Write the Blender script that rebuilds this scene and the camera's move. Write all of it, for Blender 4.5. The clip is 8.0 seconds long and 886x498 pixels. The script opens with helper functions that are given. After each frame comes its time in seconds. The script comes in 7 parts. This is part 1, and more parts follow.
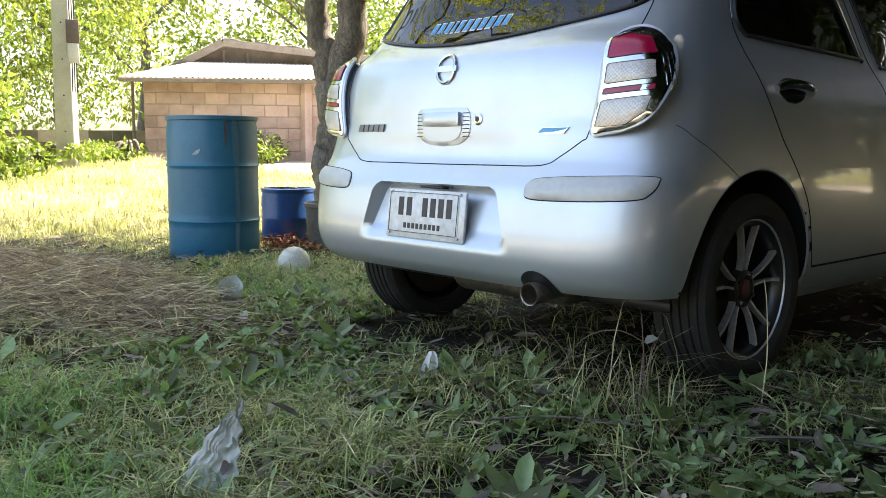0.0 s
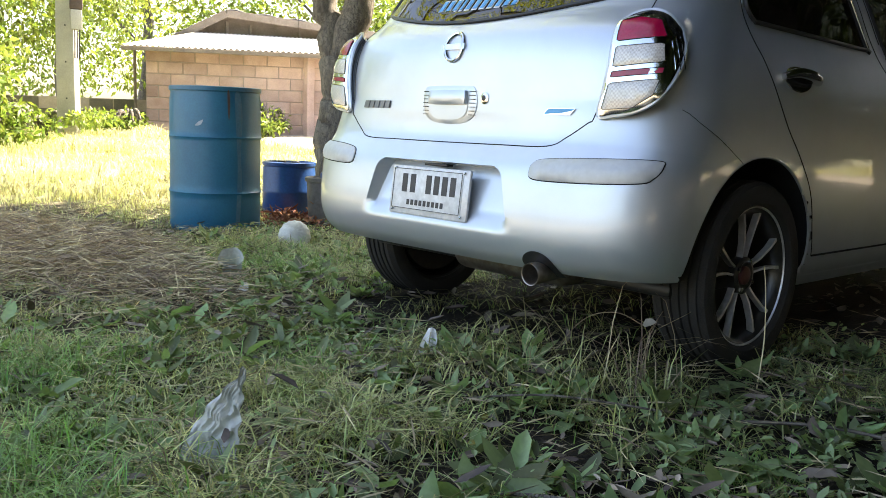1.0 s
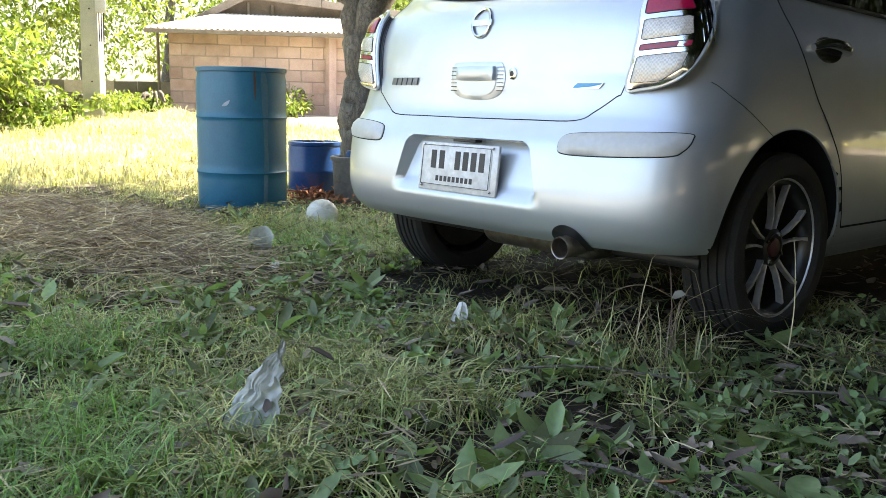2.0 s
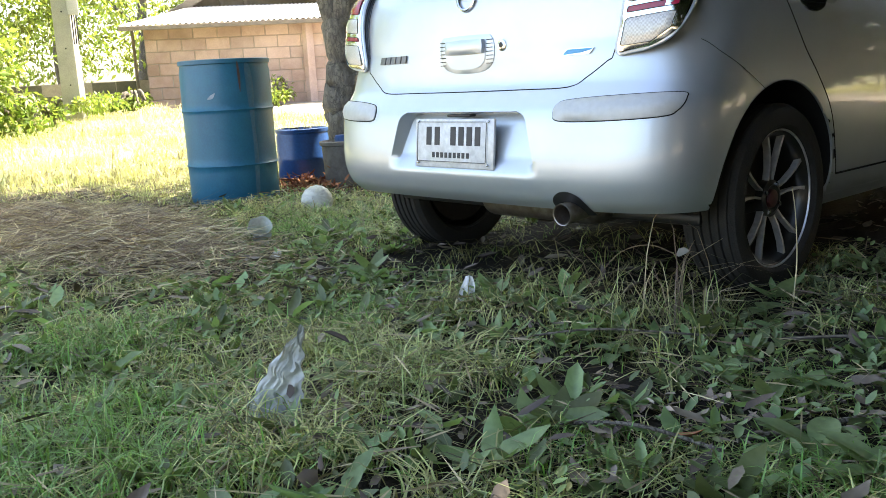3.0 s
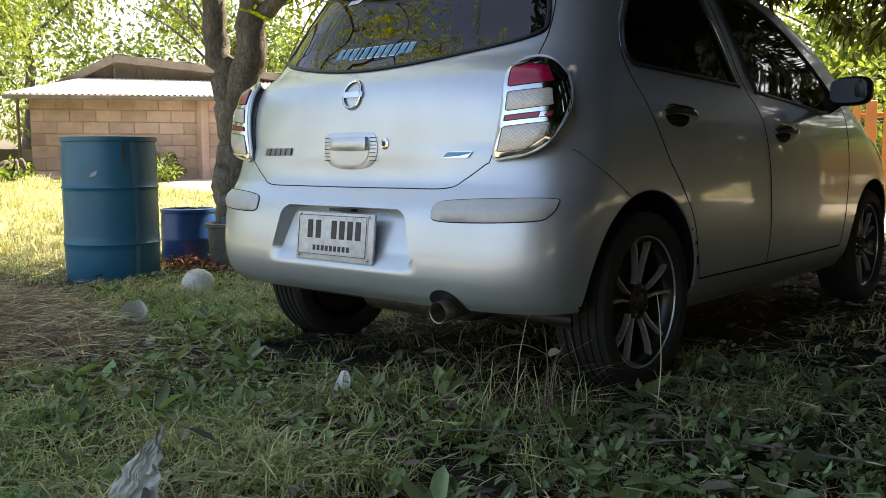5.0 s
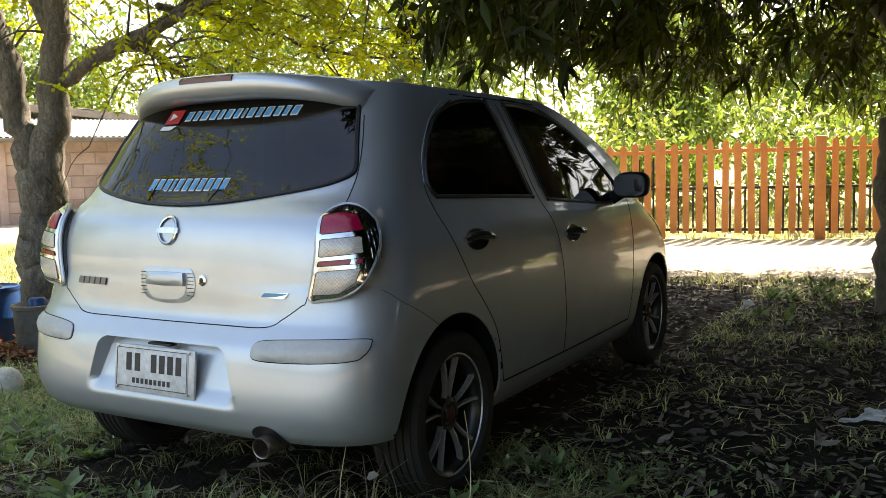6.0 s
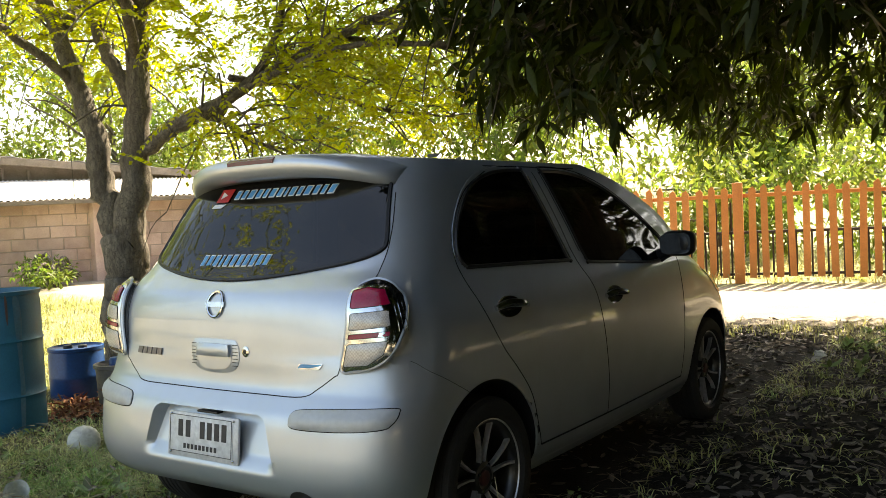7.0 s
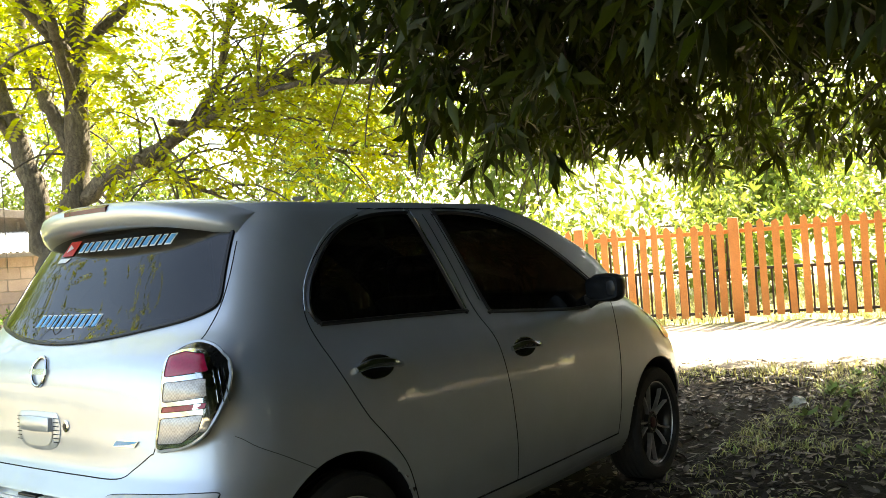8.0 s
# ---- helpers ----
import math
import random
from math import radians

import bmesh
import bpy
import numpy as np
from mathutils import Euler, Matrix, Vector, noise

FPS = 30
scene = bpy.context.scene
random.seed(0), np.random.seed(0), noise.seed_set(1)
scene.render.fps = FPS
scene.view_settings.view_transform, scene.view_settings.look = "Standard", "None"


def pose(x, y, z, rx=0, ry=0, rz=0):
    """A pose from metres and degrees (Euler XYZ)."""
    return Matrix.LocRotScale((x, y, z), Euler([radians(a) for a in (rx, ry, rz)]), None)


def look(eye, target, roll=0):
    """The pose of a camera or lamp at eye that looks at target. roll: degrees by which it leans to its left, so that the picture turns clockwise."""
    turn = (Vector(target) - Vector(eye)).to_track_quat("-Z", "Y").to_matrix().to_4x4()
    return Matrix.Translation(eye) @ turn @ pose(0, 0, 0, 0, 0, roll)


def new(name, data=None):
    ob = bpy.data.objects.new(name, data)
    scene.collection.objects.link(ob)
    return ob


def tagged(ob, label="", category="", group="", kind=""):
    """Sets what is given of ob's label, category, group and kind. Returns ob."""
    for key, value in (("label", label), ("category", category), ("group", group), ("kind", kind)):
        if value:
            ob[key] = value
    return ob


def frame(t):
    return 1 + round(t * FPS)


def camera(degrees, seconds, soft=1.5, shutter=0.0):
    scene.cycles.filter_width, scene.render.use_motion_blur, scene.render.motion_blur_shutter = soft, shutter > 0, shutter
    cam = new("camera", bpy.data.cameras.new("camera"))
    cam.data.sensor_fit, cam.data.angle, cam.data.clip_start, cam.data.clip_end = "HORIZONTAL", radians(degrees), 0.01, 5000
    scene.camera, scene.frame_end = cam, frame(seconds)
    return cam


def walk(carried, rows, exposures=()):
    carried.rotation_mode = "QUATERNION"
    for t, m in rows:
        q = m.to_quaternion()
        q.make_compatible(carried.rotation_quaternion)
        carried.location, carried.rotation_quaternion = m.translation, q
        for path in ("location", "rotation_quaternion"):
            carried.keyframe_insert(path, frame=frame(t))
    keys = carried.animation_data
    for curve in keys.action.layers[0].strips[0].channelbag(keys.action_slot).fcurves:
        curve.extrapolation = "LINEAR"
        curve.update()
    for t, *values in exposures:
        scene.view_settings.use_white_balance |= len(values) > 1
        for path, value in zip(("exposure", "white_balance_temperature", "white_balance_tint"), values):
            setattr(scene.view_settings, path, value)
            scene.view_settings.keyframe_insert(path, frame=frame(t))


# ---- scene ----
cam = camera(53.0, 8.0, soft=0.9)
PATH = [
    (0, (2.18, -1.962, 0.745), (0.714, -0.622, 0.51), 0.2),
    (0.5, (2.177, -1.966, 0.741), (0.714, -0.629, 0.475), 1.6),
    (1, (2.179, -1.982, 0.741), (0.722, -0.641, 0.46), 2.0),
    (1.5, (2.17, -1.991, 0.739), (0.715, -0.651, 0.441), 2.5),
    (2, (2.188, -2.023, 0.733), (0.704, -0.723, 0.404), 1.2),
    (2.2, (2.193, -2.035, 0.725), (0.699, -0.751, 0.381), 0.7),
    (3.3, (2.173, -2.073, 0.733), (0.714, -0.758, 0.354), -3.9),
    (3.5, (2.19, -2.075, 0.73), (0.727, -0.757, 0.384), -3.6),
    (4, (2.215, -2.089, 0.748), (0.776, -0.74, 0.418), -4.1),
    (4.2, (2.215, -2.084, 0.746), (0.781, -0.731, 0.409), -4.4),
    (5.3, (2.23, -2.034, 0.824), (0.984, -0.478, 0.672), 0.8),
    (5.5, (2.25, -2.053, 0.947), (1.039, -0.467, 0.812), 0.4),
    (6, (2.335, -2.142, 1.178), (1.348, -0.412, 0.999), -1.3),
    (6.1, (2.337, -2.131, 1.211), (1.442, -0.353, 1.016), 0.8),
    (6.3, (2.367, -2.147, 1.235), (1.531, -0.335, 1.103), -0.3),
    (6.5, (2.429, -2.139, 1.228), (1.558, -0.34, 1.151), 0.2),
    (6.8, (2.528, -2.143, 1.263), (1.493, -0.437, 1.125), -0.3),
    (7, (2.576, -2.132, 1.278), (1.422, -0.5, 1.202), -2.7),
    (7.3, (2.611, -1.987, 1.267), (1.4, -0.399, 1.15), -3.9),
    (7.5, (2.626, -1.806, 1.266), (1.361, -0.258, 1.245), -3.4),
    (7.7, (2.688, -1.654, 1.258), (1.467, -0.074, 1.384), -4.4),
    (8, (2.818, -1.485, 1.271), (1.624, 0.119, 1.29), -4.0),
]
BASE = 2.52
EXPOSURES = [(t, BASE + s, kelvin, tint) for t, s, kelvin, tint in (
    (0.0, -0.05, 7200, 13), (1.0, 0.05, 7300, 13), (2.0, 0.15, 7200, 12), (2.2, 0.15, 7200, 12), (3.3, 0.25, 7100, 12), (3.5, 0.22, 7100, 12),
    (4.0, -0.5, 7100, 12), (4.2, -0.55, 7100, 12), (5.3, -0.7, 7600, 13), (6.0, -0.55, 7500, 11), (6.5, 0.1, 8200, 10), (7.0, -0.62, 8200, 9),
    (7.4, -0.65, 7900, 8), (7.6, -0.35, 7900, 7), (8.0, 0.15, 7900, 6))]
walk(cam, [(t, look(eye, target, roll)) for t, eye, target, roll in PATH], EXPOSURES)

# ---- world and sun ----
SUN_ELEVATION, SUN_HEADING = 52.0, (0.05, 0.9987)
world = bpy.data.worlds.new("sky")
scene.world = world
world.use_nodes = True
wn, wl = world.node_tree.nodes, world.node_tree.links
wn.clear()
sky = wn.new("ShaderNodeTexSky")
sky.sky_type, sky.sun_disc = "NISHITA", False
sky.sun_elevation, sky.sun_rotation = radians(SUN_ELEVATION), math.atan2(SUN_HEADING[0], SUN_HEADING[1])
sky.dust_density, sky.air_density = 3.0, 1.0
back = wn.new("ShaderNodeBackground")
back.inputs["Strength"].default_value = 0.15
out = wn.new("ShaderNodeOutputWorld")
wl.new(sky.outputs["Color"], back.inputs["Color"])
wl.new(back.outputs["Background"], out.inputs["Surface"])
scene.view_settings.exposure = BASE
sun = new("sun", bpy.data.lights.new("sun", "SUN"))
sun.data.energy, sun.data.angle, sun.data.color = 5.0, radians(0.53), (1.0, 0.93, 0.8)
lift = math.tan(radians(SUN_ELEVATION))
sun.matrix_world = look((SUN_HEADING[0] * 30, SUN_HEADING[1] * 30, 30 * lift), (0, 0, 0))

# ---- materials ----
def material(name, colour, rough=0.6, metal=0.0, second=None, scale=8.0, amount=0.5, detail=6.0, bump=0.0, bump_scale=60.0,
             coat=0.0, per_piece=0.0, translucent=None, spec=0.5, grain=0.12, stretch=(1, 1, 1), world_space=True, pieces=False):
    """A surface with variation at two scales: large patches towards `second` and a fine grain."""
    m = bpy.data.materials.new(name)
    m.use_nodes = True
    n, l = m.node_tree.nodes, m.node_tree.links
    b = n["Principled BSDF"]
    b.inputs["Roughness"].default_value, b.inputs["Metallic"].default_value = rough, metal
    b.inputs["Coat Weight"].default_value, b.inputs["Specular IOR Level"].default_value = coat, spec
    b.inputs["Coat Roughness"].default_value = 0.03
    geo = n.new("ShaderNodeNewGeometry")
    if world_space:
        place = geo.outputs["Position"]
    else:
        place = n.new("ShaderNodeTexCoord").outputs["Object"]
    mp = n.new("ShaderNodeMapping")
    mp.inputs["Scale"].default_value = stretch
    l.new(place, mp.inputs["Vector"])
    big = n.new("ShaderNodeTexNoise")
    big.inputs["Scale"].default_value, big.inputs["Detail"].default_value, big.inputs["Roughness"].default_value = scale, detail, 0.62
    l.new(mp.outputs["Vector"], big.inputs["Vector"])
    fine = n.new("ShaderNodeTexNoise")
    fine.inputs["Scale"].default_value, fine.inputs["Detail"].default_value = bump_scale, 4.0
    l.new(mp.outputs["Vector"], fine.inputs["Vector"])
    ramp = n.new("ShaderNodeMapRange")
    ramp.inputs["From Min"].default_value, ramp.inputs["From Max"].default_value = 0.5 - 0.22, 0.5 + 0.22
    ramp.inputs["To Max"].default_value = amount * 2 if amount <= 0.5 else 1.0
    l.new(big.outputs["Fac"], ramp.inputs["Value"])
    mix = n.new("ShaderNodeMix")
    mix.data_type = "RGBA"
    mix.inputs["A"].default_value = (*colour, 1)
    mix.inputs["B"].default_value = (*(second or [c * 0.75 for c in colour]), 1)
    l.new(ramp.outputs["Result"], mix.inputs["Factor"])
    hsv = n.new("ShaderNodeHueSaturation")
    l.new(mix.outputs["Result"], hsv.inputs["Color"])
    value = n.new("ShaderNodeMapRange")
    value.inputs["From Min"].default_value, value.inputs["From Max"].default_value = 0.3, 0.7
    value.inputs["To Min"].default_value, value.inputs["To Max"].default_value = 1 - grain, 1 + grain
    l.new(fine.outputs["Fac"], value.inputs["Value"])
    last = value.outputs["Result"]
    if per_piece:
        info = n.new("ShaderNodeObjectInfo")
        isl = n.new("ShaderNodeMath")
        isl.operation = "ADD"
        slight = n.new("ShaderNodeMath")
        slight.operation = "MULTIPLY"
        slight.inputs[1].default_value = 1.0 if pieces else 0.15
        l.new(info.outputs["Random"], slight.inputs[0])
        l.new(geo.outputs["Random Per Island"], isl.inputs[0])
        l.new(slight.outputs[0], isl.inputs[1])
        vary = n.new("ShaderNodeMapRange")
        vary.inputs["From Max"].default_value = 2.0 if pieces else 1.15
        vary.inputs["To Min"].default_value, vary.inputs["To Max"].default_value = 1 - per_piece, 1 + per_piece
        l.new(isl.outputs[0], vary.inputs["Value"])
        mul = n.new("ShaderNodeMath")
        mul.operation = "MULTIPLY"
        l.new(last, mul.inputs[0])
        l.new(vary.outputs["Result"], mul.inputs[1])
        last = mul.outputs[0]
        hue = n.new("ShaderNodeMapRange")
        hue.inputs["To Min"].default_value, hue.inputs["To Max"].default_value = 0.5 - 0.035 * per_piece, 0.5 + 0.035 * per_piece
        l.new(geo.outputs["Random Per Island"], hue.inputs["Value"])
        l.new(hue.outputs["Result"], hsv.inputs["Hue"])
    l.new(last, hsv.inputs["Value"])
    l.new(hsv.outputs["Color"], b.inputs["Base Color"])
    rr = n.new("ShaderNodeMapRange")
    rr.inputs["To Min"].default_value, rr.inputs["To Max"].default_value = max(0.02, rough * 0.8), min(1.0, rough * 1.2)
    l.new(big.outputs["Fac"], rr.inputs["Value"])
    l.new(rr.outputs["Result"], b.inputs["Roughness"])
    if bump:
        bp = n.new("ShaderNodeBump")
        bp.inputs["Strength"].default_value, bp.inputs["Distance"].default_value = min(1.0, bump), 0.01
        l.new(fine.outputs["Fac"], bp.inputs["Height"])
        l.new(bp.outputs["Normal"], b.inputs["Normal"])
    if translucent:
        tr = n.new("ShaderNodeBsdfTranslucent")
        tint = n.new("ShaderNodeMix")
        tint.data_type, tint.blend_type = "RGBA", "MULTIPLY"
        tint.inputs["Factor"].default_value = 1.0
        tint.inputs["B"].default_value = (*translucent, 1)
        l.new(hsv.outputs["Color"], tint.inputs["A"])
        l.new(tint.outputs["Result"], tr.inputs["Color"])
        ms = n.new("ShaderNodeMixShader")
        ms.inputs["Fac"].default_value = 0.45
        l.new(b.outputs["BSDF"], ms.inputs[1])
        l.new(tr.outputs["BSDF"], ms.inputs[2])
        l.new(ms.outputs["Shader"], n["Material Output"].inputs["Surface"])
    return m


def glass_material(name, colour, rough=0.02):
    m = bpy.data.materials.new(name)
    m.use_nodes = True
    n, l = m.node_tree.nodes, m.node_tree.links
    n.remove(n["Principled BSDF"])
    clear, gloss, blend = n.new("ShaderNodeBsdfTransparent"), n.new("ShaderNodeBsdfGlossy"), n.new("ShaderNodeMixShader")
    clear.inputs["Color"].default_value = (*colour, 1)
    gloss.inputs["Roughness"].default_value = rough
    # gloss rises towards grazing angles, the same from both sides
    facing, steep, fr = n.new("ShaderNodeLayerWeight"), n.new("ShaderNodeMath"), n.new("ShaderNodeMath")
    facing.inputs["Blend"].default_value = 0.5
    steep.operation, fr.operation = "POWER", "MULTIPLY_ADD"
    steep.inputs[1].default_value = 5.0
    fr.inputs[1].default_value, fr.inputs[2].default_value = 0.94, 0.06
    l.new(facing.outputs["Facing"], steep.inputs[0])
    l.new(steep.outputs[0], fr.inputs[0])
    dust = n.new("ShaderNodeTexNoise")
    dust.inputs["Scale"].default_value = 14.0
    l.new(fr.outputs[0], blend.inputs["Fac"])
    l.new(clear.outputs["BSDF"], blend.inputs[1])
    l.new(gloss.outputs["BSDF"], blend.inputs[2])
    film, both = n.new("ShaderNodeBsdfDiffuse"), n.new("ShaderNodeMixShader")
    film.inputs["Color"].default_value = (0.32, 0.3, 0.26, 1)
    dm = n.new("ShaderNodeMapRange")
    dm.inputs["From Min"].default_value, dm.inputs["From Max"].default_value, dm.inputs["To Max"].default_value = 0.35, 0.8, 0.035
    l.new(dust.outputs["Fac"], dm.inputs["Value"])
    l.new(dm.outputs["Result"], both.inputs["Fac"])
    l.new(blend.outputs["Shader"], both.inputs[1])
    l.new(film.outputs["BSDF"], both.inputs[2])
    l.new(both.outputs["Shader"], n["Material Output"].inputs["Surface"])
    return m


def gridded(m, scale, dark):
    """Fine square prisms of a lamp glass."""
    n, l = m.node_tree.nodes, m.node_tree.links
    b = n["Principled BSDF"]
    was = b.inputs["Base Color"].links[0].from_socket
    cell, mix = n.new("ShaderNodeTexChecker"), n.new("ShaderNodeMix")
    cell.inputs["Scale"].default_value = scale
    cell.inputs["Color1"].default_value, cell.inputs["Color2"].default_value = (1, 1, 1, 1), (dark, dark, dark, 1)
    l.new(n.new("ShaderNodeNewGeometry").outputs["Position"], cell.inputs["Vector"])
    mix.data_type, mix.blend_type = "RGBA", "MULTIPLY"
    mix.inputs["Factor"].default_value = 1.0
    l.new(was, mix.inputs["A"])
    l.new(cell.outputs["Color"], mix.inputs["B"])
    l.new(mix.outputs["Result"], b.inputs["Base Color"])


PAINT = material("silver_paint", (0.535, 0.585, 0.64), 0.4, 0.64, (0.5, 0.545, 0.585), 5.0, 0.5, bump_scale=900.0, grain=0.04, coat=0.85)
PAINT.node_tree.nodes["Principled BSDF"].inputs["Coat Roughness"].default_value = 0.04
PAD = material("silver_pad", (0.5, 0.515, 0.52), 0.42, 0.2, (0.46, 0.47, 0.46), 9.0, grain=0.05)
CHROME = material("chrome", (0.75, 0.76, 0.77), 0.1, 1.0, grain=0.03)
DULL_STEEL = material("worn_steel", (0.5, 0.46, 0.41), 0.36, 0.9, (0.2, 0.13, 0.08), 22.0, 0.4)
BLACK = material("black_plastic", (0.018, 0.018, 0.019), 0.38, spec=0.4)
GLOSS_BLACK = material("gloss_black", (0.012, 0.012, 0.013), 0.1, coat=0.8)
SEAM = material("dark_gap", (0.02, 0.02, 0.02), 0.9, spec=0.1)
TYRE = material("tyre_rubber", (0.02, 0.02, 0.02), 0.8, 0.0, (0.038, 0.034, 0.029), 14.0, 0.5, bump=0.3, bump_scale=220.0, spec=0.25)
RIM_DARK = material("rim_black", (0.02, 0.02, 0.022), 0.3, 0.3, (0.04, 0.037, 0.03), 20.0)
RIM_CUT = material("rim_machined", (0.62, 0.62, 0.64), 0.34, 0.5, (0.46, 0.45, 0.44), 26.0)
LETTER_GREY = material("lettering_grey", (0.17, 0.17, 0.18), 0.3, 0.5)
CAP_RED = material("dull_red_cap", (0.07, 0.016, 0.016), 0.5)
LENS_DARK = material("dark_red_lens", (0.13, 0.015, 0.018), 0.2, coat=0.3)
LENS_RED = material("red_lens", (0.36, 0.006, 0.045), 0.16, coat=0.3, bump=0.1, bump_scale=140.0, grain=0.1)
LENS_CLEAR = material("clear_lens", (0.5, 0.47, 0.43), 0.2, 0.1, (0.64, 0.61, 0.57), 30.0, 0.5, bump=0.12, bump_scale=160.0, coat=0.9, grain=0.1)
gridded(LENS_CLEAR, 170.0, 0.78)
TINT = glass_material("tinted_glass", (0.055, 0.06, 0.055))
TINT_REAR = glass_material("rear_tinted_glass", (0.03, 0.034, 0.03))
PLATE_WHITE = material("plate_white", (0.76, 0.77, 0.77), 0.4, 0.0, (0.58, 0.58, 0.56), 20.0)
PLATE_BLACK = material("plate_black", (0.03, 0.03, 0.035), 0.5)
FRAME_GREY = material("plate_frame", (0.72, 0.72, 0.71), 0.35, 0.1)
BADGE_BLUE = material("badge_blue", (0.02, 0.3, 0.6), 0.25, coat=0.6)
STICKER_BLUE = material("sticker_blue", (0.07, 0.34, 0.66), 0.5)
STICKER_WHITE = material("sticker_white", (0.75, 0.78, 0.8), 0.5)
STICKER_RED = material("sticker_red", (0.55, 0.03, 0.03), 0.45)
DRUM_BLUE = material("drum_blue", (0.006, 0.11, 0.2), 0.42, 0.0, (0.014, 0.14, 0.22), 7.0, 0.5, bump=0.06, bump_scale=90.0, grain=0.08)
CAN_BLUE = material("can_blue", (0.006, 0.05, 0.2), 0.35, 0.0, (0.012, 0.07, 0.23), 9.0)
DRUM_SCUFF = material("scuffed_plastic", (0.34, 0.42, 0.48), 0.7)
RUST_BROWN = material("rust_stain", (0.12, 0.07, 0.05), 0.8)
GREY_PLASTIC = material("grey_bucket", (0.2, 0.19, 0.17), 0.6, 0.0, (0.12, 0.11, 0.1), 16.0)
WHITE_PLASTIC = material("white_plastic", (0.62, 0.62, 0.58), 0.45, 0.0, (0.42, 0.41, 0.36), 18.0)
BARK = material("bark", (0.085, 0.07, 0.055), 0.9, 0.0, (0.21, 0.185, 0.15), 13.0, 0.5, bump=0.9, bump_scale=42.0, grain=0.35, stretch=(1, 1, 0.35))
BARK_DARK = material("dark_bark", (0.07, 0.058, 0.046), 0.92, 0.0, (0.13, 0.11, 0.09), 8.0, 0.5, bump=0.9, bump_scale=38.0, grain=0.3, stretch=(1, 1, 0.4))
LEAF_LIGHT = material("feathery_leaf", (0.165, 0.19, 0.016), 0.5, per_piece=0.4, translucent=(4.6, 4.3, 1.2))
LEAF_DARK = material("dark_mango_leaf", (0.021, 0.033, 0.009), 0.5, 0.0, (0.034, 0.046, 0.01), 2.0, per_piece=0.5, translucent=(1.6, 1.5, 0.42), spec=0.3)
LEAF_FAR = material("far_leaf", (0.085, 0.145, 0.026), 0.55, 0.0, (0.19, 0.22, 0.05), 0.6, per_piece=0.55, translucent=(1.8, 1.8, 1.2))
LEAF_WEED = material("weed_leaf", (0.16, 0.235, 0.09), 0.42, 0.0, (0.28, 0.34, 0.17), 6.0, per_piece=0.75, translucent=(0.8, 0.9, 0.5))
GRASS = material("grass_blade", (0.25, 0.33, 0.1), 0.34, 0.0, (0.68, 0.6, 0.33), 5.0, 0.45, per_piece=1.0, translucent=(0.8, 0.8, 0.5))
GRASS_FRESH = material("fresh_grass_blade", (0.17, 0.33, 0.085), 0.4, 0.0, (0.28, 0.42, 0.14), 6.0, 0.5, per_piece=0.7, translucent=(0.9, 1.0, 0.5))
GRASS_SUN = material("lawn_blade", (0.23, 0.28, 0.12), 0.6, 0.0, (0.54, 0.51, 0.36), 0.9, 0.5, per_piece=0.6, translucent=(1.5, 1.4, 0.8))
STRAW = material("dry_straw", (0.52, 0.43, 0.27), 0.75, 0.0, (0.24, 0.17, 0.1), 5.0, 0.5, per_piece=0.8)
STRAW_RED = material("mown_straw", (0.23, 0.155, 0.095), 0.8, 0.0, (0.58, 0.48, 0.31), 6.0, 0.5, per_piece=0.85)
DRUM_STREAK = material("pale_blue_streak", (0.04, 0.15, 0.22), 0.6, 0.0, (0.09, 0.17, 0.22), 16.0)
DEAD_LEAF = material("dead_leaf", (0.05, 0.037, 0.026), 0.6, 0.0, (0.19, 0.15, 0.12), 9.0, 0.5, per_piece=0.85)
BROWN_LEAF = material("brown_leaf", (0.14, 0.1, 0.08), 0.65, 0.0, (0.34, 0.27, 0.22), 14.0, 0.5, per_piece=0.8)
YELLOW_LEAF = material("yellow_leaf", (0.25, 0.22, 0.03), 0.6)
PALE_LEAF = material("pale_leaf", (0.26, 0.24, 0.2), 0.7)
RED_CHIP = material("red_brown_chip", (0.33, 0.12, 0.06), 0.8, 0.0, (0.2, 0.08, 0.04), 20.0, per_piece=0.4)
BLOCK = material("concrete_block", (0.62, 0.47, 0.41), 0.92, 0.0, (0.34, 0.22, 0.18), 1.6, 0.5, bump=0.5, bump_scale=90.0, per_piece=0.28, pieces=True)
MORTAR = material("mortar", (0.42, 0.36, 0.31), 0.95, bump=0.4)
DARK_BLOCK = material("mossy_block", (0.16, 0.14, 0.11), 0.95, 0.0, (0.09, 0.085, 0.06), 3.0, 0.5, bump=0.5, bump_scale=70.0, per_piece=0.25, pieces=True)
ROOFING = material("corrugated_fibre", (0.72, 0.7, 0.67), 0.7, 0.0, (0.5, 0.47, 0.42), 3.0, 0.5)
OLD_WOOD = material("old_timber", (0.26, 0.22, 0.18), 0.85, 0.0, (0.17, 0.14, 0.11), 5.0, 0.5, bump=0.4, bump_scale=50.0)
DARK_TIMBER = material("dark_board", (0.07, 0.05, 0.045), 0.85, 0.0, (0.12, 0.09, 0.08), 12.0)
CONCRETE = material("pole_concrete", (0.47, 0.46, 0.42), 0.9, 0.0, (0.36, 0.35, 0.32), 4.0, 0.5, bump=0.4, bump_scale=80.0)
ORANGE_PAINT = material("orange_fence_paint", (0.72, 0.3, 0.09), 0.65, 0.0, (0.6, 0.23, 0.07), 4.0, 0.5, per_piece=0.16, bump=0.2, pieces=True)
BLACK_STEEL = material("black_rail", (0.02, 0.02, 0.02), 0.5)


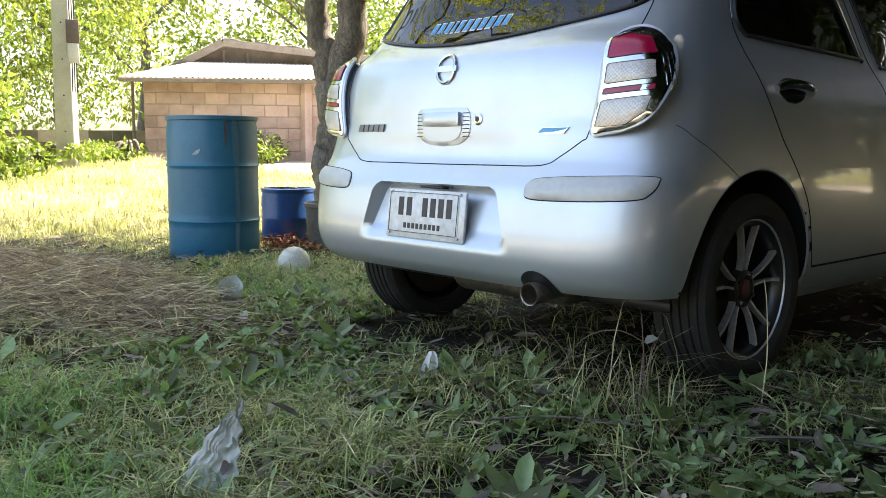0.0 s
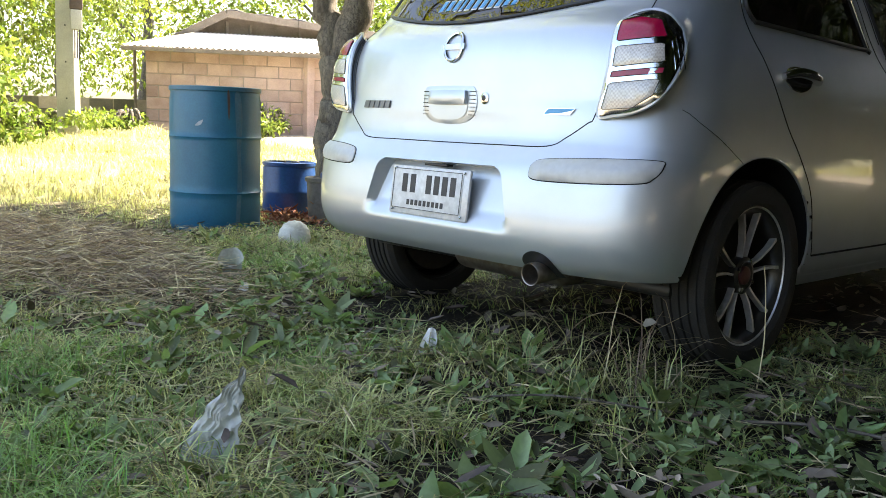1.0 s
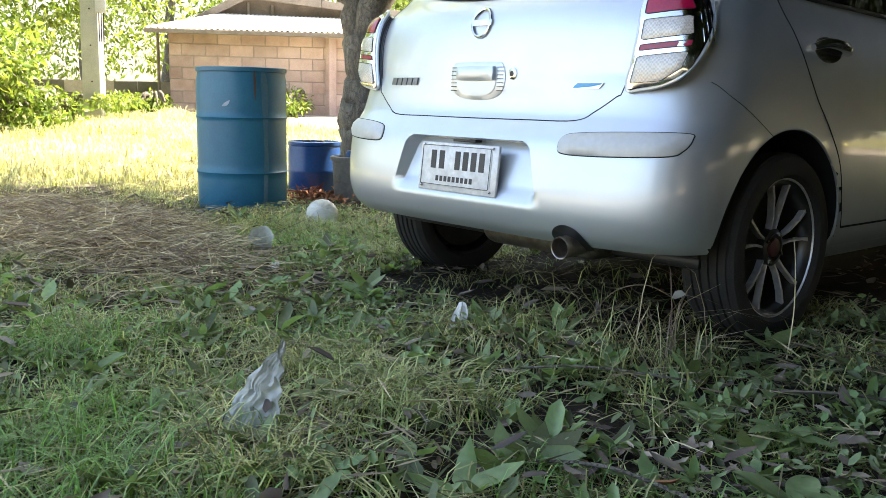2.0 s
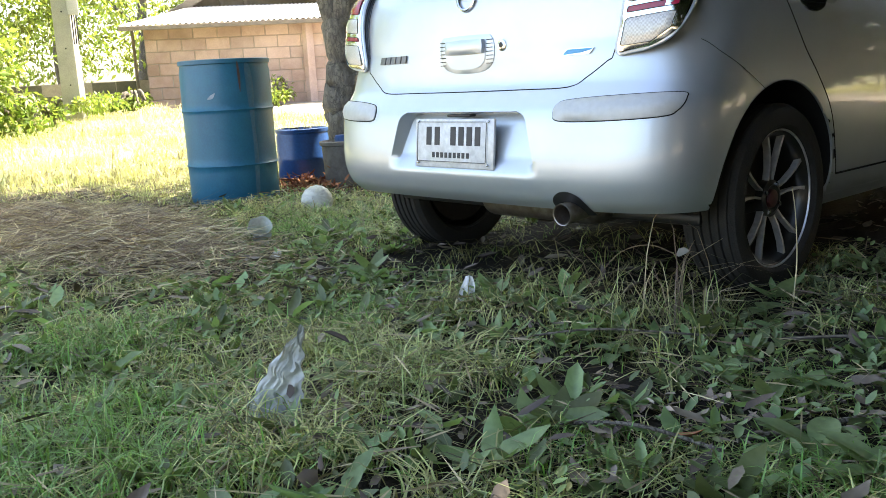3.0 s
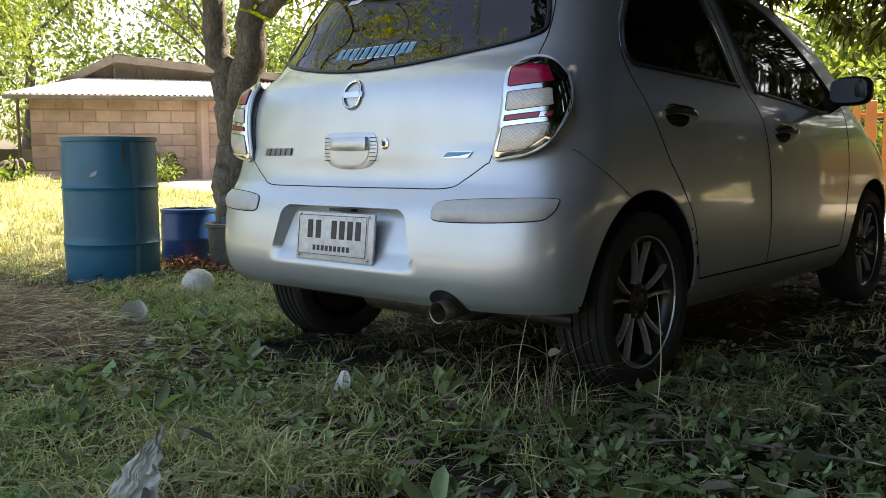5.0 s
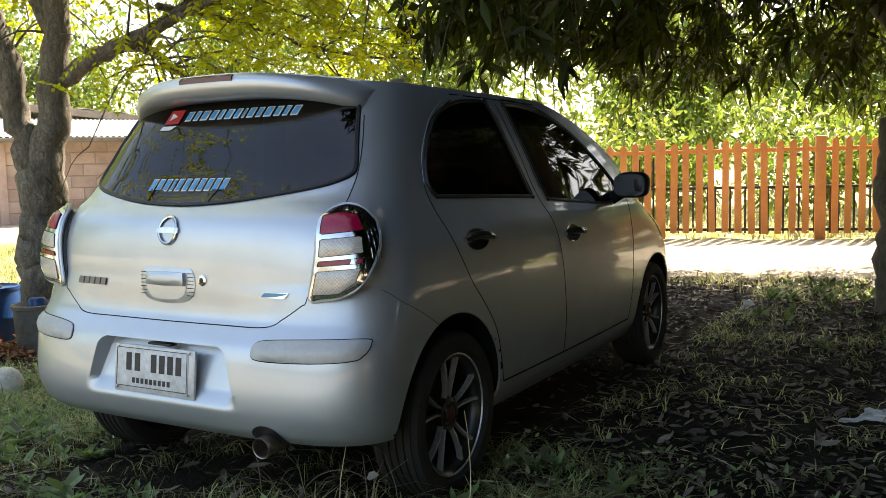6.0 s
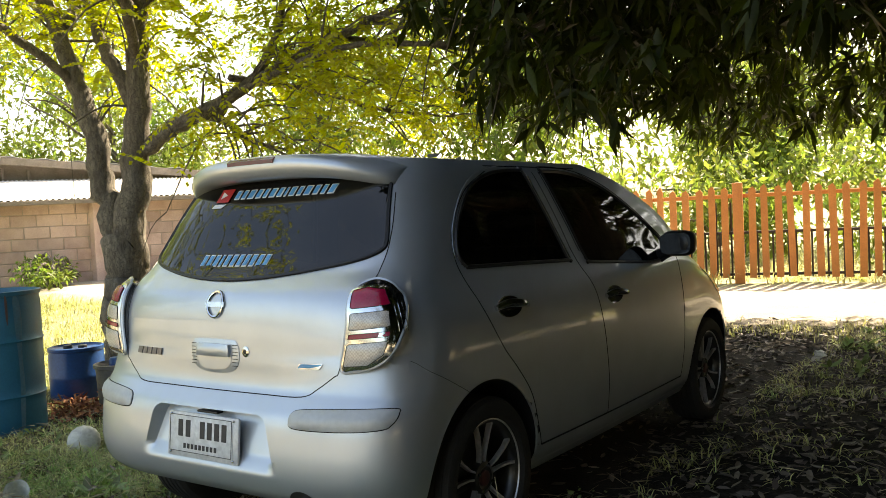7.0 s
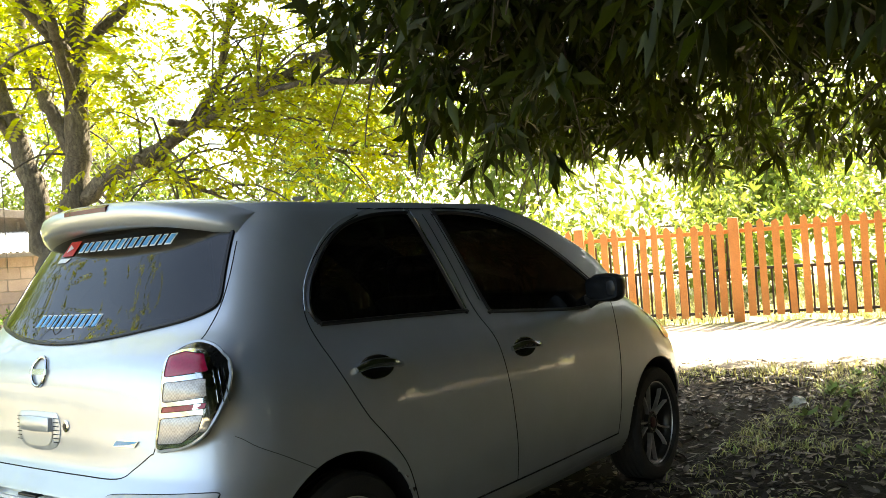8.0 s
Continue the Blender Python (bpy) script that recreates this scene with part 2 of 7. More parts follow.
def cracked(m, scale, dark, stretch):
    """Bark plates parted by dark cracks."""
    n, l = m.node_tree.nodes, m.node_tree.links
    b = n["Principled BSDF"]
    was = b.inputs["Base Color"].links[0].from_socket
    mp = n.new("ShaderNodeMapping")
    mp.inputs["Scale"].default_value = stretch
    wobble, lift = n.new("ShaderNodeTexNoise"), n.new("ShaderNodeMix")
    wobble.inputs["Scale"].default_value, wobble.inputs["Detail"].default_value = 7.0, 5.0
    pos = n.new("ShaderNodeNewGeometry").outputs["Position"]
    l.new(pos, wobble.inputs["Vector"])
    lift.data_type, lift.blend_type = "RGBA", "LINEAR_LIGHT"
    lift.inputs["Factor"].default_value = 0.16
    l.new(pos, lift.inputs["A"])
    l.new(wobble.outputs["Color"], lift.inputs["B"])
    l.new(lift.outputs["Result"], mp.inputs["Vector"])
    cell = n.new("ShaderNodeTexVoronoi")
    cell.feature = "DISTANCE_TO_EDGE"
    cell.inputs["Scale"].default_value = scale
    l.new(mp.outputs["Vector"], cell.inputs["Vector"])
    edge = n.new("ShaderNodeMapRange")
    edge.inputs["From Min"].default_value, edge.inputs["From Max"].default_value = 0.0, 0.07
    l.new(cell.outputs["Distance"], edge.inputs["Value"])
    mix = n.new("ShaderNodeMix")
    mix.data_type = "RGBA"
    mix.inputs["A"].default_value = (*dark, 1)
    l.new(edge.outputs["Result"], mix.inputs["Factor"])
    l.new(was, mix.inputs["B"])
    l.new(mix.outputs["Result"], b.inputs["Base Color"])
    bp = n.new("ShaderNodeBump")
    bp.inputs["Strength"].default_value, bp.inputs["Distance"].default_value = 0.6, 0.015
    l.new(edge.outputs["Result"], bp.inputs["Height"])
    l.new(b.inputs["Normal"].links[0].from_socket, bp.inputs["Normal"])
    l.new(bp.outputs["Normal"], b.inputs["Normal"])


cracked(BARK, 30.0, (0.07, 0.058, 0.047), (1, 1, 0.45))


def ground_material():
    """Soil with thin growth, toned near-black for the shade between blades; a bare pale dirt road crosses it, with
    paler lawn beyond.
    """
    m = bpy.data.materials.new("soil")
    m.use_nodes = True
    n, l = m.node_tree.nodes, m.node_tree.links
    b = n["Principled BSDF"]
    b.inputs["Roughness"].default_value = 0.95
    b.inputs["Specular IOR Level"].default_value = 0.15
    pos = n.new("ShaderNodeNewGeometry").outputs["Position"]
    xyz = n.new("ShaderNodeSeparateXYZ")
    l.new(pos, xyz.inputs[0])

    def noise_node(scale, detail=6.0):
        t = n.new("ShaderNodeTexNoise")
        t.inputs["Scale"].default_value, t.inputs["Detail"].default_value = scale, detail
        l.new(pos, t.inputs["Vector"])
        return t.outputs["Fac"]

    def calc(op, a, c):
        t = n.new("ShaderNodeMath")
        t.operation = op
        for i, v in enumerate((a, c)):
            if isinstance(v, (int, float)):
                t.inputs[i].default_value = v
            else:
                l.new(v, t.inputs[i])
        return t.outputs[0]

    def step(v, a, c):
        t = n.new("ShaderNodeMapRange")
        t.interpolation_type = "SMOOTHSTEP"
        t.inputs["From Min"].default_value, t.inputs["From Max"].default_value = a, c
        l.new(v, t.inputs["Value"])
        return t.outputs["Result"]

    def blend(f, a, c):
        t = n.new("ShaderNodeMix")
        t.data_type = "RGBA"
        l.new(f, t.inputs["Factor"])
        for key, v in (("A", a), ("B", c)):
            if isinstance(v, tuple):
                t.inputs[key].default_value = (*v, 1)
            else:
                l.new(v, t.inputs[key])
        return t.outputs["Result"]

    wob = calc("MULTIPLY", calc("SUBTRACT", noise_node(0.9), 0.5), 1.6)
    across = calc("ADD", calc("SUBTRACT", xyz.outputs["Y"], calc("MULTIPLY", xyz.outputs["X"], 0.2)), wob)
    road = calc("MULTIPLY", step(across, 6.9, 7.7), calc("SUBTRACT", 1.0, step(across, 11.3, 12.1)))
    # near-black soil: shade in the gaps between blades is put into its colour
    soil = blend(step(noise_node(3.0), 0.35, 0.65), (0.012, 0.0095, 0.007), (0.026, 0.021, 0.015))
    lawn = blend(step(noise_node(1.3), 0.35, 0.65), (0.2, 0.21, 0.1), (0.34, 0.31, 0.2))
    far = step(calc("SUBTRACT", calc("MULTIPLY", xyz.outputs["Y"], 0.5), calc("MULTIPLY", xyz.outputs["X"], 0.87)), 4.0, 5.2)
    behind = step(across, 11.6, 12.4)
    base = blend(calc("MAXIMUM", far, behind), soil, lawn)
    dirt = blend(step(noise_node(2.2), 0.3, 0.7), (0.32, 0.28, 0.22), (0.4, 0.355, 0.29))
    bare = step(calc("ADD", calc("MULTIPLY", xyz.outputs["Y"], -1.0), wob), 2.7, 3.6)
    dry = blend(step(noise_node(1.7), 0.35, 0.65), (0.3, 0.25, 0.16), (0.4, 0.34, 0.24))
    col = blend(bare, blend(road, base, dirt), dry)
    fine = noise_node(55.0, 8.0)
    hs = n.new("ShaderNodeHueSaturation")
    l.new(col, hs.inputs["Color"])
    mr = n.new("ShaderNodeMapRange")
    mr.inputs["From Min"].default_value, mr.inputs["From Max"].default_value = 0.25, 0.75
    mr.inputs["To Min"].default_value, mr.inputs["To Max"].default_value = 0.6, 1.4
    l.new(fine, mr.inputs["Value"])
    l.new(mr.outputs["Result"], hs.inputs["Value"])
    l.new(hs.outputs["Color"], b.inputs["Base Color"])
    bp = n.new("ShaderNodeBump")
    bp.inputs["Strength"].default_value, bp.inputs["Distance"].default_value = 0.8, 0.02
    l.new(fine, bp.inputs["Height"])
    l.new(bp.outputs["Normal"], b.inputs["Normal"])
    return m


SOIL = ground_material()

# ---- building tools ----
rng = np.random.default_rng(7)


def mesh_of(name, verts, faces, mat, smooth=True, sharp=40):
    me = bpy.data.meshes.new(name)
    me.from_pydata([tuple(v) for v in verts], [], [tuple(f) for f in faces])
    me.materials.append(mat)
    if smooth and len(me.polygons):
        me.polygons.foreach_set("use_smooth", [True] * len(me.polygons))
        if sharp:
            me.set_sharp_from_angle(angle=radians(sharp))
    me.update()
    return me


def piece(name, verts, faces, mat, parent=None, label="", smooth=True, sharp=40):
    ob = new(name, mesh_of(name, verts, faces, mat, smooth, sharp))
    if parent is not None:
        ob.parent = parent
        ob.matrix_parent_inverse = parent.matrix_world.inverted() if False else Matrix()
    if label:
        tagged(ob, label)
    return ob


def part(name, bm, mat, parent, label="", smooth=True, sharp=35):
    me = bpy.data.meshes.new(name)
    bm.to_mesh(me)
    bm.free()
    me.materials.append(mat)
    if smooth and len(me.polygons):
        me.polygons.foreach_set("use_smooth", [True] * len(me.polygons))
        me.set_sharp_from_angle(angle=radians(sharp))
    ob = new(name, me)
    if parent is not None:
        ob.parent = parent
    if label:
        tagged(ob, label)
    return ob


def thing(name, label, category, m=None, group="", kind=""):
    ob = new(name)
    ob.empty_display_size = 0.1
    if m is not None:
        ob.matrix_world = m
    return tagged(ob, label, category, group, kind)


def box_bm(size, at=(0, 0, 0), bevel=0.0, turn=None, segments=2, bm=None):
    b = bmesh.new()
    bmesh.ops.create_cube(b, size=1.0)
    bmesh.ops.scale(b, vec=size, verts=b.verts)
    if bevel:
        bmesh.ops.bevel(b, geom=b.edges[:], offset=bevel, segments=segments, affect="EDGES", profile=0.5)
    if turn is not None:
        bmesh.ops.transform(b, matrix=turn, verts=b.verts)
    bmesh.ops.translate(b, vec=at, verts=b.verts)
    if bm is None:
        return b
    me = bpy.data.meshes.new("tmp")
    b.to_mesh(me)
    b.free()
    bm.from_mesh(me)
    bpy.data.meshes.remove(me)
    return bm


def spline(points, steps=6, closed=False):
    """A smooth line through a few points."""
    pts = [Vector(p) for p in points]
    n, res = len(pts), []
    for i in range(n if closed else n - 1):
        p1, p2 = pts[i], pts[(i + 1) % n]
        p0 = pts[i - 1] if closed or i else p1
        p3 = pts[(i + 2) % n] if closed or i + 2 < n else p2
        for k in range(steps):
            s = k / steps
            res.append(0.5 * (2 * p1 + (p2 - p0) * s + (2 * p0 - 5 * p1 + 4 * p2 - p3) * s * s + (3 * p1 - p0 - 3 * p2 + p3) * s**3))
    if not closed:
        res.append(pts[-1])
    return res


def tube(points, radius, sides=8, closed=False, verts=None, faces=None, flat=1.0, caps=True):
    """A tube along points; radius is a number or one for each point. Adds to verts and faces."""
    verts = [] if verts is None else verts
    faces = [] if faces is None else faces
    pts = [Vector(p) for p in points]
    n, base = len(pts), len(verts)
    up = None
    for i, p in enumerate(pts):
        a = pts[i - 1] if closed or i else p
        b = pts[(i + 1) % n] if closed or i + 1 < n else p
        d = (b - a).normalized() if (b - a).length > 1e-9 else Vector((0, 0, 1))
        if up is None:
            up = Vector((0, 0, 1)) if abs(d.z) < 0.9 else Vector((1, 0, 0))
        side = d.cross(up).normalized()
        up = side.cross(d).normalized()
        r = radius[i] if isinstance(radius, (list, tuple)) else radius
        for k in range(sides):
            t = 2 * math.pi * k / sides
            verts.append(p + side * (math.cos(t) * r) + up * (math.sin(t) * r * flat))
    rings = n if closed else n - 1
    for i in range(rings):
        for k in range(sides):
            a, b = base + i * sides, base + ((i + 1) % n) * sides
            faces.append((a + k, a + (k + 1) % sides, b + (k + 1) % sides, b + k))
    if caps and not closed:
        faces.append(tuple(base + k for k in range(sides))[::-1])
        faces.append(tuple(base + (n - 1) * sides + k for k in range(sides)))
    return verts, faces


def revolve(profile, segs=32, axis="z", closed=False):
    """A surface turned round an axis from (radius, height) pairs."""
    verts, faces = [], []
    n = len(profile)
    for k in range(segs):
        t = 2 * math.pi * k / segs
        for r, h in profile:
            p = (r * math.cos(t), r * math.sin(t), h)
            verts.append(p if axis == "z" else (p[2], p[0], p[1]))
    for k in range(segs):
        for i in range(n if closed else n - 1):
            a, b = k * n, ((k + 1) % segs) * n
            j = (i + 1) % n
            faces.append((a + i, b + i, b + j, a + j))
    return verts, faces


def leaf_mesh(name, base, way, length, width, mat, fold=0.25, droop=0.0, seed=1):
    """Leaves as folded blades: base points, directions, lengths and widths as arrays."""
    g = np.random.default_rng(seed)
    base, way = np.asarray(base, float), np.asarray(way, float)
    k = len(base)
    way = way / np.maximum(np.linalg.norm(way, axis=1, keepdims=True), 1e-9)
    ref = g.normal(size=(k, 3))
    side = np.cross(way, ref)
    side /= np.maximum(np.linalg.norm(side, axis=1, keepdims=True), 1e-9)
    nor = np.cross(side, way)
    L, W = np.asarray(length, float).reshape(-1, 1), np.asarray(width, float).reshape(-1, 1)
    drop = np.array([[0, 0, -1.0]]) * L * droop
    mid = base + way * L * 0.45 + drop * 0.2
    tip = base + way * L + drop
    lift = nor * W * fold
    v = np.stack([base, mid + side * W * 0.5 + lift, tip, mid - side * W * 0.5 + lift, mid], axis=1).reshape(-1, 3)
    i = (np.arange(k) * 5).reshape(-1, 1)
    f = np.concatenate([i + np.array([[0, 1, 4]]), i + np.array([[1, 2, 4]]), i + np.array([[4, 2, 3]]), i + np.array([[0, 4, 3]])], axis=1).reshape(-1, 3)
    return fast_mesh(name, v, f, mat)


def fast_mesh(name, v, f, mat):
    me = bpy.data.meshes.new(name)
    me.vertices.add(len(v))
    me.vertices.foreach_set("co", np.ascontiguousarray(v, dtype=np.float32).ravel())
    me.loops.add(f.size)
    me.loops.foreach_set("vertex_index", np.ascontiguousarray(f, dtype=np.int32).ravel())
    me.polygons.add(len(f))
    me.polygons.foreach_set("loop_start", np.arange(0, f.size, f.shape[1], dtype=np.int32))
    me.materials.append(mat)
    me.update(calc_edges=True)
    me.validate()
    return me


def blade_mesh(name, base, height, width, lean, heading, mat, curl=0.5):
    """Grass blades of three pieces each, bending over towards their heading."""
    k = len(base)
    d = np.stack([np.cos(heading), np.sin(heading), np.zeros(k)], axis=1)
    s = np.stack([-np.sin(heading), np.cos(heading), np.zeros(k)], axis=1)
    h, w, ln = height.reshape(-1, 1), width.reshape(-1, 1), lean.reshape(-1, 1)
    z = np.array([[0, 0, 1.0]])
    p1 = base + z * h * 0.5 + d * h * ln * 0.3
    p2 = base + z * h * 0.85 * (1 - 0.25 * ln) + d * h * ln * 0.75
    p3 = base + z * h * (1 - curl * ln) + d * h * ln * 1.25
    v = np.stack([base - s * w * 0.5, base + s * w * 0.5, p1 - s * w * 0.45, p1 + s * w * 0.45, p2 - s * w * 0.3, p2 + s * w * 0.3, p3], axis=1).reshape(-1, 3)
    i = (np.arange(k) * 7).reshape(-1, 1)
    t = np.concatenate([i + np.array([[0, 1, 3]]), i + np.array([[0, 3, 2]]), i + np.array([[2, 3, 5]]), i + np.array([[2, 5, 4]]), i + np.array([[4, 5, 6]])], axis=1).reshape(-1, 3)
    return fast_mesh(name, v, t, mat)


def soft(v, a, b):
    s = np.clip((np.asarray(v, float) - a) / (b - a), 0, 1)
    return s * s * (3 - 2 * s)


def ground_height(x, y):
    """The ground: slightly uneven, rising gently towards the hut."""
    x, y = np.asarray(x, float), np.asarray(y, float)
    along = -(x + 3.2) * 0.87 + (y - 1.2) * 0.5
    rise = 0.46 * soft(along, 0.0, 11.0) * (1 - soft(y * 0.9 + x * 0.5, 3.0, 8.0))
    bumps = 0.012 * np.sin(2.3 * x + 1.1) * np.sin(1.9 * y + 0.4) + 0.008 * np.sin(5.1 * x + 2.0 * y)
    return rise + bumps - 0.004


def gh(x, y):
    return float(ground_height(x, y))

# ---- the car ----
def table_at(table, v):
    """Smooth interpolation in a table of (key, value) pairs."""
    if v <= table[0][0]:
        return table[0][1]
    if v >= table[-1][0]:
        return table[-1][1]
    for i in range(len(table) - 1):
        (a, p), (b, q) = table[i], table[i + 1]
        if a <= v <= b:
            m0 = (q - table[i - 1][1]) / (b - table[i - 1][0]) if i else (q - p) / (b - a)
            m1 = (table[i + 2][1] - p) / (table[i + 2][0] - a) if i + 2 < len(table) else (q - p) / (b - a)
            s, h = (v - a) / (b - a), b - a
            return ((2 * s**3 - 3 * s**2 + 1) * p + (s**3 - 2 * s**2 + s) * h * m0
                    + (-2 * s**3 + 3 * s**2) * q + (s**3 - s**2) * h * m1)


# by height: rear end, front end, half width
TAIL = ((0.22, 0.12), (0.28, 0.06), (0.315, 0.01), (0.35, -0.025), (0.42, -0.045), (0.55, -0.035), (0.62, -0.02), (0.66, 0.005), (0.70, 0.03),
        (0.80, 0.036), (0.90, 0.041), (0.98, 0.05), (1.03, 0.068), (1.065, 0.102), (1.10, 0.143), (1.16, 0.19), (1.20, 0.215), (1.30, 0.272), (1.40, 0.335), (1.50, 0.41))
NOSE = ((0.22, 3.62), (0.30, 3.74), (0.42, 3.78), (0.55, 3.76), (0.68, 3.70), (0.78, 3.60), (0.86, 3.46), (0.92, 3.30),
        (0.97, 3.12), (1.02, 3.00), (1.12, 2.90), (1.23, 2.77), (1.33, 2.57), (1.42, 2.34), (1.50, 2.06))
HALF = ((0.22, 0.75), (0.30, 0.80), (0.45, 0.825), (0.60, 0.830), (0.75, 0.828), (0.88, 0.815), (0.96, 0.795), (1.02, 0.768),
        (1.10, 0.737), (1.20, 0.705), (1.30, 0.670), (1.40, 0.632), (1.46, 0.603), (1.50, 0.57))
LOW, TOP, ROOF_RISE = 0.22, 1.50, 0.034
REAR_CORNER = 0.40
RECESS_TOP, RECESS_DEPTH, RECESS_WALL = 0.607, 0.055, 0.022


def rear_square(z):
    """How square the rear corners are in plan: tight at the bumper, rounder round the lamps."""
    return 4.3 - 0.9 * min(1.0, max(0.0, (z - 0.70) / 0.12))


def front_square(z):
    """The nose is round, the side glass above it nearly flat."""
    return 2.7 + 2.0 * min(1.0, max(0.0, (z - 0.90) / 0.15))


def front_corner(z):
    """How far back the rounding of the nose reaches: far at the wings, little at the side glass."""
    return 0.62 - 0.34 * min(1.0, max(0.0, (z - 0.88) / 0.18))


def slice_at(z):
    return table_at(TAIL, z), table_at(NOSE, z), table_at(HALF, z)


def side_x(y, z):
    tail, nose, half = slice_at(z)
    a, b, n = tail + REAR_CORNER, nose - front_corner(z), rear_square(z) if y < 2 else front_square(z)
    if y < a:
        return half * max(0.0, 1 - min(1.0, (a - y) / REAR_CORNER) ** n) ** (1 / n)
    if y > b:
        return half * max(0.0, 1 - min(1.0, (y - b) / front_corner(z)) ** n) ** (1 / n)
    return half + 0.012 * math.sin(math.pi * (y - a) / (b - a)) ** 2


def end_y(x, z, front=False):
    tail, nose, half = slice_at(z)
    n = front_square(z) if front else rear_square(z)
    in_by = 1 - max(0.0, 1 - min(1.0, abs(x) / half) ** n) ** (1 / n)
    return nose - front_corner(z) * in_by if front else tail + REAR_CORNER * in_by + recess(x, z)


def recess_half(z):
    """Half the width of the number plate's hollow at this height, its upper corners rounded."""
    half = 0.30 + 0.055 * min(1.0, max(0.0, (RECESS_TOP - z) / 0.19))
    up = min(1.0, max(0.0, (z - 0.58) / 0.034))
    return half - 0.035 * (1 - math.sqrt(1 - up * up))


def recess(x, z):
    """The number plate's hollow in the bumper: deep at its top, running out below."""
    if z > RECESS_TOP + 0.008 or z < 0.40:
        return 0.0
    edge = min(1.0, max(0.0, (recess_half(z) - abs(x)) / RECESS_WALL))
    top = min(1.0, max(0.0, (RECESS_TOP + 0.008 - z) / 0.008))
    run = min(1.0, max(0.0, (z - 0.415) / 0.05))
    return RECESS_DEPTH * (0.35 + 0.65 * (z - 0.4) / 0.2) * edge * top * run


def on_side(p, off=0.0, sign=1):
    """A place on the flank from (along, height), raised by off."""
    y, z = p[0], p[1]
    e = 0.01
    x = side_x(y, z)
    dy = (side_x(y + e, z) - side_x(y - e, z)) / (2 * e)
    dz = (side_x(y, min(TOP, z + e)) - side_x(y, z - e)) / (2 * e)
    nrm = Vector((1, -dy, -dz)).normalized()
    q = Vector((x, y, z)) + nrm * off
    return Vector((q.x * sign, q.y, q.z))


def on_end(p, off=0.0, front=False):
    """A place on the tail (or nose) from (across, height), raised by off."""
    x, z = p[0], p[1]
    e = 0.01
    y = end_y(x, z, front)
    dx = (end_y(x + e, z, front) - end_y(x - e, z, front)) / (2 * e)
    dz = (end_y(x, min(TOP, z + e), front) - end_y(x, z - e, front)) / (2 * e)
    nrm = (Vector((-dx, 1, -dz)) if front else Vector((dx, -1, dz))).normalized()
    return Vector((x, y, z)) + nrm * off


def outline(points, steps=5, closed=True):
    return [(p.x, p.y) for p in spline([(a, b, 0) for a, b in points], steps, closed)]


def inside(poly, x, y):
    hit = False
    for i in range(len(poly)):
        (x1, y1), (x2, y2) = poly[i - 1], poly[i]
        if (y1 > y) != (y2 > y) and x < (x2 - x1) * (y - y1) / (y2 - y1) + x1:
            hit = not hit
    return hit


def nearest(poly, x, y):
    best, at = 1e9, (x, y)
    for i in range(len(poly)):
        (x1, y1), (x2, y2) = poly[i - 1], poly[i]
        dx, dy = x2 - x1, y2 - y1
        s = max(0.0, min(1.0, ((x - x1) * dx + (y - y1) * dy) / max(1e-12, dx * dx + dy * dy)))
        px, py = x1 + s * dx, y1 + s * dy
        d = math.hypot(x - px, y - py)
        if d < best:
            best, at = d, (px, py)
    return best, at


def grow(poly, by):
    """A closed outline moved outwards."""
    n = len(poly)
    area = sum(poly[i - 1][0] * poly[i][1] - poly[i][0] * poly[i - 1][1] for i in range(n))
    res = []
    for i in range(n):
        (x0, y0), (x1, y1) = poly[i - 1], poly[(i + 1) % n]
        d = Vector((x1 - x0, y1 - y0)).normalized() * (by if area > 0 else -by)
        res.append((poly[i][0] + d.y, poly[i][1] - d.x))
    return res


def patch(poly, place, raised=0.003, deep=0.0, cell=0.03, round_edge=0.0):
    """A plate with this outline laid on the body: place(p, off) gives the surface; deep is its thickness."""
    from mathutils.geometry import delaunay_2d_cdt
    xs, ys = [p[0] for p in poly], [p[1] for p in poly]
    pts = [Vector(p) for p in poly]
    k = len(pts)
    y = min(ys) + cell / 2
    while y < max(ys):
        x = min(xs) + cell / 2
        while x < max(xs):
            if inside(poly, x, y) and nearest(poly, x, y)[0] > cell * 0.45:
                pts.append(Vector((x, y)))
            x += cell
        y += cell
    vs, _, fs, *_ = delaunay_2d_cdt(pts, [(i, (i + 1) % k) for i in range(k)], [list(range(k))], 1, 1e-6)
    verts = []
    for v in vs:
        d = nearest(poly, v.x, v.y)[0]
        drop = round_edge * max(0.0, 1 - d / (2.5 * round_edge)) ** 2 if round_edge else 0.0
        verts.append(place((v.x, v.y), raised - drop))
    faces = [tuple(f) for f in fs]
    if verts and faces:
        a, b, c = (verts[i] for i in faces[0][:3])
        nrm = (b - a).cross(c - a)
        out_way = place((vs[faces[0][0]].x, vs[faces[0][0]].y), 0.05) - place((vs[faces[0][0]].x, vs[faces[0][0]].y), 0.0)
        if nrm.dot(out_way) < 0:
            faces = [f[::-1] for f in faces]
    if deep:
        edge = {}
        for f in faces:
            for i in range(len(f)):
                edge[(f[i], f[(i + 1) % len(f)])] = True
        rim = [(a, b) for (a, b) in edge if (b, a) not in edge]
        low = {}
        for a, b in rim:
            for i in (a, b):
                if i not in low:
                    low[i] = len(verts)
                    verts.append(place((vs[i].x, vs[i].y), raised - deep))
        for a, b in rim:
            faces.append((a, low[a], low[b], b))
    return verts, faces


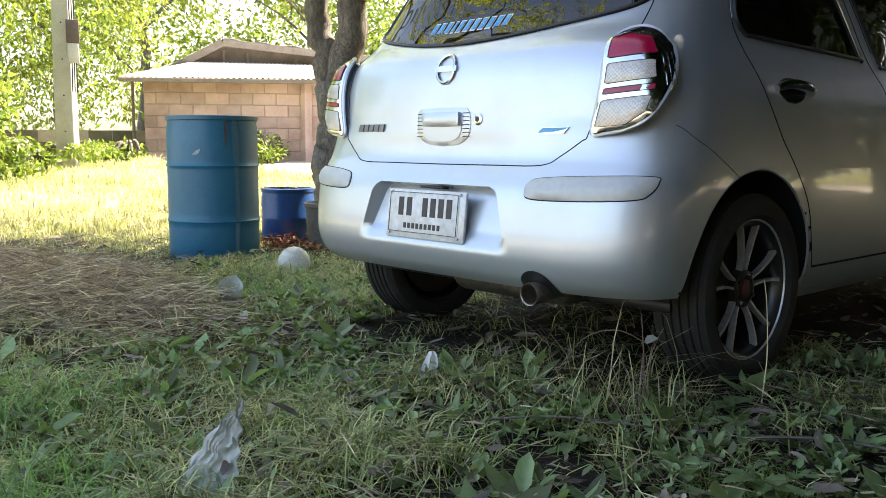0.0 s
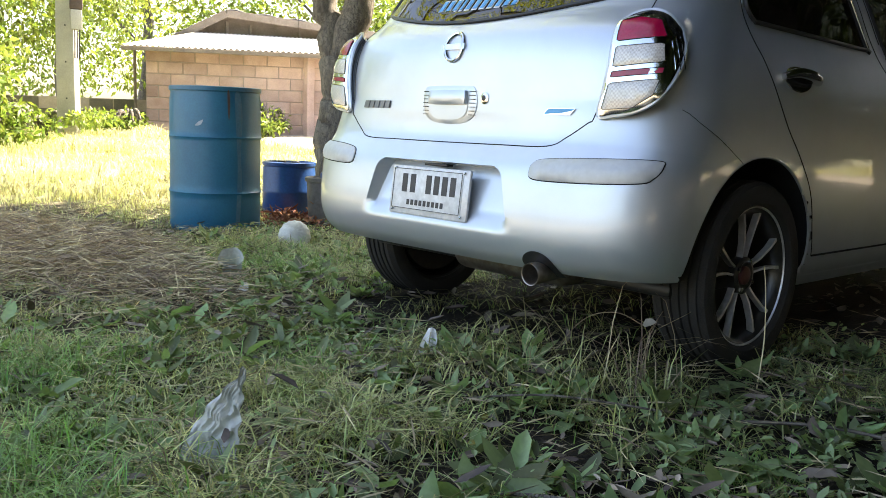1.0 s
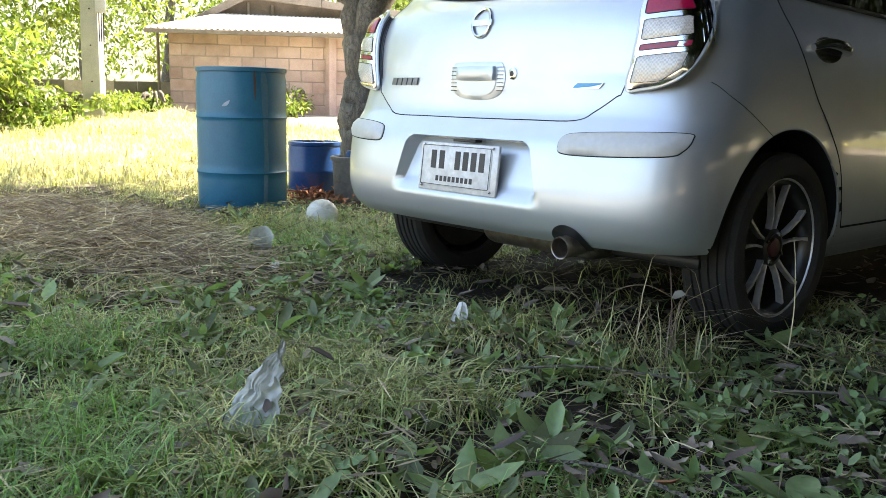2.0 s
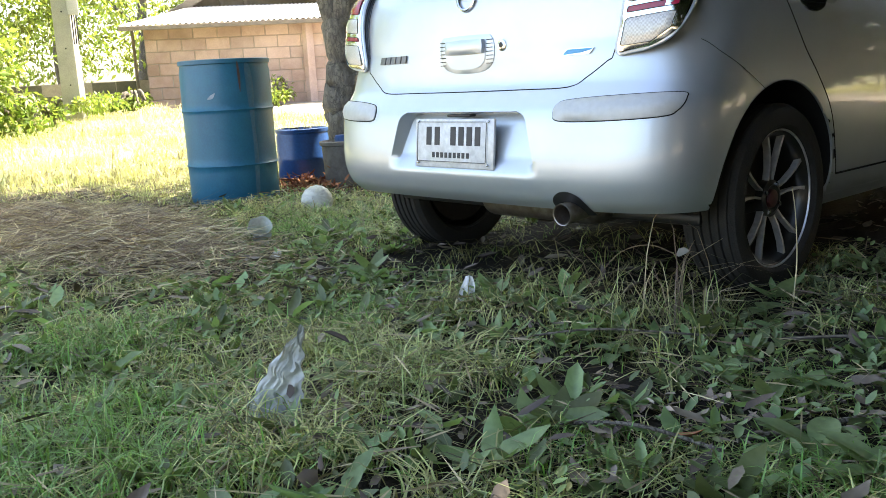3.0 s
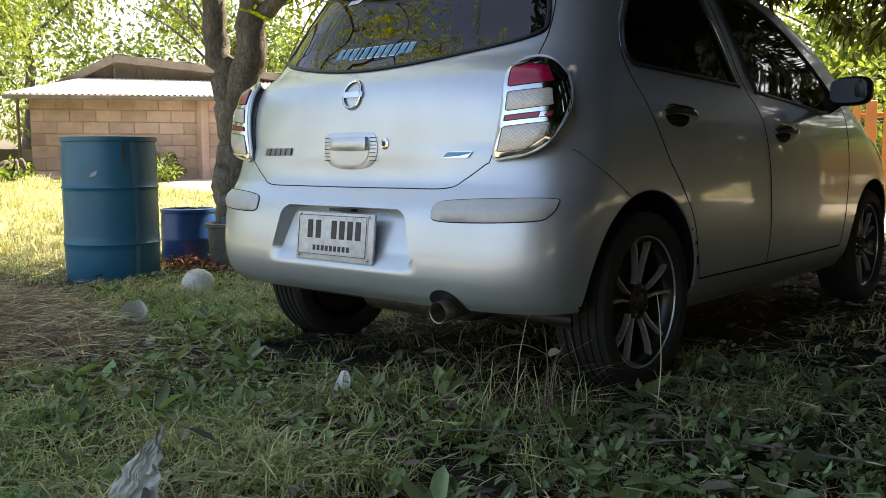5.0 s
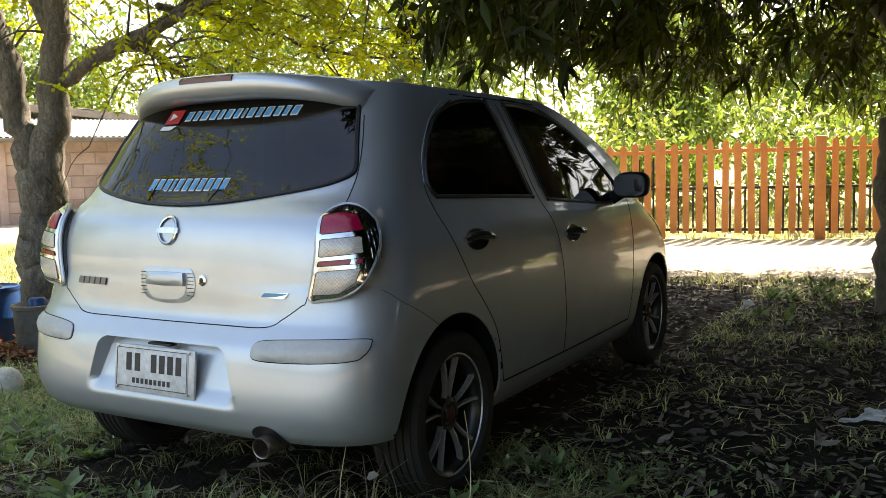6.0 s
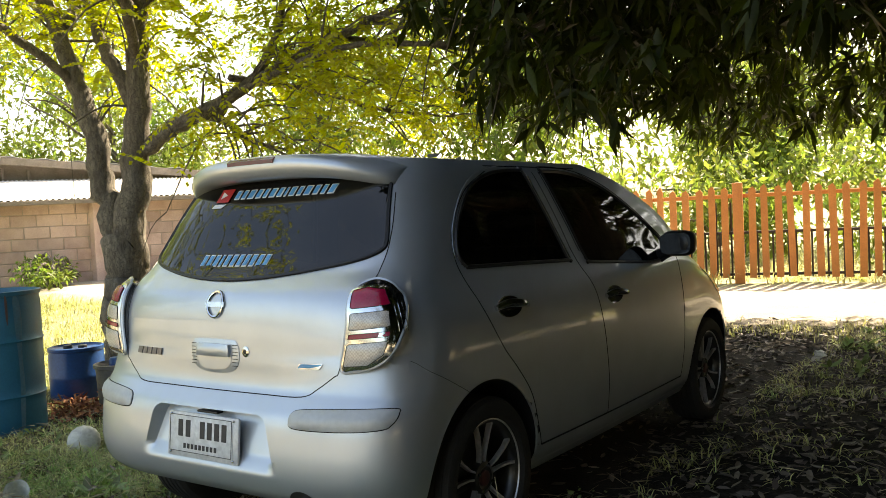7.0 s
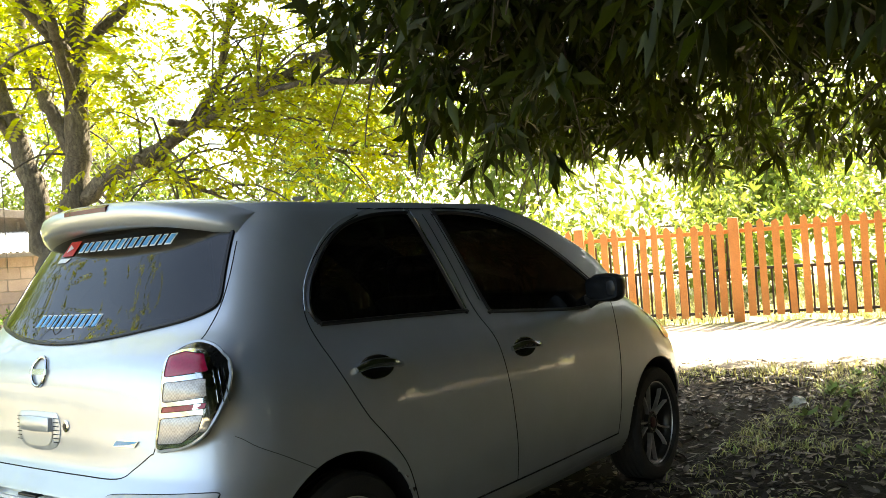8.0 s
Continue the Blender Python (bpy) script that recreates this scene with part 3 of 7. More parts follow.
# outlines on the flank (along, height) and the tail (across, height)
REAR_SIDE_WINDOW = outline([(0.60, 1.085), (0.575, 1.13), (0.60, 1.20), (0.66, 1.27), (0.75, 1.348), (0.86, 1.407), (1.00, 1.442), (1.13, 1.455), (1.25, 1.457), (1.257, 1.445), (1.32, 1.25), (1.378, 1.065), (1.37, 1.055), (1.00, 1.068), (0.64, 1.08)])
FRONT_SIDE_WINDOW = outline([(1.55, 1.045), (1.50, 1.20), (1.425, 1.445), (1.435, 1.455), (1.62, 1.453), (1.83, 1.428), (2.06, 1.357), (2.28, 1.247), (2.48, 1.12), (2.60, 1.02), (2.58, 1.0), (2.30, 0.985), (1.90, 1.01), (1.57, 1.035)])
REAR_WINDOW_HALF = [(0.0, 1.073), (0.16, 1.079), (0.29, 1.092), (0.40, 1.108), (0.50, 1.125), (0.565, 1.142), (0.604, 1.164), (0.61, 1.193), (0.585, 1.275), (0.556, 1.365), (0.535, 1.425), (0.515, 1.44), (0.25, 1.45)]
REAR_WINDOW = outline(REAR_WINDOW_HALF + [(0.0, 1.453)] + [(-x, z) for x, z in REAR_WINDOW_HALF[:0:-1]])
WINDSCREEN_HALF = [(0.0, 1.03), (0.35, 1.035), (0.58, 1.05), (0.64, 1.08), (0.62, 1.2), (0.565, 1.34), (0.52, 1.40), (0.4, 1.415)]
WINDSCREEN = outline(WINDSCREEN_HALF + [(0.0, 1.42)] + [(-x, z) for x, z in WINDSCREEN_HALF[:0:-1]])
HATCH_EDGE = ((0.62, 0.0), (0.683, 0.43), (0.711, 0.493), (0.754, 0.556), (0.768, 0.572), (0.85, 0.588), (0.93, 0.597), (1.00, 0.594),
              (1.045, 0.606), (1.07, 0.634), (1.11, 0.63), (1.175, 0.622), (1.268, 0.602), (1.37, 0.57), (1.50, 0.52))
BUMPER_EDGE = ((0.0, 0.679), (0.43, 0.684), (0.493, 0.711), (0.556, 0.754), (0.58, 0.767), (0.65, 0.768), (0.69, 0.778), (0.728, 0.803),
               (0.79, 0.761), (0.88, 0.715), (0.98, 0.663), (1.06, 0.62), (1.3, 0.5))
REAR_DOOR_EDGE = ((0.33, 0.985), (0.436, 0.942), (0.568, 0.889), (0.678, 0.797), (0.766, 0.712), (0.914, 0.618), (1.014, 0.572), (1.10, 0.548), (1.18, 0.562), (1.25, 0.612), (1.32, 0.69), (1.39, 0.80), (1.455, 0.98))
MID_EDGE = ((0.33, 1.60), (0.60, 1.585), (0.90, 1.53), (1.05, 1.455), (1.25, 1.40), (1.455, 1.34))
FRONT_DOOR_EDGE = ((0.33, 2.56), (0.60, 2.60), (0.90, 2.62), (1.0, 2.64), (1.06, 2.60), (1.25, 2.30), (1.38, 2.03), (1.455, 1.80))
SILL, DOOR_TOP = 0.335, 1.474
ARCHES = ((0.58, 0.30, 0.372), (3.055, 0.295, 0.362))
HUBS = ((0.605, 0.295), (3.055, 0.295))


def build_shell(car):
    """The body's skin as one closed grid, its edges drawn to the panel lines, then parted into panels."""
    rear_n, side_n, front_n = 60, 100, 24
    levels = [LOW + (1.03 - LOW) * i / 88 for i in range(89)] + [1.03 + (TOP - 1.03) * i / 46 for i in range(1, 47)]
    cols = []
    for k in range(rear_n):
        cols.append(("r", math.sin(0.5 * math.pi * k / rear_n)))
    for k in range(side_n):
        cols.append(("s", k / side_n))
    for k in range(front_n + 1):
        cols.append(("f", math.cos(0.5 * math.pi * k / front_n)))
    n = 4.3
    # turns round the corner in even steps
    fine = [math.pi * (0.3 + 0.2 * i / 600) for i in range(601)]
    run = [0.0]
    for p, q in zip(fine, fine[1:]):
        run.append(run[-1] + math.hypot(0.82 * (math.sin(q) ** (2 / n) - math.sin(p) ** (2 / n)), REAR_CORNER * (max(0.0, math.cos(q)) ** (2 / n) - math.cos(p) ** (2 / n))))
    turns = []
    for k in range(rear_n):
        share = max(0.0, (k - 0.6 * rear_n) / (0.4 * rear_n)) * run[-1]
        turns.append(fine[min(600, next(i for i, r in enumerate(run) if r >= share))])
    grid = []
    for z in levels:
        tail, nose, half = slice_at(z)
        a, b = tail + REAR_CORNER, nose - front_corner(z)
        n = rear_square(z)
        row = []
        for c, (kind, s) in enumerate(cols):
            if kind == "r":
                # even steps across first, then round the corner
                t = c / rear_n
                if t > 0.6:
                    x = half * math.sin(turns[c]) ** (2 / n)
                    row.append([x, tail + REAR_CORNER * (1 - max(0.0, math.cos(turns[c])) ** (2 / n)), z])
                    continue
                x = half * (math.sin(0.3 * math.pi) ** (2 / n)) * t / 0.6
                # columns near the plate's hollow follow its edge
                share = min(1.0, max(0.0, (0.665 - z) / 0.04)) * min(1.0, max(0.0, (z - 0.35) / 0.04))
                if share and x < 0.56:
                    k0, k1, w = 15, 16, half * (math.sin(0.3 * math.pi) ** (2 / n)) / 0.6 / rear_n
                    e1 = recess_half(z)
                    e0 = e1 - RECESS_WALL
                    k = x / w
                    moved = e0 * k / k0 if k <= k0 else e0 + RECESS_WALL * (k - k0) if k <= k1 else e1 + (0.56 - e1) * (x - k1 * w) / (0.56 - k1 * w)
                    x += (moved - x) * share
                row.append([x, end_y(x, z), z])
            elif kind == "s":
                y = a + (b - a) * s
                row.append([side_x(y, z), y, z])
            else:
                x = half * max(0.0, s) ** (2 / front_square(z))
                row.append([x, end_y(x, z, True), z])
        grid.append(row)
    # heights drawn to the bumper's upper edge and the sill, along each column
    def set_side(v, y, z):
        v[0], v[1], v[2] = side_x(y, z), y, z

    def set_rear(v, x, z):
        v[0], v[1], v[2] = x, end_y(x, z), z

    for c in range(len(cols)):
        for line in ("bumper", "sill", "doortop"):
            best = None
            for r in range(len(levels)):
                v = grid[r][c]
                if line == "bumper":
                    if v[1] > 0.75:
                        continue
                    s = v[0] if v[1] < 0.18 else 0.728 + max(0.0, v[1] - 0.18)
                    target = table_at(BUMPER_EDGE, s)
                elif line == "sill":
                    if not 0.9 < v[1] < 2.7:
                        continue
                    target = SILL
                else:
                    if not 0.9 < v[1] < 1.9:
                        continue
                    target = DOOR_TOP
                d = abs(v[2] - target)
                if best is None or d < best[0]:
                    best = (d, v, target)
            if best and best[0] < 0.012:
                v = best[1]
                if c < rear_n and v[1] < 0.16:
                    set_rear(v, v[0], best[2])
                elif line != "bumper" or v[1] < 0.75:
                    set_side(v, v[1], best[2])
    for row in grid:
        z = row[0][2]
        for line, table in (("hatch", HATCH_EDGE), ("d1", REAR_DOOR_EDGE), ("d2", MID_EDGE), ("d3", FRONT_DOOR_EDGE)):
            best = None
            for c, v in enumerate(row):
                if line == "hatch":
                    if c >= rear_n or v[2] < 0.69:
                        continue
                    d, target = abs(v[0] - table_at(table, v[2])), table_at(table, v[2])
                else:
                    if c < rear_n - 12 or v[2] < SILL or v[2] > DOOR_TOP:
                        continue
                    target = table_at(table, v[2])
                    d = abs(v[1] - target)
                if best is None or d < best[0]:
                    best = (d, v, target)
            if best and best[0] < 0.016:
                v = best[1]
                set_rear(v, best[2], v[2]) if line == "hatch" else set_side(v, best[2], v[2])
    # windows and wheel arches
    circles = [[(y + r * math.cos(t * math.pi / 24), z + r * math.sin(t * math.pi / 24)) for t in range(48)] for y, z, r in ARCHES]
    for r, row in enumerate(grid):
        for c, v in enumerate(row):
            flank = c >= rear_n - 14 and c < rear_n + side_n + 14
            if flank:
                for poly in (REAR_SIDE_WINDOW, FRONT_SIDE_WINDOW, *circles):
                    d, at = nearest(poly, v[1], v[2])
                    if d < 0.011:
                        set_side(v, at[0], max(LOW, min(TOP, at[1])))
                        break
            if c < rear_n and v[2] > 1.03:
                d, at = nearest(REAR_WINDOW, v[0], v[2])
                if d < 0.007:
                    set_rear(v, max(0.0, at[0]), at[1])

    def panel(p, c):
        x, y, z = p
        flank = rear_n - 14 <= c < rear_n + side_n + 14
        if flank and y > 0.4:
            for poly in (REAR_SIDE_WINDOW, FRONT_SIDE_WINDOW):
                if inside(poly, y, z):
                    return None
        if flank:
            for cy, cz, cr in ARCHES:
                if math.hypot(y - cy, z - cz) < cr:
                    return None
        if c < rear_n and inside(REAR_WINDOW, x, z):
            return None
        if c >= rear_n + side_n - 2 and y > 2.2 and inside(WINDSCREEN, x, z):
            return None
        if c < rear_n and z > 0.66 and x < table_at(HATCH_EDGE, z) and z > table_at(BUMPER_EDGE, x):
            return "hatch"
        if y < 0.75:
            s = x if y < 0.18 else 0.728 + max(0.0, y - 0.18)
            if z < 0.312 and y < 0.5:
                return None
            if z < table_at(BUMPER_EDGE, s):
                return "rear_bumper"
        if flank and SILL < z < DOOR_TOP:
            if table_at(REAR_DOOR_EDGE, z) < y < table_at(MID_EDGE, z):
                return "rear_door"
            if table_at(MID_EDGE, z) <= y < table_at(FRONT_DOOR_EDGE, z):
                return "front_door"
        return "body"

    groups = {}
    R, C = len(levels), len(cols)
    for r in range(R - 1):
        for c in range(C - 1):
            q = (grid[r][c], grid[r][c + 1], grid[r + 1][c + 1], grid[r + 1][c])
            mid = [sum(v[i] for v in q) / 4 for i in range(3)]
            name = panel(mid, c)
            if name:
                groups.setdefault(name, []).append([tuple(v) for v in q])
    # roof: the top line shrinks towards the crown
    line = grid[-1]
    rings = 14
    prev = line
    for k in range(1, rings + 1):
        s = (k / rings) ** 1.2
        cur = [[v[0] * (1 - s), 1.2 + (v[1] - 1.2) * (1 - s), TOP + ROOF_RISE * (1 - (1 - s) ** 2.2)] for v in line]
        for c in range(C - 1):
            groups["body"].append([tuple(v) for v in (prev[c], prev[c + 1], cur[c + 1], cur[c])])
        prev = cur
    made = {}
    for name, quads in groups.items():
        sides = (1, -1) if name in ("rear_door", "front_door") else (0,)
        for sign in sides:
            index, verts, faces = {}, [], []
            for q in quads:
                for m in ((1, -1) if sign == 0 else (sign,)):
                    ids = []
                    for v in q:
                        key = (round(v[0] * m, 5) + 0.0, round(v[1], 5), round(v[2], 5))
                        if key not in index:
                            index[key] = len(verts)
                            verts.append((v[0] * m, v[1], v[2]))
                        ids.append(index[key])
                    ids = ids if m > 0 else ids[::-1]
                    ids = [v for i, v in enumerate(ids) if v != ids[i - 1]]
                    if len(ids) > 2:
                        faces.append(ids)
            made[(name, sign)] = piece(name, verts, faces, PAINT, car, sharp=50)
    verts, faces = [], []
    for name, quads in groups.items():
        if name == "rear_bumper":
            continue
        for q in quads:
            if q[0][2] < 0.62:
                continue
            for m in (1, -1):
                faces.append([len(verts) + i for i in ((0, 1, 2, 3) if m < 0 else (3, 2, 1, 0))])
                verts += [(v[0] * m * 0.965, 1.7 + (v[1] - 1.7) * 0.982, v[2] - 0.018 * max(0.0, (v[2] - 1.2) / 0.3)) for v in q]
    piece("cabin_lining", verts, faces, BLACK, car, "black cabin lining")
    return made


def line_on(points, place, radius, name, mat, parent, closed=False, sides=6, raised=0.0, label=""):
    v, f = tube([place(p, raised) for p in points], radius, sides, closed)
    return piece(name, v, f, mat, parent, label)


def wheel(car, y, z, sign, r_tyre=0.302, width=0.195):
    """One wheel: tyre, dark rim with machined spokes, lip and cap. Its outer face looks along +x before mirroring."""
    hub = part("wheel", bmesh.new(), TYRE, car)
    half = width / 2
    prof = [(0.216, -half * 0.72), (0.235, -half * 0.96), (0.268, -half), (0.288, -half * 0.93), (r_tyre - 0.003, -half * 0.76)]
    for k in range(5):
        a = -half * 0.62 + k * half * 0.31
        prof += [(r_tyre, a - half * 0.1), (r_tyre, a + half * 0.1), (r_tyre - 0.007, a + half * 0.12), (r_tyre - 0.007, a + half * 0.19)]
    prof += [(r_tyre - 0.003, half * 0.76), (0.288, half * 0.93), (0.268, half), (0.235, half * 0.96), (0.216, half * 0.72)]
    v, f = revolve(prof, 56, "x")
    tyre = mesh_of("tyre", v, f, TYRE, True, 30)
    hub.data = tyre
    hub.name = "wheel"
    hub.location = (sign * 0.725, y, z)
    hub.rotation_euler = (radians(17 if y < 1 else 40), 0, 0 if sign > 0 else math.pi)
    # barrel of the rim and its back
    v, f = revolve([(0.222, -0.08), (0.222, 0.07), (0.215, 0.074), (0.205, 0.066), (0.196, 0.03), (0.19, -0.05), (0.05, -0.055), (0.0005, -0.055)], 48, "x")
    piece("rim", v, f, RIM_DARK, hub)
    v, f = revolve([(0.215, 0.069), (0.2185, 0.0785), (0.2235, 0.0775), (0.2235, 0.068)], 56, "x")
    piece("rim_lip", v, f, RIM_CUT, hub, "thin machined rim lip")
    for k in range(10):
        t = 2 * math.pi * (k // 2) / 5
        way = 1 if k % 2 else -1
        bm = bmesh.new()
        ring = []
        for rr, off, w, h in ((0.045, 0.012, 0.0035, 0.050), (0.10, 0.018, 0.0036, 0.058), (0.16, 0.034, 0.0046, 0.064), (0.212, 0.056, 0.007, 0.066)):
            off *= way
            q = [(h, rr, off - w), (h, rr, off + w), (h - 0.022, rr, off + w * 0.8), (h - 0.022, rr, off - w * 0.8)]
            ring.append([bm.verts.new(Matrix.Rotation(t, 3, "X") @ Vector(p)) for p in q])
        for i in range(3):
            for j in range(4):
                bm.faces.new((ring[i][j], ring[i][(j + 1) % 4], ring[i + 1][(j + 1) % 4], ring[i + 1][j]))
        bm.faces.new(ring[0][::-1]), bm.faces.new(ring[3])
        bmesh.ops.recalc_face_normals(bm, faces=bm.faces)
        part("spoke", bm, RIM_CUT, hub, "machined spoke", sharp=20)
    v, f = revolve([(0.062, 0.03), (0.06, 0.055), (0.045, 0.06), (0.034, 0.052), (0.0005, 0.052)], 24, "x")
    piece("hub", v, f, RIM_DARK, hub)
    v, f = revolve([(0.031, 0.05), (0.029, 0.062), (0.02, 0.066), (0.0005, 0.067)], 20, "x")
    piece("centre_cap", v, f, CAP_RED, hub, "faded dark red centre cap")
    for k in range(4):
        t = 2 * math.pi * (k + 0.5) / 4
        v, f = tube([(0.05, 0.048 * math.cos(t), 0.048 * math.sin(t)), (0.064, 0.048 * math.cos(t), 0.048 * math.sin(t))], 0.008, 6)
        piece("wheel_nut", v, f, CHROME, hub)
    return hub


def taillight(car, sign):
    """The tall rear lamp: dark housing round the corner, chrome ladder and four lens fields."""
    def skin(x, z):
        # squarer in plan than the body, so that the lamp stands proud of it
        h = table_at(HALF, z) - 0.008
        return table_at(TAIL, z) + 0.018 + 0.33 * (1 - max(0.0, 1 - min(1.0, x / h) ** 7) ** (1 / 7))

    def place(p, off):
        x, z = min(p[0], 0.9955 * (table_at(HALF, p[1]) - 0.008)), p[1]
        e = 0.002
        n = Vector(((skin(x + e, z) - skin(x - e, z)) / (2 * e), -1, (skin(x, z + e) - skin(x, z - e)) / (2 * e))).normalized()
        q = Vector((x, skin(x, z), z)) + n * off
        return Vector((q.x * sign, q.y, q.z))

    shell = outline([(0.59, 0.777), (0.602, 0.855), (0.612, 0.93), (0.611, 0.995), (0.614, 1.043), (0.64, 1.07), (0.68, 1.078), (0.728, 1.058), (0.765, 1.005), (0.786, 0.945), (0.789, 0.895), (0.777, 0.85), (0.745, 0.81), (0.69, 0.786), (0.64, 0.777)])
    shell = [(min(x, 0.9955 * (table_at(HALF, z) - 0.008)), z) for x, z in shell]
    v, f = patch(shell, place, 0.004, 0.07, 0.014, 0.006)
    lamp = piece("taillight", v, f, GLOSS_BLACK, car, "tall rear lamp of red and clear lenses in chrome")
    lens = outline([(0.578, 0.777), (0.592, 0.853), (0.601, 0.93), (0.596, 0.995), (0.60, 1.037), (0.64, 1.05), (0.676, 1.043), (0.703, 1.0), (0.719, 0.965), (0.727, 0.91), (0.725, 0.865), (0.713, 0.822), (0.668, 0.785), (0.62, 0.777)])
    lens = [(x + 0.016 + 0.30 * max(0.0, x - 0.6), z + 0.006) for x, z in lens]
    v, f = patch(lens, place, 0.008, 0.01, 0.015, 0.004)
    piece("chrome_frame", v, f, CHROME, lamp, "chrome ladder frame")
    def wide(points):
        return [(x + 0.017 + 0.33 * max(0.0, x - 0.6), z + 0.006) for x, z in points]

    fields = ((LENS_RED, [(0.609, 0.975), (0.699, 0.985), (0.678, 1.032), (0.64, 1.040), (0.606, 1.030)], "red_lens"),
              (LENS_CLEAR, [(0.609, 0.905), (0.709, 0.918), (0.70, 0.968), (0.611, 0.960)], "clear_lens"),
              (LENS_RED, [(0.606, 0.876), (0.709, 0.887), (0.710, 0.903), (0.609, 0.892)], "red_lens"),
              (LENS_CLEAR, [(0.588, 0.786), (0.662, 0.793), (0.699, 0.828), (0.707, 0.872), (0.604, 0.860)], "clear_lens"))
    for mat, pts, name in fields:
        pts, dense = wide(pts), []
        for i in range(len(pts)):
            (a, b), (c, d) = pts[i], pts[(i + 1) % len(pts)]
            for k in range(5):
                s = 0.06 + 0.88 * k / 4
                dense.append((a + (c - a) * s, b + (d - b) * s))
        v, f = patch(dense, place, 0.0115, 0.01, 0.014, 0.003)
        field = piece(name, v, f, mat, lamp)
        line_on(dense, place, 0.0009, "lens_edge", SEAM, field, True, 5, 0.0095)
    # silver ring of the housing
    line_on(shell, place, 0.0065, "lamp_rim", PAINT, lamp, True, 6, -0.004)
    for share in (0.976, 0.984, 0.990):
        rib = [(share * (table_at(HALF, z) - 0.008), z) for z in [0.905 + 0.09 * i / 16 for i in range(17)]]
        line_on(rib, place, 0.0014, "housing_rib", CHROME, lamp, False, 5, 0.004)
    return lamp


def bar_writing(parent, place, x0, x1, z, h, mat, name, widths, slant=0.0, raised=0.004, thick=0.002, gap=0.28):
    """A row of upright bars."""
    total = sum(widths) + gap * (len(widths) - 1)
    x = x0
    for w in widths:
        ww = (x1 - x0) * w / total
        poly = []
        quad = [(x, z), (x + ww, z), (x + ww + slant, z + h), (x + slant, z + h)]
        for i in range(4):
            (a, b), (c, d) = quad[i], quad[(i + 1) % 4]
            poly += [(a + (c - a) * s, b + (d - b) * s) for s in (0.0, 0.5)]
        v, f = patch(poly, place, raised, thick, 0.05)
        piece(name, v, f, mat, parent, smooth=False)
        x += ww + (x1 - x0) * gap / total


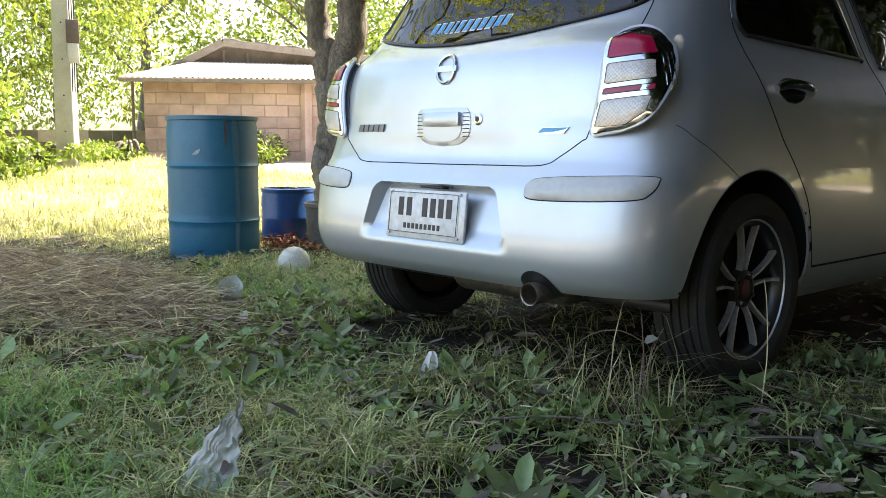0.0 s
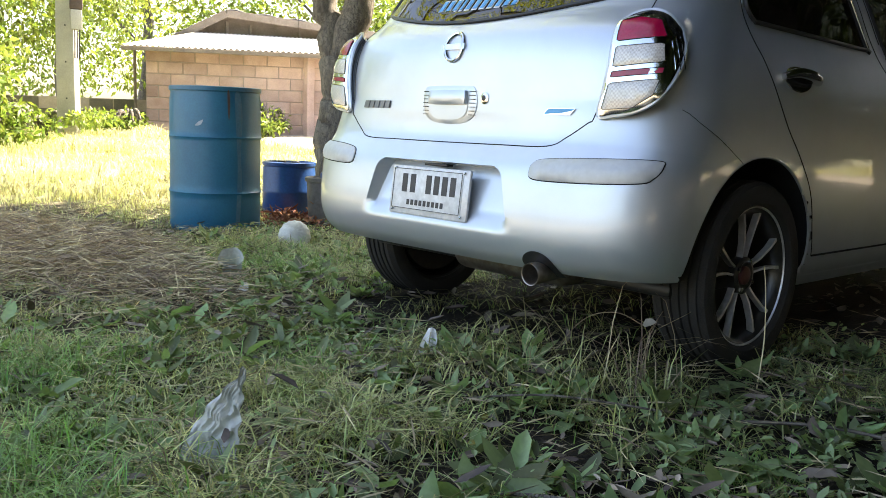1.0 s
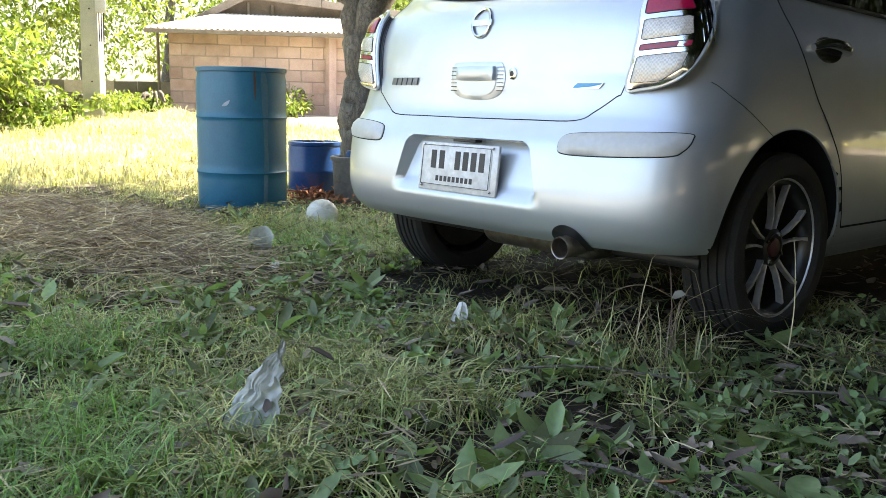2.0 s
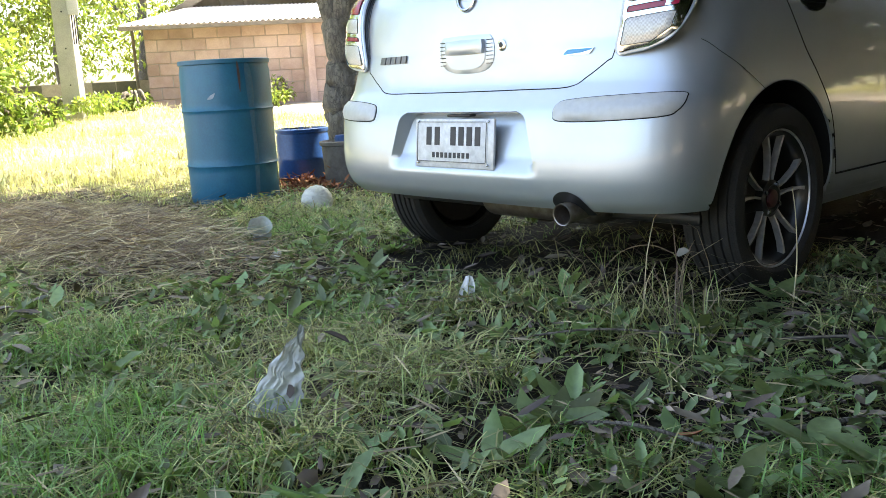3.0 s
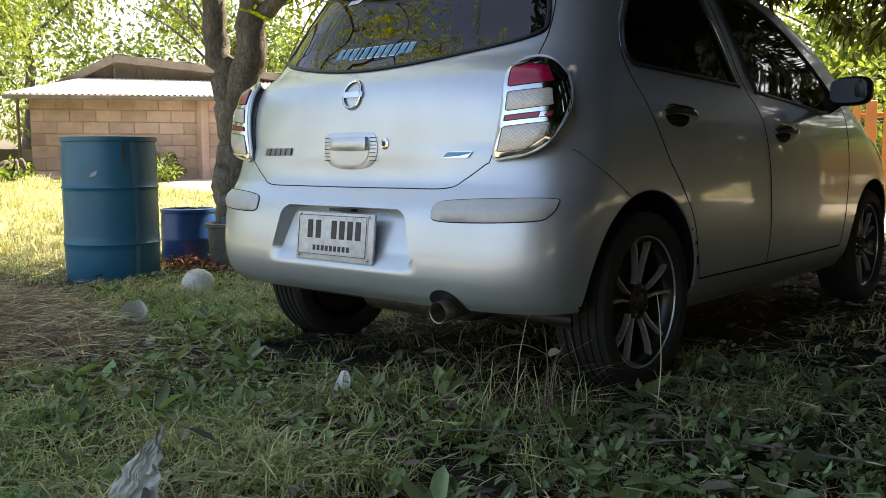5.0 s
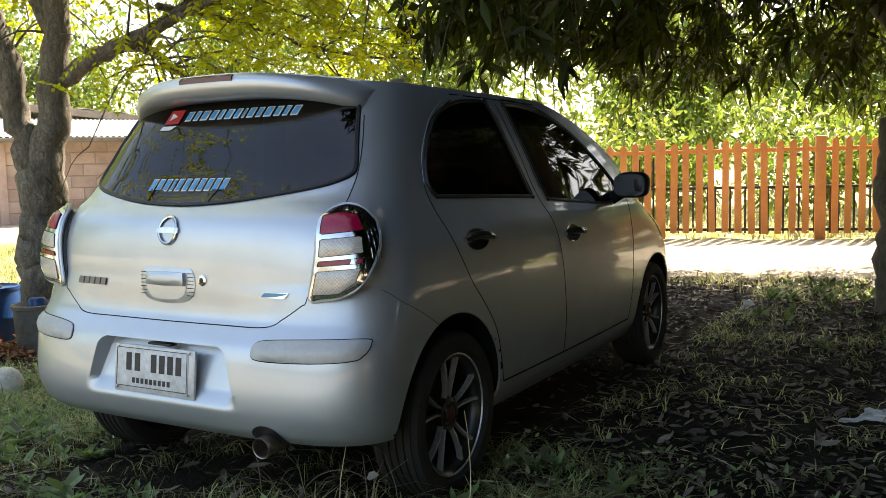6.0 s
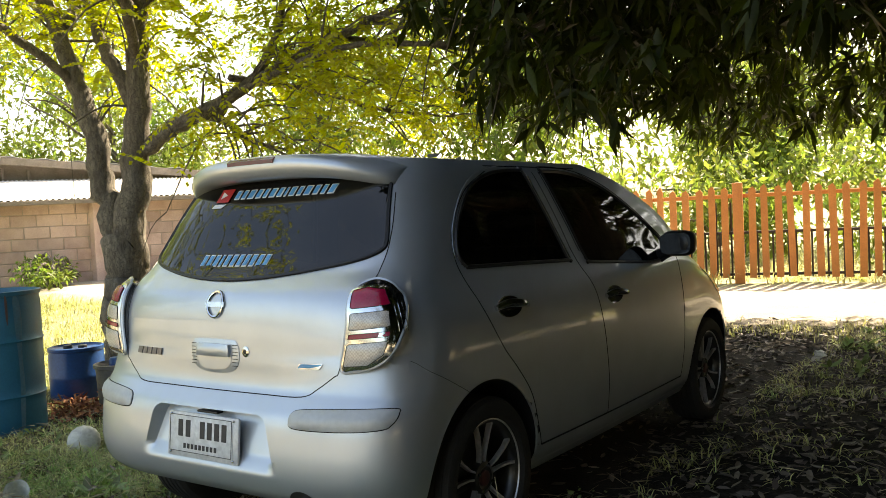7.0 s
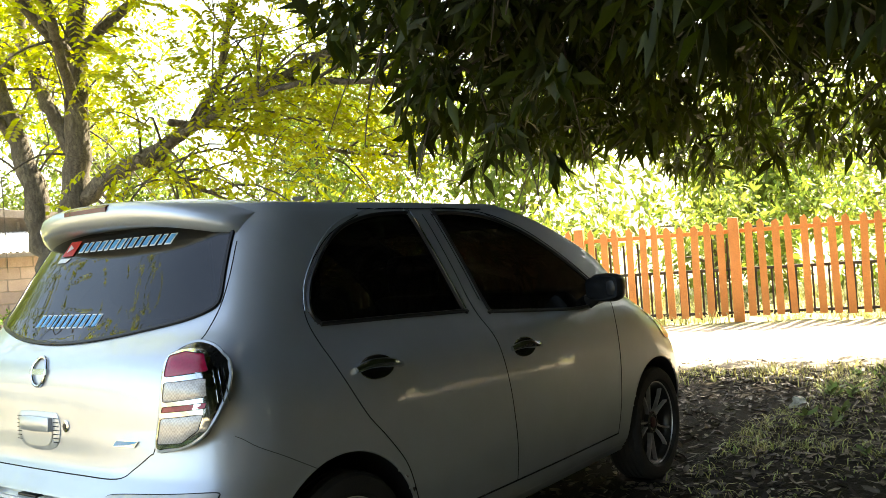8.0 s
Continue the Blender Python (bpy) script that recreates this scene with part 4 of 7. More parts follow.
def build_car():
    car = thing("car", "silver compact hatchback car parked on grass under the trees", "car")
    shell = build_shell(car)
    hatch, bumper = shell[("hatch", 0)], shell[("rear_bumper", 0)]
    tagged(hatch, "silver tailgate with emblem and handle")
    # seams
    half_line = [(x, z) for z, x in HATCH_EDGE[1:]]
    right = [(p.x, p.y) for p in spline([(0.0, 0.679, 0), (0.25, 0.680, 0)] + [(x, z, 0) for x, z in half_line if z < 1.4], 5)]
    whole = [(-x, z) for x, z in right[:0:-1]] + right
    line_on(whole, on_end, 0.0024, "seam", SEAM, hatch, False, 6, -0.001)
    for sign in (1, -1):
        def flank(p, off=0.0, s=sign):
            return on_side(p, off, s)
        door_r, door_f = shell[("rear_door", sign)], shell[("front_door", sign)]
        for table, owner in ((REAR_DOOR_EDGE, door_r), (MID_EDGE, door_r), (FRONT_DOOR_EDGE, door_f)):
            pts = [(table_at(table, 0.335 + (1.45 - 0.335) * i / 50), 0.335 + (1.45 - 0.335) * i / 50) for i in range(51)]
            line_on(pts, flank, 0.0024, "seam", SEAM, owner, False, 6, -0.0005)
        line_on([(0.985 + (2.56 - 0.985) * i / 40, SILL) for i in range(41)], flank, 0.004, "seam", SEAM, door_r, False, 6, -0.0005)
        line_on([(0.98 + (1.8 - 0.98) * i / 20, DOOR_TOP) for i in range(21)], flank, 0.003, "seam", SEAM, door_r, False, 6, 0.0)
        # bumper's side seam
        pts = [(0.19 + 0.29 * i / 20, table_at(BUMPER_EDGE, 0.738 + 0.29 * i / 20)) for i in range(21)]
        line_on(pts, flank, 0.001, "seam", SEAM, bumper, False, 6, 0.0)
        # side glass with its black seals
        for poly, owner in ((REAR_SIDE_WINDOW, door_r), (FRONT_SIDE_WINDOW, door_f)):
            v, f = patch(grow(poly, 0.005), flank, 0.0015, 0.0, 0.05)
            g = piece("window_pane", v, f, TINT, owner, "dark tinted side window")
            line_on(poly, flank, 0.0085, "window_seal", BLACK, owner, True, 6, 0.001)
            edge = grow(poly, 0.022)
            low = min(range(len(edge)), key=lambda i: edge[i][1] * 10 - edge[i][0])
            edge = [p for p in edge[low:] + edge[:low] if p[1] > (1.12 if owner is door_r else 1.06)]
            line_on(edge, flank, 0.002, "door_frame_edge", SEAM if owner is door_f else PAINT, owner, False, 6, 0.001)
        # chrome strip drawn as the reflection along the door pillar's edge
        v, f = tube([flank((1.39, 1.06), 0.004), flank((1.33, 1.25), 0.004), flank((1.275, 1.43), 0.004)], 0.006, 6)
        piece("pillar_highlight", v, f, CHROME, door_r, "thin chrome strip drawn as the pillar's highlight")
        # wheel arches: lip and liner
        for cy, cz, cr in ARCHES:
            arc = [(cy + cr * math.cos(t), cz + cr * math.sin(t)) for t in [math.pi * (-0.06 + 1.12 * i / 36) for i in range(37)]]
            arc = [p for p in arc if p[1] > (0.318 if cy < 1 and p[0] < cy else LOW + 0.02)]
            v, f = tube([flank(p, -0.004) for p in arc], 0.005, 8)
            piece("arch_lip", v, f, PAINT, car)
            verts, faces = [], []
            for i, p in enumerate(arc):
                a = flank(p, -0.003)
                verts += [a, Vector((sign * 0.48, a.y, a.z))]
            for i in range(len(arc) - 1):
                faces.append((2 * i, 2 * i + 1, 2 * i + 3, 2 * i + 2))
            piece("arch_liner", verts, faces, BLACK, car)
            verts = [Vector((sign * 0.48, cy, cz))] + [Vector((sign * 0.48, p[0], p[1])) for p in arc]
            piece("arch_wall", verts, [(0, i, i + 1) for i in range(1, len(arc))], BLACK, car)
        # door handles: chrome grip over a dark dish
        for hy, hz, owner in ((0.79, 0.922, door_r), (1.715, 0.878, door_f)):
            cup = [(hy + 0.086 * math.cos(t), hz - 0.006 + 0.039 * math.sin(t)) for t in [2 * math.pi * i / 24 for i in range(24)]]
            v, f = patch(cup, flank, 0.0025, 0.0, 0.02)
            dish = piece("handle_dish", v, f, GLOSS_BLACK, owner)
            line_on(cup, flank, 0.0022, "dish_edge", CHROME, dish, True, 5, 0.002)
            grip = spline([flank((hy - 0.108, hz - 0.004), 0.008), flank((hy - 0.05, hz + 0.004), 0.03), flank((hy + 0.04, hz - 0.004), 0.034), flank((hy + 0.112, hz - 0.014), 0.01)], 6)
            v, f = tube(grip, [0.014 + 0.009 * math.sin(math.pi * i / (len(grip) - 1)) for i in range(len(grip))], 10, flat=0.75)
            piece("door_handle", v, f, CHROME, owner, "chrome door handle")
        # highlight down the rear door's front window edge, drawn as a chrome strip
        line_on([(1.266 + (1.386 - 1.266) * i / 16, 1.44 - (1.44 - 1.068) * i / 16) for i in range(17)], flank, 0.0055, "frame_highlight", CHROME, door_r, False, 6, 0.002, "chrome strip drawn as the door frame's highlight")
        # mirror on its foot, the shell coloured black for the shade on it
        def mirror_at(p):
            return Vector((p[0] * sign, p[1], p[2]))
        bm = bmesh.new()
        bmesh.ops.create_icosphere(bm, subdivisions=3, radius=1.0)
        for q in bm.verts:
            x, y, z = q.co
            x, z = math.copysign(abs(x) ** 0.6, x), math.copysign(abs(z) ** 0.6, z)
            y = y * 0.5 if y < 0 else y
            q.co = mirror_at((0.905 + 0.095 * x, 2.36 + 0.10 * y - 0.02 * x, 1.075 + 0.068 * z))
        if sign < 0:
            bmesh.ops.reverse_faces(bm, faces=bm.faces)
        shellm = part("mirror", bm, BLACK, door_f, "door mirror with its shell coloured black for shade")
        glass = [mirror_at((0.905 + 0.082 * math.copysign(abs(math.cos(t)) ** 0.55, math.cos(t)), 2.306, 1.075 + 0.055 * math.copysign(abs(math.sin(t)) ** 0.55, math.sin(t)))) for t in [2 * math.pi * i / 24 for i in range(24)]]
        piece("mirror_glass", glass, [tuple(range(24))], GLOSS_BLACK, shellm)
        v, f = tube([mirror_at((0.76, 2.42, 1.0)), mirror_at((0.83, 2.4, 1.03)), mirror_at((0.87, 2.38, 1.05))], [0.04, 0.03, 0.025], 8)
        piece("mirror_foot", v, f, BLACK, shellm)
        # bumper pad
        def corner(p, off=0.0, s=sign):
            q = on_end((p[0], p[1] + 0.008), off)
            return Vector((q.x * s, q.y, q.z))
        inner = 0.0 if sign > 0 else 0.04
        pad = outline([(0.412 + inner, 0.60), (0.42 + inner, 0.626), (0.46 + inner, 0.637), (0.60, 0.645), (0.762, 0.648), (0.783, 0.634), (0.773, 0.602), (0.735, 0.586), (0.55 + inner / 2, 0.578), (0.43 + inner, 0.58)])
        v, f = patch(pad, corner, 0.012, 0.02, 0.02, 0.008)
        p = piece("bumper_pad", v, f, PAD, bumper, "moulded silver bumper pad")
        line_on(grow(pad, 0.002), corner, 0.0017, "pad_gap", SEAM, p, True, 6, 0.0)
        taillight(car, sign)
        for hy, hz in HUBS:
            wheel(car, hy, hz, sign)
        # sill strip
        v, f = tube([on_side((0.98 + 1.7 * i / 20, 0.262), -0.018, sign) for i in range(21)], 0.02, 8)
        piece("sill", v, f, PAINT, car)
    # rear window
    v, f = patch(grow(REAR_WINDOW, 0.006), on_end, 0.002, 0.0, 0.05)
    pane = piece("rear_window", v, f, TINT_REAR, hatch, "dark tinted rear window with faded stickers")
    line_on(REAR_WINDOW, on_end, 0.008, "window_seal", BLACK, hatch, True, 6, 0.001)
    v, f = patch(grow(WINDSCREEN, 0.02), lambda p, off: on_end(p, off, True), 0.004, 0.0, 0.08)
    piece("windscreen", v, f, TINT, car)
    line_on(WINDSCREEN, lambda p, off: on_end(p, off, True), 0.02, "window_seal", BLACK, car, True, 6, 0.0)
    # stickers: a red tile, a row of bars above and a short row of bars below
    def on_glass(p, off):
        return on_end(p, off)
    tile = [(-0.28, 1.368), (-0.205, 1.368), (-0.2, 1.39), (-0.195, 1.42), (-0.27, 1.42), (-0.275, 1.39)]
    v, f = patch(tile, on_glass, 0.006, 0.002, 0.05)
    tile_ob = piece("window_sticker", v, f, STICKER_RED, pane, "small red sticker")
    play = [(-0.255, 1.38), (-0.219, 1.394), (-0.252, 1.408)]
    v, f = patch([(a + (c - a) * s, b + (d - b) * s) for (a, b), (c, d) in zip(play, play[1:] + play[:1]) for s in (0, 0.5)], on_glass, 0.009, 0.001, 0.05)
    piece("sticker_mark", v, f, STICKER_WHITE, tile_ob, smooth=False)
    sheet = [(-0.295, 1.345), (-0.235, 1.345), (-0.21, 1.36), (-0.285, 1.36)]
    v, f = patch([(a + (c - a) * s, b + (d - b) * s) for (a, b), (c, d) in zip(sheet, sheet[1:] + sheet[:1]) for s in (0, 0.5)], on_glass, 0.005, 0.001, 0.05)
    piece("sticker_tail", v, f, STICKER_WHITE, tile_ob, smooth=False)
    for mat, grow_by, up, name in ((STICKER_WHITE, 0.004, 0.0045, "sticker_border"), (STICKER_BLUE, 0.0, 0.0065, "sticker_bar")):
        w = [1.0, 0.8, 1.2, 1.0, 0.7, 1.1, 0.9, 0.4, 1.0, 0.8, 1.1, 0.9, 0.7, 1.0]
        bar_writing(pane, on_glass, -0.172 - grow_by, 0.345 + grow_by, 1.38 - grow_by, 0.028 + 2 * grow_by, mat, name, w, 0.008, up, 0.001, 0.95 if grow_by == 0 else 0.42)
        w = [1, 1, 1, 0.6, 1, 1, 1, 1, 1, 1, 1]
        bar_writing(pane, on_glass, -0.212 - grow_by, 0.153 + grow_by, 1.122 - grow_by, 0.036 + 2 * grow_by, mat, name, w, 0.006, up, 0.001, 0.95 if grow_by == 0 else 0.42)
    # tailgate furniture
    ring_c = (-0.006, 0.988)
    loop = [(ring_c[0] + 0.041 * math.cos(t), ring_c[1] + 0.045 * math.sin(t)) for t in [2 * math.pi * i / 32 for i in range(32)]]
    em = line_on(loop, on_end, 0.006, "emblem", CHROME, hatch, True, 8, 0.004, "round chrome emblem with a cross bar")
    bar = [(-0.056, 0.979), (-0.006, 0.979), (0.044, 0.979), (0.044, 0.988), (0.044, 0.997), (-0.006, 0.997), (-0.056, 0.997), (-0.056, 0.988)]
    v, f = patch(bar, on_end, 0.011, 0.01, 0.02, 0.003)
    piece("emblem_bar", v, f, CHROME, em)
    def on_gate(p, off=0.0):
        return on_end((p[0] - 0.008, p[1] + 0.012), off)

    for mat_shape in (outline([(-0.125, 0.795), (-0.118, 0.842), (-0.08, 0.85), (0.08, 0.85), (0.118, 0.842), (0.132, 0.795), (0.115, 0.75), (0.06, 0.729), (-0.05, 0.729), (-0.108, 0.75)]),):
        v, f = patch(mat_shape, on_gate, 0.006, 0.006, 0.02, 0.004)
        surround = piece("handle_surround", v, f, PAINT, hatch, "ribbed silver handle surround")
        for sgn in (-1, 1):
            for k in range(7):
                z0 = 0.757 + 0.0125 * k
                a, b = (-0.122, -0.094) if sgn < 0 else (0.1, 0.128)
                line_on([(a, z0), (b, z0)], on_gate, 0.0012, "rib", SEAM, surround, False, 5, 0.0065)
    dish = outline([(-0.085, 0.80), (-0.082, 0.765), (-0.06, 0.745), (0.0, 0.74), (0.06, 0.745), (0.09, 0.765), (0.094, 0.80), (0.07, 0.81), (-0.07, 0.81)])
    v, f = patch(dish, on_gate, 0.008, 0.0, 0.02)
    piece("handle_dish", v, f, PAINT, hatch)
    grip = [(-0.082, 0.79), (0.0, 0.788), (0.09, 0.79), (0.092, 0.81), (0.09, 0.834), (0.0, 0.836), (-0.082, 0.834), (-0.084, 0.81)]
    v, f = patch(grip, on_gate, 0.026, 0.022, 0.012, 0.006)
    piece("hatch_handle", v, f, PAINT, hatch, "wide silver hatch handle")
    lock = [(0.165 + 0.017 * math.cos(t), 0.811 + 0.019 * math.sin(t)) for t in [2 * math.pi * i / 20 for i in range(20)]]
    v, f = patch(lock, on_gate, 0.006, 0.006, 0.01, 0.003)
    k = piece("lock", v, f, CHROME, hatch)
    lock = [(0.165 + 0.008 * math.cos(t), 0.811 + 0.009 * math.sin(t)) for t in [2 * math.pi * i / 16 for i in range(16)]]
    v, f = patch(lock, on_gate, 0.0075, 0.002, 0.01)
    piece("keyhole", v, f, BLACK, k)
    bar_writing(hatch, on_gate, -0.475, -0.315, 0.775, 0.026, LETTER_GREY, "lettering_bar", [1.2, 1, 1, 1, 1], 0.006, 0.006, 0.005, 0.25)
    badge = [(0.405, 0.776), (0.45, 0.776), (0.497, 0.776), (0.505, 0.785), (0.512, 0.794), (0.465, 0.794), (0.42, 0.794), (0.411, 0.785)]
    v, f = patch(badge, on_end, 0.005, 0.005, 0.02)
    bd = piece("badge", v, f, CHROME, hatch, "small blue and chrome badge")
    blue = [(0.408, 0.777), (0.43, 0.779), (0.465, 0.781), (0.5, 0.788), (0.508, 0.7925), (0.465, 0.7925), (0.423, 0.7925), (0.413, 0.785)]
    v, f = patch(blue, on_end, 0.0065, 0.001, 0.02)
    piece("badge_field", v, f, BADGE_BLUE, bd)
    # number plate on the recess
    lean = Matrix.Translation((-0.02, -0.03, 0.512)) @ Matrix.Rotation(radians(-6), 4, "X")
    bm = box_bm((0.385, 0.012, 0.165), bevel=0.005)
    bmesh.ops.transform(bm, matrix=lean, verts=bm.verts)
    plate = part("number_plate", bm, FRAME_GREY, bumper, "white number plate in a pale frame")
    bm = box_bm((0.345, 0.004, 0.138), (-0.008, -0.0065, 0.004), bevel=0.0015)
    bmesh.ops.transform(bm, matrix=lean, verts=bm.verts)
    part("plate_face", bm, PLATE_WHITE, plate)
    for sx, sz, w, h in ((-0.008, 0.071, 0.335, 0.002), (-0.008, -0.062, 0.335, 0.002), (-0.176, 0.004, 0.002, 0.13), (0.160, 0.004, 0.002, 0.13)):
        bm = box_bm((w, 0.003, h), (sx, -0.0085, sz))
        bmesh.ops.transform(bm, matrix=lean, verts=bm.verts)
        part("plate_border", bm, PLATE_BLACK, plate, smooth=False)
    for x in (-0.117, -0.075, 0.004, 0.043, 0.082, 0.121):
        bm = box_bm((0.026, 0.003, 0.062), (x, -0.0085, 0.024), bevel=0.001)
        bmesh.ops.transform(bm, matrix=lean, verts=bm.verts)
        part("plate_bar", bm, PLATE_BLACK, plate, smooth=False)
    for i in range(9):
        bm = box_bm((0.013, 0.003, 0.018), (-0.092 + 0.021 * i, -0.0085, -0.04))
        bmesh.ops.transform(bm, matrix=lean, verts=bm.verts)
        part("plate_bar", bm, PLATE_BLACK, plate, smooth=False)
    for sx in (-0.17, 0.17):
        for sz in (-0.068, 0.072):
            bm = bmesh.new()
            bmesh.ops.create_uvsphere(bm, u_segments=8, v_segments=6, radius=0.005)
            bmesh.ops.translate(bm, vec=(sx, -0.009, sz), verts=bm.verts)
            bmesh.ops.transform(bm, matrix=lean, verts=bm.verts)
            part("plate_screw", bm, CHROME, plate)
    bm = box_bm((0.11, 0.03, 0.008), (0.0, -0.008, 0.6035), bevel=0.002)
    part("plate_lamp", bm, BLACK, bumper)
    # spoiler over the rear window with its high brake lamp
    rows_s = []
    for i in range(41):
        x = -0.555 + 1.11 * i / 40
        q = abs(x) / 0.555
        back_y = 0.235 + 0.195 * q**3.2
        zt = 1.533 - 0.085 * q**3
        thick = 0.082 * (1 - 0.25 * q**3)
        roof_y = 0.74
        rows_s.append([(x, roof_y, 1.53 - 0.03 * q**3), (x, 0.5 * (roof_y + back_y), zt + 0.012 + 0.02 * q**3), (x, back_y + 0.03, zt + 0.002), (x, back_y + 0.006, zt - 0.012),
                       (x, back_y, zt - 0.028), (x, back_y + 0.008, zt - thick * 0.8), (x, back_y + 0.03, zt - thick), (x, back_y + 0.12, zt - thick - 0.005), (x, roof_y - 0.05, 1.46)])
    verts = [p for r in rows_s for p in r]
    k = len(rows_s[0])
    faces = [(i * k + j, i * k + (j + 1) % k, (i + 1) * k + (j + 1) % k, (i + 1) * k + j) for i in range(40) for j in range(k)]
    faces += [tuple(range(k))[::-1], tuple(40 * k + j for j in range(k))]
    sp = piece("spoiler", verts, [f[::-1] for f in faces], PAINT, hatch, "silver roof spoiler", sharp=55)
    lampv = []
    for i in range(9):
        x = -0.11 + 0.25 * i / 8
        y = 0.235 + 0.195 * (abs(x) / 0.555) ** 3.2
        z = 1.533 - 0.085 * (abs(x) / 0.555) ** 3
        lampv += [(x, y + 0.012, z - 0.004), (x, y - 0.003, z - 0.014), (x, y - 0.003, z - 0.028), (x, y + 0.01, z - 0.031)]
    lf = [(i * 4 + j, (i + 1) * 4 + j, (i + 1) * 4 + j + 1, i * 4 + j + 1) for i in range(8) for j in range(3)] + [(0, 1, 2, 3), (35, 34, 33, 32)]
    piece("brake_lamp", lampv, lf, LENS_DARK, sp, "dark red high brake lamp")
    # exhaust, silencer, axle and floor
    v, f = revolve([(0.027, -0.30), (0.03, -0.02), (0.031, 0.0), (0.0335, 0.002), (0.0345, -0.004), (0.0335, -0.03), (0.03, -0.3)], 24)
    m = Matrix.Translation((0.456, -0.045, 0.308)) @ Matrix.Rotation(radians(90), 4, "X") @ Matrix.Rotation(radians(4), 4, "X")
    piece("exhaust_pipe", [m @ Vector(p) for p in v], f, DULL_STEEL, car, "worn steel exhaust pipe")
    cut = [(0.456 + 0.062 * math.cos(t), 0.325 + 0.052 * math.sin(t)) for t in [math.pi * i / 20 for i in range(21)]]
    v, f = patch(cut + [(0.39, 0.30), (0.45, 0.295), (0.52, 0.30)], on_end, 0.002, 0.0, 0.02)
    piece("exhaust_notch", v, f, BLACK, bumper)
    bm = box_bm((0.55, 0.22, 0.15), (0.12, 0.30, 0.30), bevel=0.06, segments=4)
    part("silencer", bm, DULL_STEEL, car)
    v, f = tube([(-0.66, 0.6, 0.29), (0.66, 0.6, 0.29)], 0.04, 10)
    piece("rear_axle", v, f, BLACK, car)
    bm = box_bm((1.42, 3.1, 0.04), (0, 1.85, 0.26), bevel=0.01)
    part("underbody", bm, BLACK, car)
    bm = box_bm((1.2, 0.5, 0.10), (0, 0.32, 0.36), bevel=0.03)
    part("boot_floor", bm, BLACK, car)
    # headlamps and grille on the nose
    for sign in (1, -1):
        def lamp_at(p, off, s=sign):
            q = on_side(p, off)
            return Vector((q.x * s, q.y, q.z))
        eye_ = outline([(3.22, 0.74), (3.12, 0.84), (3.08, 0.92), (3.16, 0.925), (3.30, 0.88), (3.42, 0.80), (3.40, 0.74)])
        v, f = patch(eye_, lamp_at, 0.008, 0.012, 0.03, 0.004)
        piece("headlamp", v, f, CHROME, car, "clear chrome headlamp")
    # low front seats and dashboard behind the dark glass
    for sx in (-0.36, 0.36):
        bm = box_bm((0.48, 0.14, 0.62), (sx, 1.62, 0.80), 0.05, Matrix.Rotation(0, 4, "X"), 3)
        box_bm((0.48, 0.5, 0.16), (sx, 1.85, 0.48), 0.05, None, 3, bm)
        box_bm((0.26, 0.09, 0.18), (sx, 1.58, 1.2), 0.04, None, 3, bm)
        part("front_seat", bm, BLACK, car)
    bm = box_bm((1.3, 0.4, 0.2), (0, 2.6, 0.86), 0.06, None, 3)
    part("dashboard", bm, BLACK, car)
    bm = box_bm((1.25, 0.16, 0.55), (0, 0.62, 0.78), 0.06, None, 3)
    part("rear_seat", bm, BLACK, car)
    return car


build_car()

# ---- ground ----
def build_ground():
    xs = np.concatenate([-np.geomspace(600, 9, 26), np.linspace(-8.5, 5.5, 113), np.geomspace(6, 600, 26)])
    ys = np.concatenate([-np.geomspace(600, 4.5, 24), np.linspace(-4, 13, 120), np.geomspace(13.5, 600, 26)])
    X, Y = np.meshgrid(xs, ys)
    Z = ground_height(X, Y)
    v = np.stack([X.ravel(), Y.ravel(), Z.ravel()], axis=1)
    nx, ny = len(xs), len(ys)
    i = (np.arange(ny - 1)[:, None] * nx + np.arange(nx - 1)[None, :]).reshape(-1, 1)
    f = np.concatenate([i, i + 1, i + nx + 1, i + nx], axis=1)
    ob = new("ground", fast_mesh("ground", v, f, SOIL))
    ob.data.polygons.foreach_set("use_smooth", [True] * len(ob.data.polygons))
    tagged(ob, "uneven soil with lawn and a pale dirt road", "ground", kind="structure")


build_ground()

